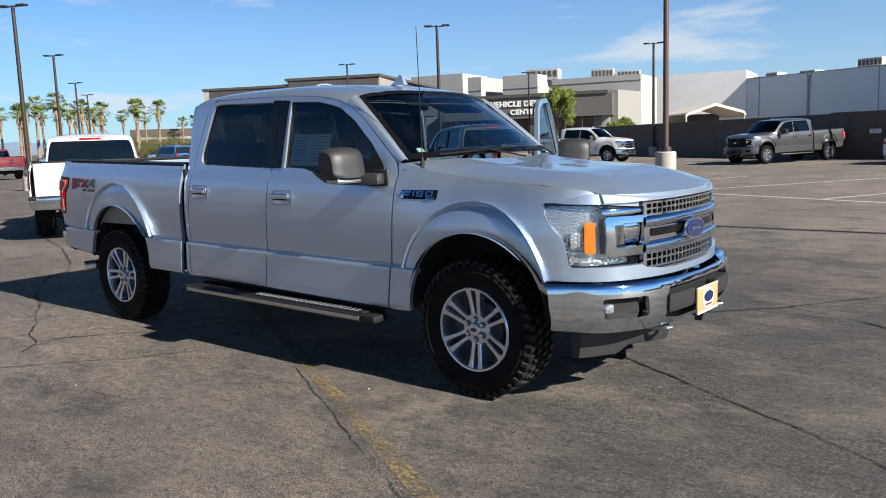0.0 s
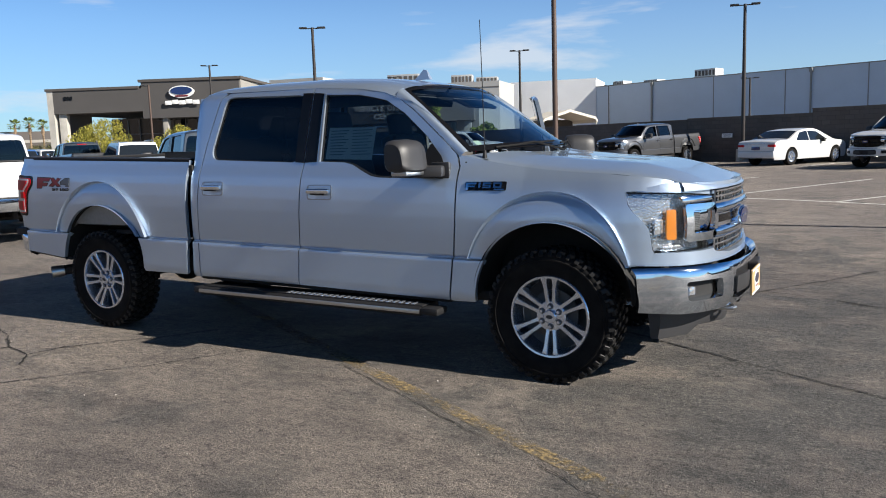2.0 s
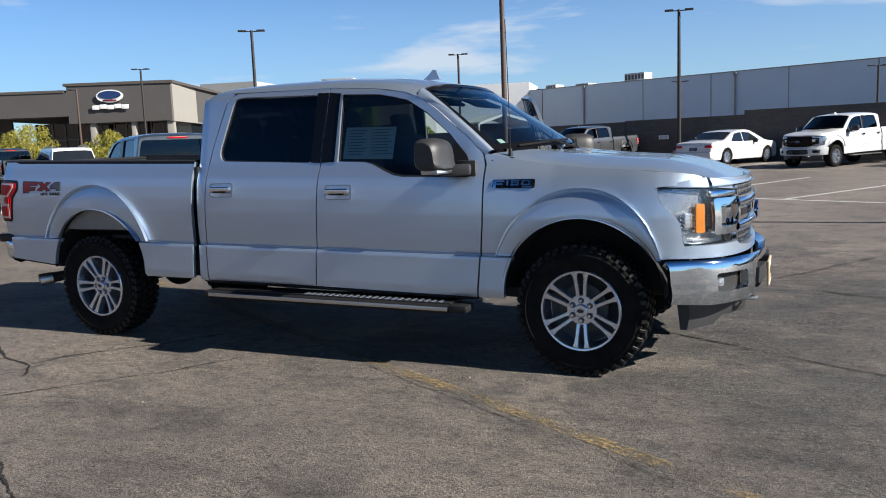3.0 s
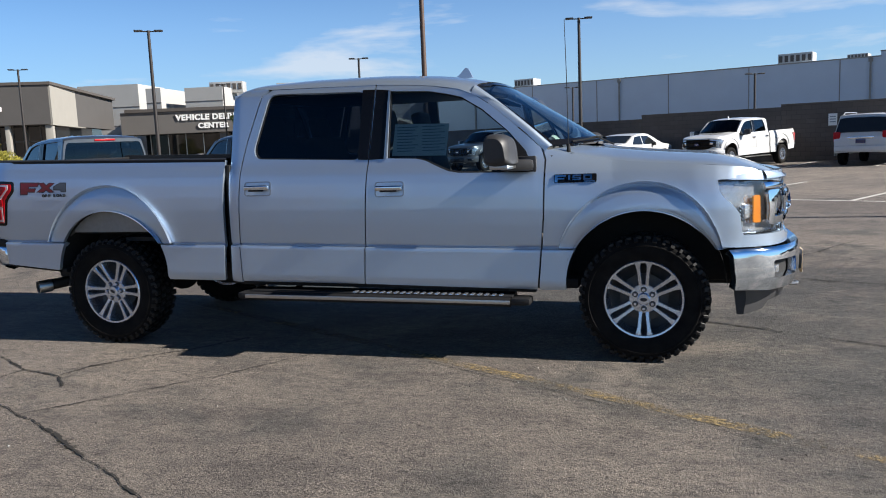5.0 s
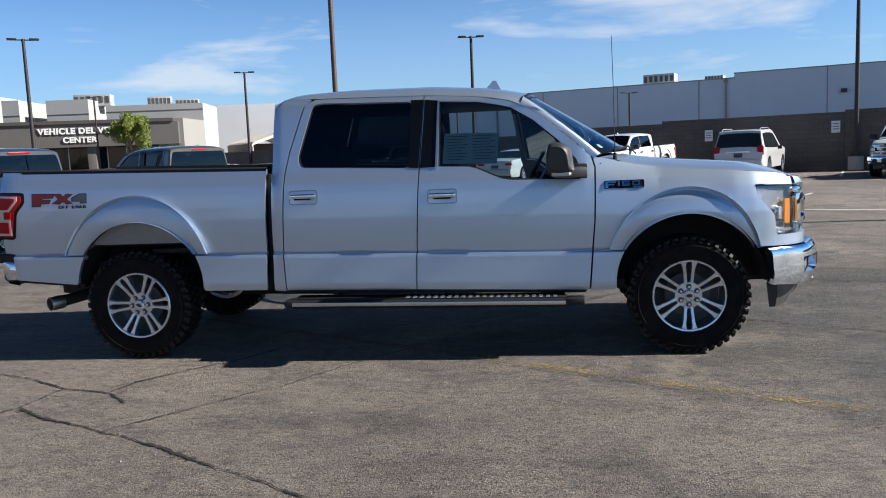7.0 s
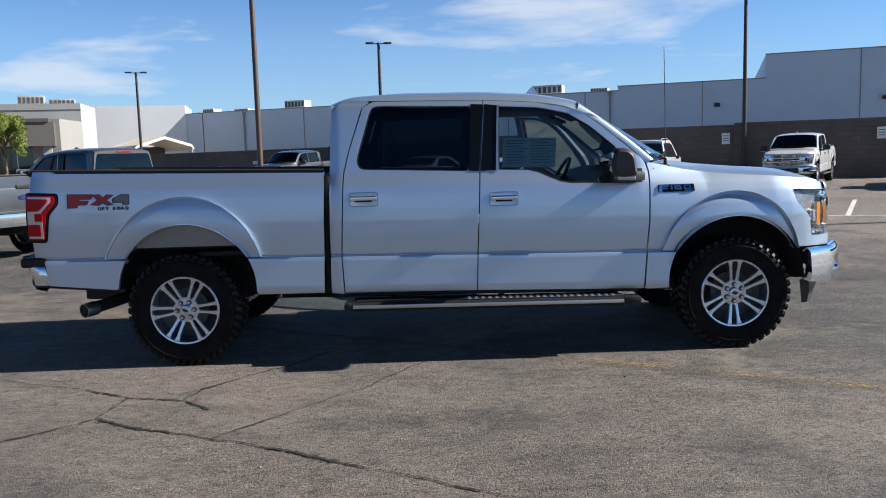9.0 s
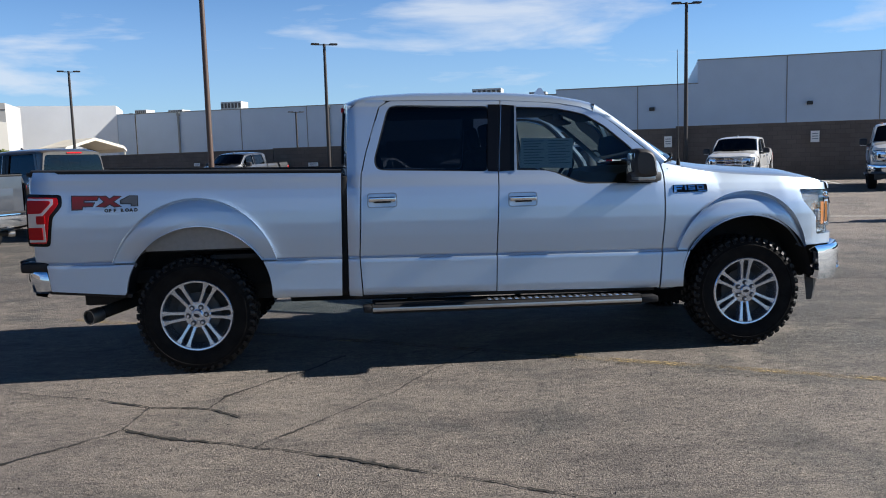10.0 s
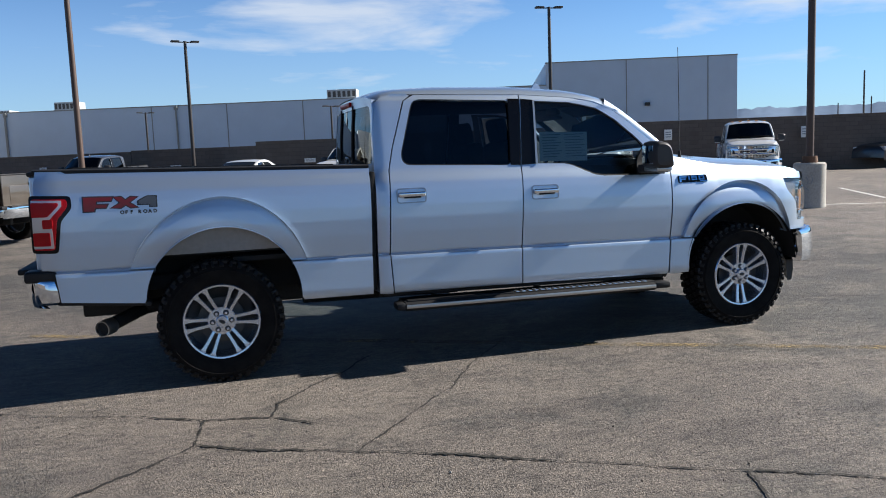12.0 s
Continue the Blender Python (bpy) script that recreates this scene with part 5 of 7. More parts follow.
    def hood(x, t):
        ze = soft_table(HOOD_Z, x, 0.03)
        w = half_width(x, ze) + 0.0012 if x < 4.66 else plan_hood
        a = abs(t)
        crown = 0.068 * (1 - a ** 3.0) ** 0.75 + 0.007 * math.exp(-((a - 0.60) / 0.13) ** 2) - 0.004 * math.exp(-(a / 0.30) ** 2)
        crown *= lerp_table([(3.3, 0.85), (3.9, 1.0), (4.45, 0.90), (4.68, 0.50), (4.80, 0.20), (4.9, 0.05)], x)
        return (x, w * t, ze + crown - 0.0035)

    nose_line = [(p[1], p[0]) for p in (front(a, 1.15) for a in span(0.0, 0.9, 46))]
    bm = bmesh.new()
    rows = []
    for k in span(0, 1, 34):
        ring = []
        for t in [math.copysign(1 - (1 - abs(q)) ** 1.25, q) for q in span(-1, 1, 49)]:
            x0 = 3.395 + 0.275 * (1 - abs(t) ** 2.2)
            y_end = abs(t) * plan_hood
            x1 = lerp_table(nose_line, y_end) - 0.014
            ring.append(bm.verts.new(hood(x0 + (x1 - x0) * (1 - (1 - k) ** 1.15), t)))
        rows.append(ring)
    # the front edge rolls over and runs down to the lamps and grille
    last = [v.co.copy() for v in rows[-1]]
    for a in (0.30, 0.60, 0.90, 1.20, 1.50):
        rows.append([bm.verts.new((c.x + 0.030 * math.sin(a), c.y, max(c.z - 0.050 * (1 - math.cos(a)), 1.1385))) for c in last])
    rows.append([bm.verts.new((c.x + 0.030, c.y, 1.136)) for c in last])
    rows.append([bm.verts.new((c.x - 0.02, c.y, 1.134)) for c in last])
    for a, b in zip(rows, rows[1:]):
        for i in range(len(a) - 1):
            bm.faces.new((a[i], a[i + 1], b[i + 1], b[i]))
    part("hood", bm, paint, hero, "", 40)
    # cowl, wipers
    bm = bmesh.new()
    rows = []
    for t in span(-1, 1, 21):
        x0 = 3.395 + 0.275 * (1 - abs(t) ** 2.2)
        rows.append([bm.verts.new((x0 + dx, 0.80 * t, z)) for dx, z in ((-0.05, 1.362), (-0.005, 1.352), (0.05, 1.335))])
    for a, b in zip(rows, rows[1:]):
        for i in range(2):
            bm.faces.new((a[i], a[i + 1], b[i + 1], b[i]))
    part("cowl", bm, M_PLASTIC, hero, "black plastic cowl")
    for y0, y1 in ((-0.62, 0.02), (0.10, 0.66)):
        bm = bmesh.new()
        pts = []
        for k in span(0, 1, 9):
            y = y0 + (y1 - y0) * k
            p = screen(y / 0.80, 0.03 + 0.03 * k)
            pts.append((p.x + 0.012, p.y, p.z + 0.014))
        tube(bm, pts, 0.007, 6)
        tube(bm, [(screen(y1 / 0.8, 0)[0] + 0.05, y1, 1.375), (pts[4][0] + 0.010, pts[4][1], pts[4][2] + 0.010), pts[2]], 0.006, 6)
        part("wiper", bm, M_TYRE, hero, "black wiper")
    bm = bmesh.new()
    p = Vector((3.515, -0.775, 1.345))
    cyl(bm, p, p + Vector((0, 0, 0.05)), 0.016, 0.010, 10)
    tube(bm, [p + Vector((0, 0, 0.05)), p + Vector((-0.004, 0, 0.45)), p + Vector((-0.012, 0, 0.84))], [0.0032, 0.0028, 0.0022], 6)
    part("antenna", bm, M_PLASTIC, hero, "thin black mast antenna")
    bm = bmesh.new()
    prof = [(2.56, 0), (2.70, 0), (2.665, 0.07), (2.64, 0.075), (2.60, 0.03)]
    z0 = 1.918
    for sgn in (1,):
        a = [bm.verts.new((x, -0.022 * (1 - z * 9), z0 + z)) for x, z in prof]
        b = [bm.verts.new((x, 0.022 * (1 - z * 9), z0 + z)) for x, z in prof]
        bm.faces.new(a)
        bm.faces.new(b)
        for i in range(5):
            j = (i + 1) % 5
            bm.faces.new((a[i], a[j], b[j], b[i]))
    part("roof_fin", bm, paint, hero, "shark-fin roof antenna", 30)

    # dark plates added under the truck to stop sun leaking through
    bm = bmesh.new()
    box(bm, (2.32, 0, 0.485), (2.5, 1.64, 0.07), 0.02)
    box(bm, (-0.55, 0, 0.66), (0.8, 1.3, 0.10), 0.02)
    part("floor_pan", bm, M_LINER, hero, "", 30)
    # unseen panels added under the hood to block sun that leaks into the shadow
    bm = bmesh.new()
    box(bm, (3.40, 0, 0.90), (0.04, 1.66, 0.86), 0.01)
    box(bm, (4.56, 0, 0.79), (0.04, 1.30, 0.66), 0.01)
    for sg in (-1, 1):
        box(bm, (4.0, sg * 0.53, 0.80), (1.15, 0.03, 0.66), 0.01)
    part("engine_bay", bm, M_LINER, hero, "", 30)

    # --- grille ---
    GR = [(-0.50, 1.132), (0.50, 1.132), (0.485, 1.045), (0.475, 0.87), (0.50, 0.83), (0.49, 0.765), (0.30, 0.752), (-0.30, 0.752), (-0.49, 0.765), (-0.50, 0.83), (-0.475, 0.87), (-0.485, 1.045)]
    gr = Shell().panel(GR, lambda y, z: front(y, z, -0.045), (), 0.05, 0.0).done("grille", M_GLOSSBLACK, hero, "chrome grille with black mesh openings")
    for z0, z1 in ((0.988, 1.054), (0.850, 0.916)):
        bm = bmesh.new()
        rows = []
        for y in span(-0.495, 0.495, 33):
            rows.append([bm.verts.new(front(y, z0 + (z1 - z0) * (0.5 - 0.5 * math.cos(math.pi * k / 10)), 0.004 + 0.032 * math.sin(math.pi * k / 10))) for k in range(11)])
        for a, b in zip(rows, rows[1:]):
            for i in range(10):
                bm.faces.new((a[i], a[i + 1], b[i + 1], b[i]))
        part("grille_bar", bm, M_CHROME, gr, "thick chrome grille bar", 60)
    sh = Shell()
    bar(sh, -0.485, 0.485, 0.905, 1.0, front, 0.012, 0.02)
    sh.done("centre_panel", M_CHROME, gr)
    for s in (-1, 1):
        sh = Shell()
        bar(sh, -0.43, -0.10, 0.938, 0.982, front, 0.016, 0.01, s > 0, 0.012)
        sh.done("slot", M_GLOSSBLACK, gr)
    for z0, z1 in ((1.052, 1.128), (0.765, 0.855)):
        frame_out = [(-0.49, z0), (0.49, z0), (0.49, z1), (-0.49, z1)]
        sh = Shell()
        sh.panel(frame_out, lambda y, z: front(y, z, 0.016), ([(-0.47, z0 + 0.012), (0.47, z0 + 0.012), (0.47, z1 - 0.010), (-0.47, z1 - 0.010)],), 0.06, 0.04)
        sh.done("opening_frame", M_CHROME, gr)
        zm = (z0 + z1) / 2
        sh = Shell()
        bar(sh, -0.47, 0.47, zm - 0.005, zm + 0.005, front, 0.004, 0.012)
        sh.done("cross_bar", M_CHROME, gr)
        for y in span(-0.45, 0.45, 20):
            sh = Shell()
            bar(sh, y - 0.0055, y + 0.0055, z0 + 0.01, z1 - 0.01, front, 0.002, 0.012)
            sh.done("upright_bar", M_SATIN, gr)
    bm = bmesh.new()
    prism(bm, oval(0, 0.945, 0.132, 0.060), lambda y, z, d: front(y, z, 0.035 + d), 0.016)
    em = part("oval_emblem", bm, M_CHROME, gr, "blue oval emblem with a chrome rim", 30)
    bm = bmesh.new()
    prism(bm, oval(0, 0.945, 0.119, 0.050), lambda y, z, d: front(y, z, 0.050 + d), 0.004)
    part("emblem_field", bm, M_BADGE_BLUE, em, "", 30)
    bm = bmesh.new()
    prism(bm, round_corners([(-0.07, 0.938), (0.07, 0.938), (0.075, 0.953), (-0.065, 0.953)], 0.006, 2), lambda y, z, d: front(y, z, 0.054 + d), 0.002)
    part("emblem_bar", bm, M_CHROME, em)
    # centre of the bumper: dark intake and the dealer plate
    sh = Shell()
    bar(sh, -0.43, 0.43, 0.472, 0.67, bumper_map, -0.05, 0.02)
    sh.done("bumper_intake", M_PLASTIC, hero)
    bm = bmesh.new()
    px = bumper_map(0, 0.5)[0] + 0.030
    box(bm, (px, -0.002, 0.538), (0.012, 0.30, 0.155), 0.003)
    pl = part("dealer_plate", bm, M_TAN, hero, "tan dealer plate with a blue oval")
    bm = bmesh.new()
    box(bm, (px + 0.006, -0.002, 0.467), (0.004, 0.296, 0.012), 0.001)
    box(bm, (px + 0.006, -0.002, 0.610), (0.004, 0.296, 0.010), 0.001)
    part("plate_border", bm, M_WHITEPLATE, pl)
    bm = bmesh.new()
    prism(bm, oval(0.0, 0.538, 0.080, 0.062), lambda y, z, d: (px + 0.006 + d, y, z), 0.003)
    part("plate_disc", bm, M_WHITEPLATE, pl, "", 0)
    bm = bmesh.new()
    prism(bm, oval(0.0, 0.55, 0.066, 0.032), lambda y, z, d: (px + 0.009 + d, y, z), 0.003)
    part("plate_oval", bm, M_BADGE_BLUE, pl, "", 0)
    bm = bmesh.new()
    box(bm, (px + 0.010, 0, 0.503), (0.003, 0.09, 0.012))
    part("plate_bar", bm, M_BADGE_RED, pl, "", 0)

    # --- tail: tailgate, bumper, exhaust, bed ---
    bm = bmesh.new()
    box(bm, (-1.055, 0, 1.02), (0.07, 1.62, 0.76), 0.02, None, 3)
    box(bm, (-1.09, 0, 1.02), (0.012, 1.25, 0.36), 0.01)
    tg = part("tailgate", bm, paint, hero)
    bm = bmesh.new()
    box(bm, (-1.055, 0, 1.412), (0.085, 1.64, 0.03), 0.012)
    part("tailgate_cap", bm, M_PLASTIC, tg)
    bm = bmesh.new()
    box(bm, (-1.10, 0, 1.22), (0.02, 0.26, 0.07), 0.012)
    part("tailgate_handle", bm, M_PLASTIC, tg)
    bm = bmesh.new()
    prism(bm, oval(0, 1.05, 0.11, 0.045), lambda y, z, d: (-1.10 - d, y, z), 0.008)
    part("tailgate_emblem", bm, M_BADGE_BLUE, tg, "", 0)
    bm = bmesh.new()
    ys = [-0.84, -0.78, -0.60, 0.60, 0.78, 0.84]
    rows = []
    for y in ys:
        ex = 0.10 * max(0, (abs(y) - 0.60) / 0.24) ** 2
        rows.append([bm.verts.new((-1.215 + ex + dx, y, z)) for dx, z in ((0.10, 0.80), (0.0, 0.79), (-0.01, 0.70), (0.03, 0.58), (0.12, 0.56))])
    for a, b in zip(rows, rows[1:]):
        for i in range(4):
            bm.faces.new((a[i], a[i + 1], b[i + 1], b[i]))
    rows = []
    for sg in (-1, 1):
        for x, y in ((-0.955, 0.905), (-1.0, 0.922), (-1.04, 0.920), (-1.075, 0.905), (-1.10, 0.875), (-1.115, 0.83)):
            rows.append([bm.verts.new((x + dx * (1 if x > -1.05 else 0.4), sg * (y + dy), z)) for dx, dy, z in ((-0.014, -0.006, 0.755), (-0.012, 0.0, 0.742), (0.0, 0.002, 0.68), (0.012, -0.004, 0.618), (0.014, -0.03, 0.60))])
        for a, b in zip(rows[-6:], rows[-5:]):
            for i in range(4):
                bm.faces.new((a[i], a[i + 1], b[i + 1], b[i]))
    rb = part("rear_bumper", bm, M_CHROME, hero, "chromed rear bumper with black step", 40)
    bm = bmesh.new()
    for sg in (-1, 1):
        box(bm, (-1.055, sg * 0.838, 0.782), (0.19, 0.16, 0.072), 0.025, None, 3)
        box(bm, (-0.960, sg * 0.880, 0.69), (0.02, 0.06, 0.19), 0.006, Matrix.Rotation(radians(-9), 4, "Y"))
        box(bm, (-0.70, sg * 0.85, 0.585), (0.55, 0.10, 0.03), 0.01, Matrix.Rotation(radians(5), 4, "Y"))
    box(bm, (-1.13, 0, 0.80), (0.17, 1.5, 0.035), 0.012)
    part("bumper_step", bm, M_PLASTIC, rb)
    bm = bmesh.new()
    tube(bm, [(-0.15, -0.45, 0.52), (-0.50, -0.50, 0.47), (-0.58, -0.60, 0.450), (-0.665, -0.75, 0.432), (-0.705, -0.825, 0.427)], 0.044, 16)
    ex = part("exhaust_pipe", bm, M_DARKMETAL, hero, "dark exhaust pipe with an open end")
    bm = bmesh.new()
    d = Vector((-0.50, -0.86, -0.06)).normalized()
    o = Vector((-0.735, -0.885, 0.420))
    q = d.to_track_quat("Z", "Y")
    rings = []
    for r, h in ((0.046, -0.10), (0.052, -0.10), (0.052, 0.0), (0.046, 0.0), (0.045, -0.09)):
        rings.append([bm.verts.new(o + d * h + q @ Vector((r * math.cos(t), r * math.sin(t), 0))) for t in span(0, 2 * math.pi, 21)[:-1]])
    for a, b in zip(rings, rings[1:]):
        for i in range(20):
            bm.faces.new((a[i], a[(i + 1) % 20], b[(i + 1) % 20], b[i]))
    part("exhaust_tip", bm, M_STEEL, ex, "", 40)
    # dark disc standing in for the shade inside the pipe
    bm = bmesh.new()
    bm.faces.new([bm.verts.new(o + d * -0.02 + q @ Vector((0.0455 * math.cos(t), 0.0455 * math.sin(t), 0))) for t in span(0, 2 * math.pi, 21)[:-1]])
    part("pipe_bore", bm, M_LINER, ex, "", 0)
    bm = bmesh.new()
    box(bm, (0.0, 0, 0.86), (2.08, 1.55, 0.04))
    box(bm, (1.0, 0, 1.10), (0.05, 1.60, 0.50))
    for sg in (-1, 1):
        box(bm, (0.0, sg * 0.79, 1.12), (2.0, 0.03, 0.50))
    part("bed_liner", bm, M_PLASTIC, hero, "black bed liner")
    # dark strips added to paint in the shade of the bed-to-cab gap
    for sg in (-1, 1):
        bm = bmesh.new()
        box(bm, (1.045, sg * 0.845, 0.93), (0.035, 0.05, 0.82), 0.006, Matrix.Rotation(radians(1.5), 4, "Y"))
        part("gap_seal", bm, M_LINER, hero)
    bm = bmesh.new()
    for sg in (-1, 1):
        box(bm, (1.9, sg * 0.42, 0.50), (5.6, 0.08, 0.14), 0.02)
    for x in (0.7, 1.6, 3.2, 4.5):
        box(bm, (x, 0, 0.50), (0.10, 0.84, 0.10), 0.02)
    box(bm, (2.2, 0, 0.56), (2.2, 1.62, 0.06))
    cyl(bm, (0, -0.75, 0.405), (0, 0.75, 0.405), 0.05)
    bmesh.ops.create_uvsphere(bm, u_segments=16, v_segments=10, radius=0.15, matrix=Matrix.Translation((0, 0, 0.405)))
    cyl(bm, (WB, -0.7, 0.405), (WB, 0.7, 0.405), 0.04)
    box(bm, (WB + 0.2, 0, 0.75), (1.0, 0.95, 0.5), 0.05)
    box(bm, (1.4, 0.1, 0.42), (1.2, 0.30, 0.20), 0.06)
    cyl(bm, (0.6, -0.30, 0.48), (1.8, -0.30, 0.46), 0.11, None, 16)
    part("chassis", bm, M_DARKMETAL, hero)
    # spare tyre under the bed
    bm = bmesh.new()
    revolve(bm, [(0.20, -0.10), (0.30, -0.12), (0.375, -0.10), (0.385, 0.0), (0.375, 0.10), (0.30, 0.12), (0.20, 0.10)], (-0.62, 0.1, 0.56), "z", 32)
    part("spare_tyre", bm, M_TYRE, hero)

    # --- cabin ---
    bm = bmesh.new()
    rows = []
    for y in span(-0.80, 0.80, 9):
        rows.append([bm.verts.new((x, y, z)) for x, z in ((3.55, 1.34), (3.25, 1.335), (3.05, 1.30), (2.98, 1.20), (3.0, 0.95), (3.1, 0.75))])
    for a, b in zip(rows, rows[1:]):
        for i in range(5):
            bm.faces.new((a[i], a[i + 1], b[i + 1], b[i]))
    part("dashboard", bm, M_PLASTIC, hero, "", 40)
    for y in (-0.42, 0.42):
        for x0, name in ((2.35, "front_seat"), (1.42, "rear_seat")):
            bm = bmesh.new()
            wd = 0.52 if name == "front_seat" else 0.66
            box(bm, (x0 + 0.18, y, 0.92), (0.52, wd, 0.20), 0.07, None, 3)
            box(bm, (x0 - 0.12, y, 1.22), (0.16, wd * 0.94, 0.62), 0.065, Matrix.Rotation(radians(-14), 4, "Y"), 3)
            seat = part(name, bm, M_CLOTH, hero, "dark cloth seat", 40)
            bm = bmesh.new()
            box(bm, (x0 - 0.21, y, 1.60), (0.09, 0.27, 0.19), 0.04, Matrix.Rotation(radians(-12), 4, "Y"), 3)
            for dy in (-0.06, 0.06):
                cyl(bm, (x0 - 0.20, y + dy, 1.47), (x0 - 0.21, y + dy, 1.56), 0.008, None, 8)
            part("headrest", bm, M_CLOTH, seat, "", 40)
    bm = bmesh.new()
    st = Matrix.Translation((2.93, 0.42, 1.24)) @ Matrix.Rotation(radians(-62), 4, "Y")
    ringpts = [st @ Vector((0.185 * math.cos(t), 0.185 * math.sin(t), 0)) for t in span(0, 2 * math.pi, 33)]
    tube(bm, ringpts, 0.016, 8)
    tube(bm, [st @ Vector((0, 0.18, 0)), st @ Vector((0, 0, -0.03)), st @ Vector((0, -0.18, 0))], 0.022, 8)
    tube(bm, [st @ Vector((0, 0, -0.03)), st @ Vector((0, 0, -0.25))], 0.04, 8)
    part("steering_wheel", bm, M_PLASTIC, hero, "black steering wheel", 50)
    bm = bmesh.new()
    for sg in (-1, 1):
        box(bm, (2.15, sg * 0.76, 1.55), (0.09, 0.04, 0.50), 0.015, Matrix.Rotation(radians(12 * sg), 4, "X"))
    box(bm, (2.03, 0, 1.80), (1.60, 1.30, 0.03), 0.01)
    part("headliner", bm, M_TRIM, hero)
    for y in (-0.37, 0.37):
        bm = bmesh.new()
        box(bm, (2.86, y, 1.745), (0.19, 0.48, 0.022), 0.009, Matrix.Rotation(radians(24), 4, "Y"))
        part("sun_visor", bm, M_TRIM, hero)
    bm = bmesh.new()
    box(bm, (2.80, 0, 1.76), (0.04, 0.24, 0.075), 0.02)
    cyl(bm, (2.81, 0, 1.79), (2.87, 0, 1.86), 0.010)
    part("inside_mirror", bm, M_PLASTIC, hero, "black inside mirror")
    bm = bmesh.new()
    box(bm, (1.55, 0, 0.80), (2.9, 1.66, 0.03))
    part("cabin_floor", bm, M_LINER, hero)
    # --- wheels ---
    for x in (0, WB):
        for out in (-1, 1):
            build_tyre(hero, "", (x, out * 0.80, 0.405), out).rotation_euler = (0, radians(0 if x > 2 else 27), 0)


def text_mesh(words, size, stretch=1.0, depth=0.002, bold=0.018):
    """Words in Blender's own font as a bmesh, in the xy plane, from the left."""
    cu = bpy.data.curves.new("words", "FONT")
    cu.body, cu.size, cu.extrude, cu.space_character, cu.offset = words, size, depth, 1.1, size * bold
    ob = bpy.data.objects.new("words", cu)
    me = bpy.data.meshes.new_from_object(ob)
    bm = bmesh.new()
    bm.from_mesh(me)
    bpy.data.objects.remove(ob)
    bpy.data.curves.remove(cu)
    bpy.data.meshes.remove(me)
    for v in bm.verts:
        v.co.x *= stretch
    return bm


DOORS = []
truck = thing("pickup_truck", "silver four-door pickup truck parked with its driver door open", "pickup truck", pose(0, 0.05, 0))
build_truck(truck, M_SILVER)

# the driver's door stands open
hinge = Vector((3.345, 0.905, 0))
LEFT_DOOR = DOORS[0]
LEFT_DOOR.matrix_basis = Matrix.Translation(hinge) @ Matrix.Rotation(radians(-66), 4, "Z") @ Matrix.Translation(-hinge)


# ---- ground ----
def ground_sheet():
    bm = bmesh.new()
    xs = [-2500, -400, -120, -60, -30, -15, -8, -4, 0, 4, 8, 15, 30, 60, 120, 400, 2500]
    rows = [[bm.verts.new((x, y, 0)) for y in xs] for x in xs]
    for a, b in zip(rows, rows[1:]):
        for i in range(len(xs) - 1):
            bm.faces.new((a[i], a[i + 1], b[i + 1], b[i]))
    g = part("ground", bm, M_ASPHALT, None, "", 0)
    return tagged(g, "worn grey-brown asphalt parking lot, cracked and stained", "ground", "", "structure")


ground = ground_sheet()


def ribbon(name, pts, width, mat, z, label, category, jag=0.0, step=0.05, vary=0.5, kind="structure", parent=None):
    """A flat strip along a line, with ragged edges where jag is set."""
    rnd = random.Random(len(pts) * 7 + int(pts[0][0] * 100))
    path = []
    for a, b in zip(pts, pts[1:]):
        a, b = Vector(a), Vector(b)
        n = max(1, int((b - a).length / step))
        path += [a.lerp(b, i / n) for i in range(n)]
    path.append(Vector(pts[-1]))
    bm = bmesh.new()
    prev = None
    drift = wander = 0.0
    swell = 1.0
    for i, p in enumerate(path):
        d = (path[min(i + 1, len(path) - 1)] - path[max(i - 1, 0)]).normalized()
        nrm = Vector((-d.y, d.x))
        wander = wander * 0.93 + rnd.uniform(-jag, jag)
        drift = wander + rnd.uniform(-jag, jag) * 0.5
        swell = min(1.5, max(0.35, swell + rnd.uniform(-0.22, 0.22)))
        if not jag:
            swell = 1.0
        w1, w2 = (width * swell * (1 + rnd.uniform(-vary, vary) * (1 if jag else 0)) / 2 for _ in range(2))
        c = p + nrm * drift
        row = (bm.verts.new((c.x + nrm.x * w1, c.y + nrm.y * w1, z)), bm.verts.new((c.x - nrm.x * w2, c.y - nrm.y * w2, z)))
        if prev:
            bm.faces.new((prev[0], prev[1], row[1], row[0]))
        prev = row
    ob = part(name, bm, mat, parent, "", 0)
    return ob if parent else tagged(ob, label, category, "", kind)


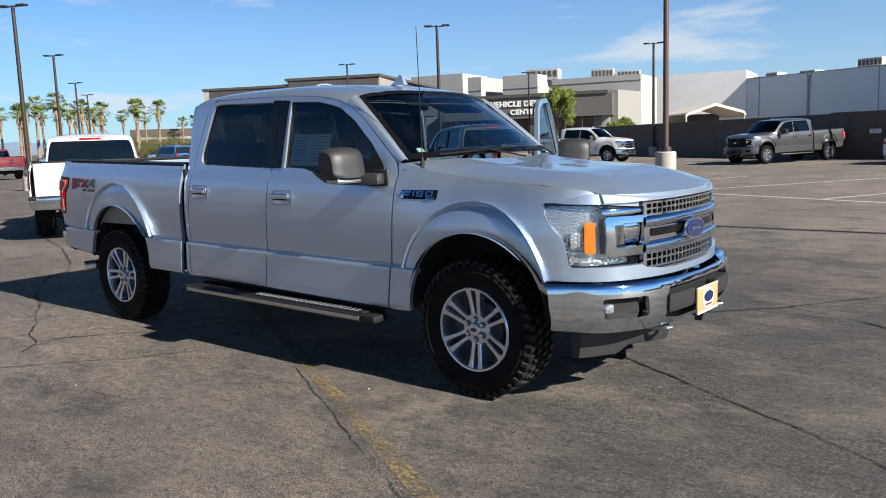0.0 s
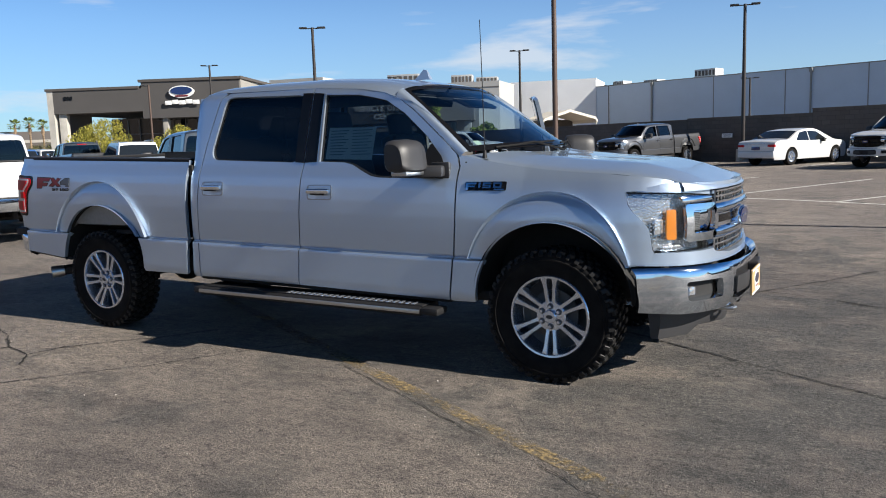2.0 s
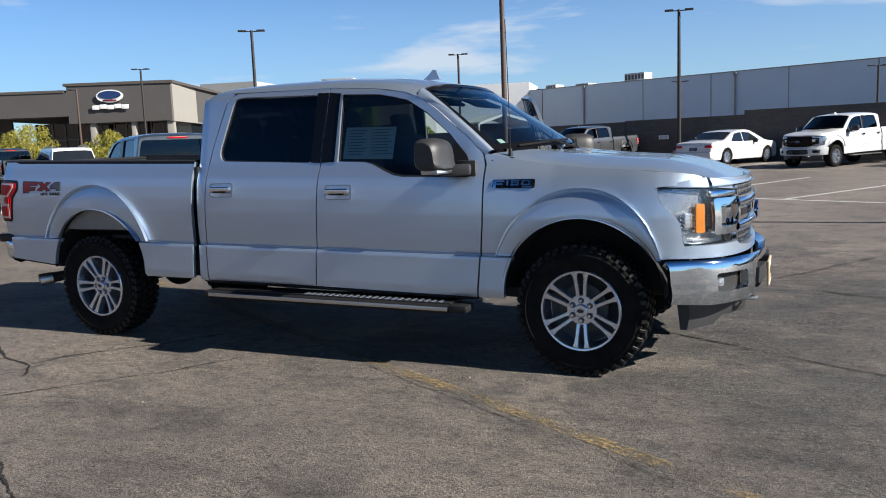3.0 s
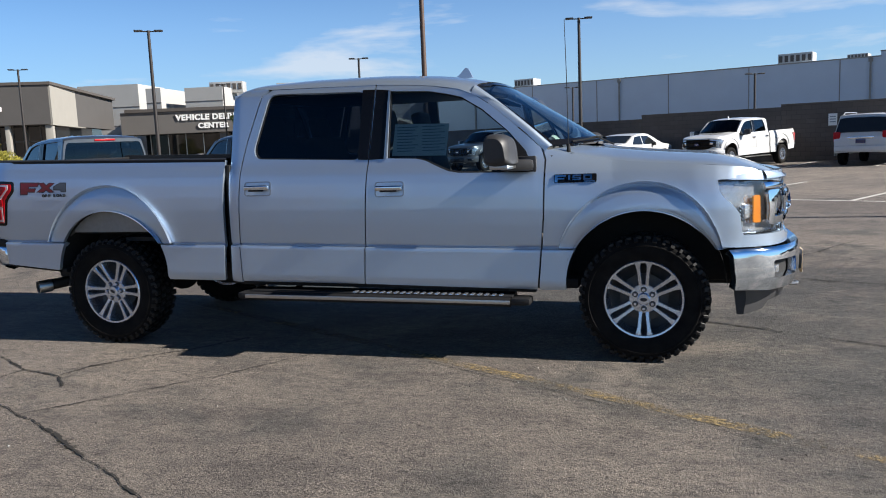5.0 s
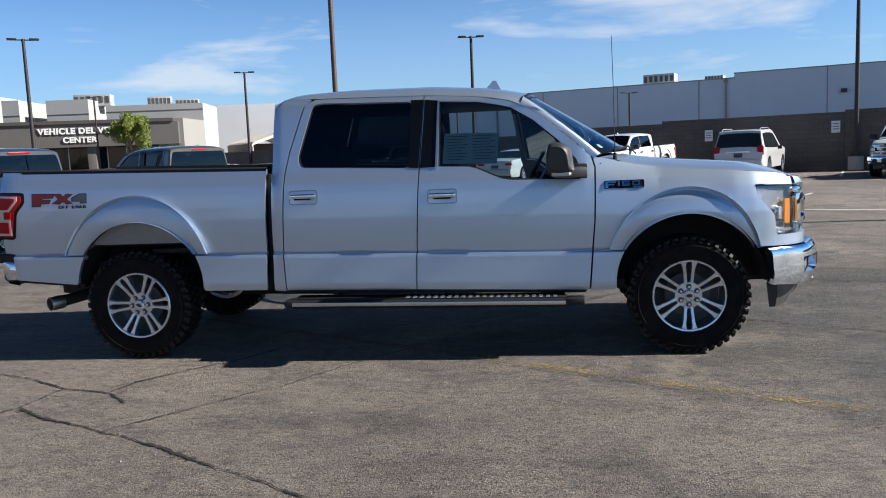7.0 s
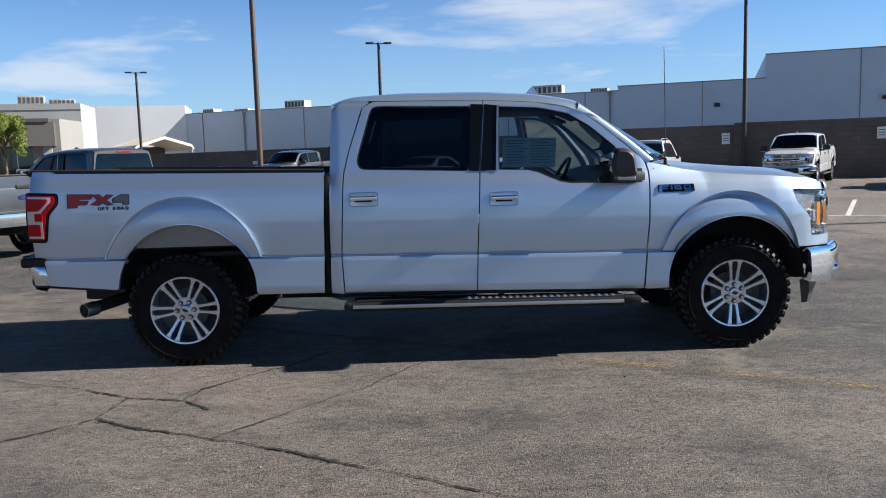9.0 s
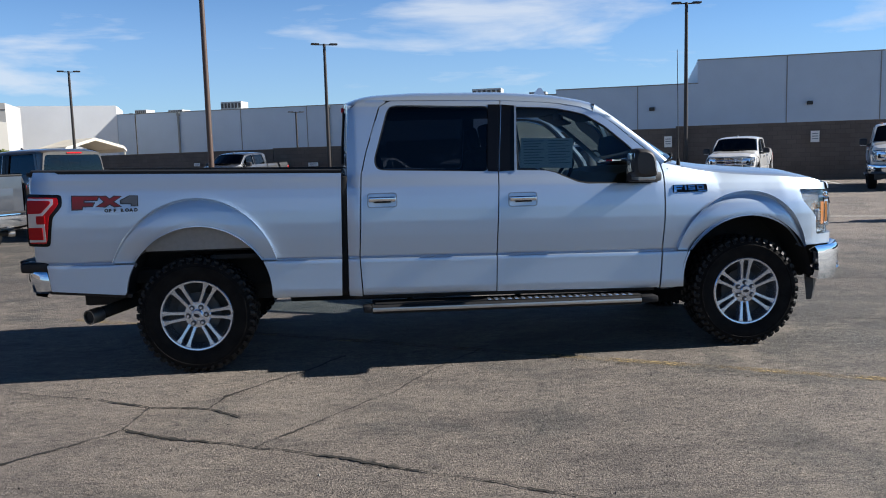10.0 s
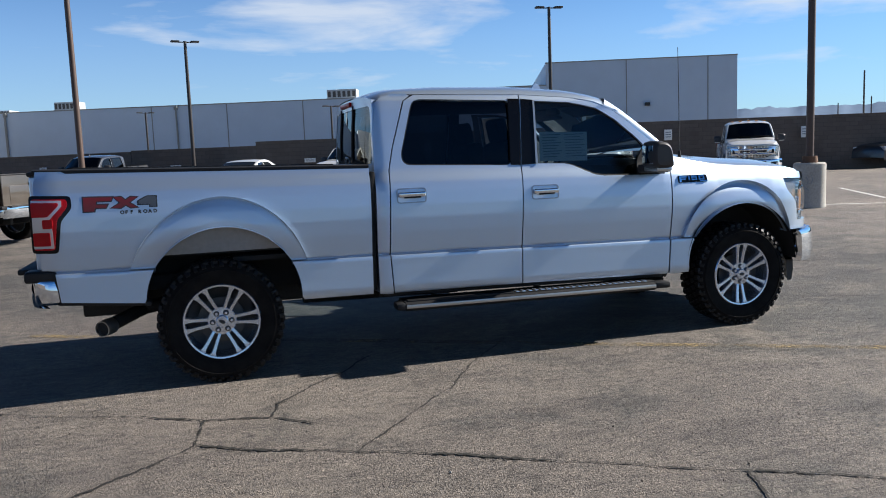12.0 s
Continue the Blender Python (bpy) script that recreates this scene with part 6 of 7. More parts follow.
CRACKS = [
    (0.030, [(4.0, 0.55), (4.32, 0.38), (4.98, 0.0), (5.38, -0.22), (5.75, -0.43), (6.1, -0.64), (7.2, -1.25)]),
    (0.022, [(3.4, 1.2), (4.27, 2.01), (4.74, 2.47), (5.01, 2.89), (5.3, 3.35), (6.4, 5.2)]),
    (0.022, [(4.74, 2.47), (5.15, 2.33), (5.54, 2.12), (6.6, 1.75), (8.2, 1.3)]),
    (0.024, [(-3.2, -0.1), (-2.2, -0.7), (-1.31, -1.06), (-0.97, -1.23), (-0.58, -1.39), (-0.14, -1.65), (0.23, -1.73), (0.45, -1.95)]),
    (0.020, [(-0.15, -1.66), (-0.17, -2.06), (-0.4, -2.29), (-0.68, -2.54), (-1.3, -2.9)]),
    (0.030, [(-0.17, -2.06), (0.08, -2.21), (0.61, -2.46), (1.01, -2.67), (1.48, -2.94), (1.83, -3.15), (2.17, -3.33), (2.68, -3.6), (3.4, -4.05)]),
    (0.020, [(2.17, -3.34), (2.07, -3.6), (2.0, -4.1)]),
    (0.016, [(0.59, -2.46), (0.82, -2.15), (1.14, -1.81), (1.36, -1.56), (1.6, -1.16), (2.1, -0.5)]),
    (0.016, [(0.23, -1.73), (0.28, -1.5), (0.55, -1.18), (0.72, -1.02), (1.0, -0.6)]),
    (0.035, [(-9.5, 2.4), (-6.04, 1.36), (-4.25, 0.65), (-3.4, 0.2), (-3.2, -0.1), (-2.55, -0.58)]),
    (0.035, [(-4.0, 8.0), (0.0, 7.78), (2.29, 7.80), (4.39, 7.98), (5.93, 7.99), (7.43, 7.98), (12.0, 7.7), (20.0, 6.4)]),
    (0.02, [(8.2, 1.3), (9.4, 3.0), (10.6, 3.6), (13.5, 3.9)]),
    (0.02, [(7.0, 6.2), (8.6, 5.2), (10.6, 4.9), (12.4, 5.3)]),
    (0.007, [(2.60, -1.06), (3.5, -1.55), (4.5, -2.09), (5.2, -2.47), (6.4, -3.1)]),
    (0.010, [(-1.6, -3.3), (-1.2, -3.1), (-0.68, -2.54)]),
    (0.012, [(-0.30, -3.10), (-0.05, -3.18), (0.05, -3.36), (0.35, -3.42), (0.7, -3.5)]),
]
for w, pts in CRACKS:
    fine = 0.016 if pts[0][1] < 5 else 0.06
    ck = ribbon("crack", pts, w * 0.58, M_CRACK, 0.006, "dark ragged crack in the asphalt", "crack", 0.0055, fine, 0.75)
    ribbon("crumbled_edge", pts, w * 1.5, M_CRACK_EDGE, 0.003, "", "", 0.0055, fine, 0.75, parent=ck)

ribbon("painted_line", [(-1.6, 1.35), (2.62, -0.97), (4.55, -2.0), (5.6, -2.56), (8.2, -3.95)], 0.10, M_YELLOW, 0.005, "faded yellow parking line, worn through", "road marking")
ribbon("painted_line", [(-3.2, 15.9), (-0.42, 14.4), (3.9, 12.75), (8.4, 10.4), (13.1, 8.25), (18.5, 5.8)], 0.11, M_WHITELINE, 0.005, "worn white parking lot line", "road marking")
for a, b in (((-1.9, 14.9), (2.0, 21.5)), ((2.1, 13.4), (5.2, 20.2)), ((4.7, 12.3), (7.4, 17.2)), ((7.3, 10.9), (9.9, 15.6)), ((10.3, 9.6), (12.9, 14.2)), ((15.3, 8.95), (17.6, 12.9)), ((-3.4, 19.0), (-2.3, 22.0))):
    ribbon("painted_line", [a, b], 0.10, M_WHITELINE, 0.005, "worn white parking stall line", "road marking")
for x in (-1.4, 1.4, 4.2, 7.0, 9.8, 12.6, 15.4, 18.2, 21.0, 24.0):
    y = 34.9 - 0.364 * x
    ribbon("painted_line", [(x, y), (x - 1.85, y - 5.1)], 0.10, M_WHITELINE, 0.005, "worn white stall line by the wall", "road marking")


# ---- walls and buildings ----
def wall_run(name, a, b, h, thick, mat, label, cap=None, kind="structure"):
    a, b = Vector((*a, 0)), Vector((*b, 0))
    d = (b - a)
    ob_m = Matrix.Translation((a + b) / 2) @ Matrix.Rotation(math.atan2(d.y, d.x), 4, "Z")
    bm = bmesh.new()
    box(bm, (0, 0, h / 2), (d.length, thick, h), 0.01)
    if cap:
        box(bm, (0, 0, h + 0.03), (d.length, thick + 0.04, 0.06), 0.01)
    ob = part(name, bm, mat, None, "", 30)
    ob.matrix_basis = ob_m
    return tagged(ob, label, "wall", "", kind)


wall_run("wall_west", (-3.58, 36.9), (-24.0, 51.0), 2.05, 0.2, M_BLOCK, "dark brown painted block wall", True)
wall_run("wall_north_a", (-3.58, 36.9), (2.40, 34.73), 2.10, 0.2, M_BLOCK, "dark brown painted block wall", True)
wall_run("wall_north_b", (2.40, 34.73), (8.45, 32.53), 2.30, 0.2, M_BLOCK, "dark brown painted block wall, a step higher", True)
wall_run("wall_north_c", (8.45, 32.53), (15.65, 29.9), 2.42, 0.2, M_BLOCK, "dark brown painted block wall", True)
wall_run("wall_north_d", (15.65, 29.9), (60.0, 13.76), 2.50, 0.2, M_BLOCK, "dark brown painted block wall", True)

# unseen plain wall added behind the camera to darken the truck's reflections
wall_run("wall_southwest", (-75.0, 4.0), (-18.0, -46.0), 9.0, 0.3, M_BLOCK, "unseen brown wall added to darken reflections")

for x, y, z, w, h in ((10.39, 31.6, 1.72, 0.34, 0.5), (15.26, 29.85, 1.86, 0.34, 0.5), (21.15, 27.68, 1.9, 0.36, 0.5), (27.09, 25.5, 1.8, 0.36, 0.52), (-1.45, 35.95, 1.25, 0.55, 0.2), (-8.16, 39.9, 1.4, 0.45, 0.18), (4.9, 33.6, 1.35, 0.55, 0.2)):
    bm = bmesh.new()
    box(bm, (0, 0, 0), (w, 0.02, h), 0.004)
    s = part("wall_sign", bm, M_WHITEPLATE, None, "", 30)
    s.matrix_basis = pose(x - 0.045, y - 0.125, z, 0, 0, -20 if x > -3 else -34.6)
    tagged(s, "small white notice plate on the block wall", "sign", "wall notices")
    bm = bmesh.new()
    for k in range(3):
        box(bm, (0, -0.012, h * (0.25 - 0.22 * k)), (w * 0.7, 0.004, h * 0.08))
    part("print_bars", bm, M_PRINT, s, "", 0)


def building_block(root, name, corners, z0, z1, mat, label=""):
    """An upright block on a ground plan."""
    bm = bmesh.new()
    prism(bm, corners, lambda u, v, d: (u, v, z0 + d), z1 - z0)
    return part(name, bm, mat, root, label, 20)


def along(a, b, t):
    return (a[0] + (b[0] - a[0]) * t, a[1] + (b[1] - a[1]) * t)


def offset_quad(a, b, depth):
    """A plan from the front line a-b, going back by depth (to the left of a->b turned away)."""
    d = Vector((b[0] - a[0], b[1] - a[1])).normalized()
    n = Vector((-d.y, d.x)) * depth
    return [a, b, (b[0] + n.x, b[1] + n.y), (a[0] + n.x, a[1] + n.y)]


# the long warehouse behind the wall
warehouse = thing("warehouse", "long pale grey tilt-up concrete warehouse, taller at one end", "building")
WA, WB1, WC, WD = (-32.2, 107.42), (23.8, 87.04), (38.7, 81.6), (59.3, 74.1)
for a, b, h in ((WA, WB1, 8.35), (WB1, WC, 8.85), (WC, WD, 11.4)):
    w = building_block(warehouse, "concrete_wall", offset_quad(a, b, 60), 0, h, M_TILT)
    d = Vector((b[0] - a[0], b[1] - a[1]))
    ang = math.degrees(math.atan2(d.y, d.x))
    n = Vector((d.y, -d.x)).normalized()
    for i in range(1, int(d.length / 9.3) + 1):
        p = along(a, b, i * 9.3 / d.length)
        bm = bmesh.new()
        box(bm, (0, 0, h / 2), (0.10, 0.06, h))
        j = part("panel_joint", bm, M_JOINT, w, "", 0)
        j.matrix_basis = pose(p[0] + n.x * 0.02, p[1] + n.y * 0.02, 0, 0, 0, ang)
    m = along(a, b, 0.5)
    bm = bmesh.new()
    box(bm, (0, 0, 0), (d.length + 0.1, 0.35, 0.12), 0.02)
    c = part("coping", bm, M_TILT_DIM, w, "", 30)
    c.matrix_basis = pose(m[0] - n.x * 0.1, m[1] - n.y * 0.1, h + 0.02, 0, 0, ang)
for t, hh in ((0.16, 8.35), (0.52, 8.35), (0.985, 8.35)):
    p = along(WA, WB1, t)
    bm = bmesh.new()
    box(bm, (0, 0, hh / 2), (0.18, 0.14, hh), 0.02)
    box(bm, (0, 0, hh - 0.3), (0.4, 0.3, 0.4), 0.03)
    q = part("downpipe", bm, M_TILT_DIM, warehouse, "pale downpipe", 30)
    q.matrix_basis = pose(p[0] - 0.06, p[1] - 0.16, 0, 0, 0, -20)
for x, y, z in ((34.0, 83.2, 6.2), (49.6, 77.5, 6.2)):
    bm = bmesh.new()
    box(bm, (0, 0, 0), (0.6, 0.35, 0.4), 0.06)
    q = part("wall_lamp", bm, M_LAMPBLACK, warehouse, "dark wall lamp", 30)
    q.matrix_basis = pose(x - 0.1, y - 0.2, z, 0, 0, -20)

# the sunlit return wall and the delivery building
delivery = thing("delivery_building", "taupe and white delivery building with a lettered fascia", "building")
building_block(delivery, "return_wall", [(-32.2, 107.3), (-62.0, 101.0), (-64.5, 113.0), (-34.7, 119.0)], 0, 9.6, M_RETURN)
building_block(delivery, "white_wall", [(-38.75, 82.9), (-39.45, 90.4), (-42.5, 90.0), (-41.6, 82.3)], 0, 6.75, M_TILT_DIM)
STEPS = [((-77.0, 89.0), (-68.4, 90.9), 11.3), ((-63.6, 86.0), (-61.6, 86.4), 10.1), ((-58.9, 87.8), (-53.9, 88.9), 10.0), ((-51.0, 87.9), (-39.5, 90.4), 8.95)]
for a, b, top in STEPS:
    w = building_block(delivery, "stepped_wall", offset_quad(a, b, 9), 0, top, M_STEP)
    d = Vector((b[0] - a[0], b[1] - a[1]))
    m = along(a, b, 0.5)
    for z in (8.2, 5.6):
        bm = bmesh.new()
        box(bm, (0, 0, 0), (d.length, 0.08, 0.10))
        j = part("reveal_line", bm, M_FASCIA, w, "", 0)
        j.matrix_basis = pose(m[0], m[1], z, 0, 0, math.degrees(math.atan2(d.y, d.x)))
FA, FB = (-58.5, 74.0), (-38.6, 81.2)
building_block(delivery, "fascia", offset_quad(FA, FB, 9), 3.8, 6.35, M_FASCIA)
building_block(delivery, "fascia_cap", offset_quad((-57.9, 74.0), (-39.0, 80.86), 9), 6.35, 6.72, M_FASCIA_DARK)
fdv = Vector((FB[0] - FA[0], FB[1] - FA[1])).normalized()
fnv = Vector((fdv.y, -fdv.x))
fang = math.degrees(math.atan2(fdv.y, fdv.x))
building_block(delivery, "entrance_wall", offset_quad((-57.0 - fnv.x * 4, 74.5 - fnv.y * 4), (-41.0 - fnv.x * 4, 80.3 - fnv.y * 4), 6), 0, 4.05, M_SHOWGLASS, "dark glazed entrance")
for t in (0.04, 0.55, 0.96):
    p = along(FA, FB, t)
    bm = bmesh.new()
    box(bm, (0, 0, 2.0), (0.9, 0.7, 4.0), 0.03)
    c = part("column", bm, M_TILT_DIM if t > 0.9 else M_FASCIA, delivery, "", 30)
    c.matrix_basis = pose(p[0] - fnv.x * 0.8, p[1] - fnv.y * 0.8, 0, 0, 0, fang)
for i in range(9):
    p = along(FA, FB, 0.1 + 0.1 * i)
    bm = bmesh.new()
    box(bm, (0, 0, 2.0), (0.10, 0.12, 4.0))
    c = part("mullion", bm, M_STEEL, delivery, "", 0)
    c.matrix_basis = pose(p[0] - fnv.x * 3.95, p[1] - fnv.y * 3.95, 0, 0, 0, fang)
for words, long, z0, z1 in (("VEHICLE DELIVERY", 8.7, 5.24, 5.94), ("CENTER", 3.6, 4.27, 4.92)):
    bm = text_mesh(words, 1.0, 1.0, 0.05, 0.045)
    xs, ys = [v.co.x for v in bm.verts], [v.co.y for v in bm.verts]
    for v in bm.verts:
        v.co.x = ((v.co.x - min(xs)) / (max(xs) - min(xs)) - 0.5) * long
        v.co.y = (v.co.y - min(ys)) / (max(ys) - min(ys)) * (z1 - z0)
    s = part("sign_letters", bm, M_SIGN, delivery, "white raised sign letters", 0)
    s.matrix_basis = pose(-48.47 + fnv.x * 0.08, 77.63 + fnv.y * 0.08, z0, 90, 0, fang)

# the showroom
showroom = thing("showroom", "taupe showroom with tall glazing, an oval sign and columns", "building")
SA, SB, SC = (-70.5, 47.7), (-61.7, 52.1), (-52.6, 56.6)
building_block(showroom, "upper_wall", offset_quad(SB, SC, 26), 4.7, 8.35, M_SHOW)
building_block(showroom, "upper_wall", offset_quad(SA, SB, 26), 5.45, 7.75, M_SHOW)
building_block(showroom, "portal_wall", offset_quad((-70.62, 47.64), (-70.05, 47.92), 3.0), 0, 7.9, M_CONCRETE, "pale grey portal wall")
building_block(showroom, "roof_cap", offset_quad((-61.9, 51.9), (-52.3, 56.6), 26.2), 8.35, 8.62, M_FASCIA_DARK)
building_block(showroom, "roof_cap", offset_quad((-70.7, 47.5), (-61.9, 51.9), 26.2), 7.75, 8.0, M_FASCIA_DARK)
building_block(showroom, "end_wall", [(-52.5, 56.75), (-58.2, 67.8), (-58.6, 67.6), (-52.95, 56.6)], 4.6, 8.6, M_BEIGE)
sdv = Vector((SC[0] - SA[0], SC[1] - SA[1])).normalized()
snv = Vector((sdv.y, -sdv.x))
sang = math.degrees(math.atan2(sdv.y, sdv.x))
# dark block added where the space under the portico lies in shade
building_block(showroom, "inner_wall", offset_quad((-70.9 - snv.x * 4.0, 47.5 - snv.y * 4.0), (-68.5 - snv.x * 4.0, 48.7 - snv.y * 4.0), 0.4), 0, 5.5, M_FASCIA_DARK, "dark wall standing in for the shade under the portico")
building_block(showroom, "glazing", offset_quad((-66.0 - snv.x * 3.0, 50.0 - snv.y * 3.0), (-53.0 - snv.x * 3.0, 56.4 - snv.y * 3.0), 18), 0, 4.85, M_SHOWGLASS, "tall dark glazing")
for t in span(0.28, 0.97, 12):
    p = along(SA, SC, t)
    bm = bmesh.new()
    box(bm, (0, 0, 2.4), (0.10, 0.12, 4.8))
    c = part("mullion", bm, M_FASCIA, showroom, "", 0)
    c.matrix_basis = pose(p[0] - snv.x * 2.95, p[1] - snv.y * 2.95, 0, 0, 0, sang)
for z in (1.6, 3.2):
    p = along(SA, SC, 0.62)
    bm = bmesh.new()
    box(bm, (0, 0, 0), (14.0, 0.10, 0.10))
    c = part("transom", bm, M_FASCIA, showroom, "", 0)
    c.matrix_basis = pose(p[0] - snv.x * 2.94, p[1] - snv.y * 2.94, z, 0, 0, sang)
for t, w, mat in ((0.060, 0.8, M_CONCRETE), (0.60, 0.55, M_BEIGE), (0.985, 0.7, M_BEIGE), (0.80, 0.4, M_BEIGE)):
    p = along(SA, SC, t)
    bm = bmesh.new()
    box(bm, (0, 0, 2.75 if t < 0.5 else 2.45), (w, 0.6, 5.5 if t < 0.5 else 4.9), 0.04)
    c = part("column", bm, mat, showroom, "pale column", 30)
    c.matrix_basis = pose(p[0] - snv.x * 0.6, p[1] - snv.y * 0.6, 0, 0, 0, sang)
p = along(SA, SC, 0.705)
sg_m = pose(p[0] + snv.x * 0.12, p[1] + snv.y * 0.12, 7.0, 90, 0, sang)
bm = bmesh.new()
prism(bm, oval(0, 0.25, 1.32, 0.62), lambda u, v, d: (u, v, d), 0.12)
s = part("sign_rim", bm, M_WHITEPLATE, showroom, "white-rimmed blue oval sign", 0)
s.matrix_basis = sg_m
bm = bmesh.new()
prism(bm, oval(0, 0.36, 1.12, 0.40), lambda u, v, d: (u, v, 0.125 + d), 0.05)
part("sign_oval", bm, M_BADGE_BLUE, s, "", 0)
bm = bmesh.new()
box(bm, (0, -0.17, 0.15), (1.3, 0.13, 0.05))
part("sign_red_bar", bm, M_BADGE_RED, s, "", 0)
bm = bmesh.new()
for k in range(5):
    box(bm, (-1.44 + 0.72 * k, -0.82 + 0.07 * (k % 2), 0.10), (0.68, 0.42, 0.08), 0.03)
part("sign_lower_bars", bm, M_WHITEPLATE, s, "", 30)
p = along(SA, SC, 0.09)
bm = bmesh.new()
for k in range(3):
    box(bm, (0.32 * k, 0, 0), (0.22, 0.34, 0.06))
s = part("number_bars", bm, M_GLOSSBLACK, showroom, "", 0)
s.matrix_basis = pose(p[0] + snv.x * 0.05, p[1] + snv.y * 0.05, 7.0, 90, 0, sang)


def roof_unit(x, y, z, w, h, ang, louvres=6):
    """A rooftop air-conditioning unit with louvred front."""
    u = thing("roof_unit", "grey louvred rooftop air-conditioning unit", "air conditioner", pose(x, y, z, 0, 0, ang), "rooftop units")
    bm = bmesh.new()
    box(bm, (0, 0, h / 2), (w, 2.0, h), 0.05)
    part("casing", bm, M_HVAC, u, "", 30)
    bm = bmesh.new()
    for k in range(louvres):
        box(bm, (-w / 2 + (k + 0.5) * w / louvres, -1.02, h * 0.55), (w / louvres * 0.6, 0.06, h * 0.55))
    part("louvre", bm, M_FASCIA_DARK, u, "", 0)
    return u


for x, y, z, w, h, ang in ((-55.7, 93.4, 9.4, 4.6, 1.5, 15), (-48.5, 97.3, 9.2, 3.0, 1.35, 20), (-45.4, 99.0, 9.2, 3.0, 0.95, 20), (-15.9, 104.1, 8.35, 3.0, 1.15, -20), (16.6, 92.6, 8.35, 3.6, 1.25, -20), (22.4, 90.2, 8.35, 2.0, 0.55, -20),
                        (-29.0, 109.5, 8.35, 1.8, 0.7, -20), (-24.0, 108.0, 8.35, 2.2, 0.5, -20)):
    roof_unit(x, y, z, w, h, ang)


# ---- light poles ----
def light_pole(x, y, h, r0=0.10, r1=0.07, heads=2, base=0.75, base_r=0.30, mat=None, ang=0.0, collar=False):
    pole = thing("street_lamp", "tall dark brown parking lot light pole on a concrete base", "light pole", pose(x, y, 0, 0, 0, ang), "parking lot lights")
    bm = bmesh.new()
    cyl(bm, (0, 0, base), (0, 0, h), r0, r1, 14)
    part("post", bm, mat or M_POLE, pole, "", 40)
    if base:
        bm = bmesh.new()
        revolve(bm, [(0, 0), (base_r, 0), (base_r, base - 0.03), (base_r - 0.03, base), (0, base)], (0, 0, 0), "z", 28)
        part("footing", bm, M_CONCRETE, pole, "weathered concrete footing", 35)
    bm = bmesh.new()
    cyl(bm, (0, 0, base), (0, 0, base + 0.14), r0 * 2.1, r0 * 1.9, 12)
    part("collar", bm, M_RUST if collar else M_POLE_DARK, pole, "", 35)
    for k in range(heads):
        s = 1 if k == 0 else -1
        bm = bmesh.new()
        box(bm, (s * 0.20, 0, h - 0.05), (0.30, 0.05, 0.05), 0.01)
        box(bm, (s * 0.46, 0, h - 0.02), (0.40, 0.30, 0.08), 0.03)
        part("lamp_head", bm, M_LAMPBLACK, pole, "", 30)
    return pole


light_pole(-3.34, 17.91, 8.9, 0.085, 0.066, 2, 0.95, 0.30, None, 20)
light_pole(-0.62, 34.9, 7.25, 0.10, 0.07, 2, 0.6, 0.3, M_POLE_DARK, 10)
light_pole(15.92, 29.4, 8.08, 0.10, 0.07, 2, 0.6, 0.3, M_POLE_DARK, -5)
light_pole(-16.8, 45.75, 7.35, 0.10, 0.07, 2, 0.6, 0.3, M_POLE_DARK, 15)
light_pole(-20.3, 27.9, 7.35, 0.10, 0.07, 2, 0.6, 0.3, M_POLE_DARK, 30)
light_pole(-41.3, 41.5, 7.88, 0.10, 0.07, 2, 0.6, 0.3, M_POLE_DARK, 30)
light_pole(-44.5, 38.2, 6.4, 0.09, 0.07, 1, 0.6, 0.3, M_POLE, 200)
FOOTED = light_pole(12.25, 7.95, 8.9, 0.080, 0.066, 2, 0.95, 0.325, None, 0, True)
for x, y in ((-28.3, 10.4), (-44.3, 19.3), (-63.3, 29.8), (-77.1, 37.7)):
    light_pole(x, y, 7.6, 0.10, 0.07, 2, 0.6, 0.3, M_POLE_DARK, 25)
light_pole(83.2, 80.2, 10.1, 0.13, 0.10, 0, 0.0, 0.2, M_POLE_DARK)
light_pole(121.5, 126.5, 8.4, 0.13, 0.10, 0, 0.0, 0.2, M_POLE_DARK)
light_pole(111.8, 108.2, 8.5, 0.13, 0.10, 0, 0.0, 0.2, M_POLE_DARK)
for x, y, h, d in ((-4.35, 61.3, 5.5, 20), (9.0, 53.05, 5.2, 20), (-35.7, 59.4, 7.55, 20), (-26.6, 95.7, 7.75, 20)):
    light_pole(x, y, h, 0.08, 0.07, 2, 0.0, 0.2, M_POLE_DARK, d)


# ---- canopy shelter ----
canopy = thing("carport", "beige metal carport canopy with its shaded side painted dark", "carport", pose(-32.3, 92.6, 0, 0, 0, 43) @ Matrix.Diagonal((1.34, 1.6, 1.36, 1)))
bm = bmesh.new()
arch_pts = [(-2.7, 2.55), (-2.5, 2.75), (0, 3.5), (2.5, 2.8), (2.75, 2.5)]
rows = [[bm.verts.new((x, y, z)) for y in (-2.5, 2.5)] for x, z in arch_pts] + [[bm.verts.new((x, y, z - 0.24)) for y in (-2.5, 2.5)] for x, z in arch_pts[::-1]]
for a, b in zip(rows, rows[1:] + rows[:1]):
    bm.faces.new((a[0], a[1], b[1], b[0]))
bm.faces.new([r[0] for r in rows])
bm.faces.new([r[1] for r in rows])
part("canopy_roof", bm, M_CANOPY, canopy, "", 20)
# dark panel added for the shade inside the carport
bm = bmesh.new()
box(bm, (0.3, 2.3, 1.35), (4.6, 0.1, 2.7), 0.01)
part("back_panel", bm, M_FASCIA_DARK, canopy, "dark panel standing in for the shaded inside", 20)
# side closed in a dark colour that stands for its shade
bm = bmesh.new()
box(bm, (-2.74, 0, 1.45), (0.06, 4.96, 2.3), 0.01)
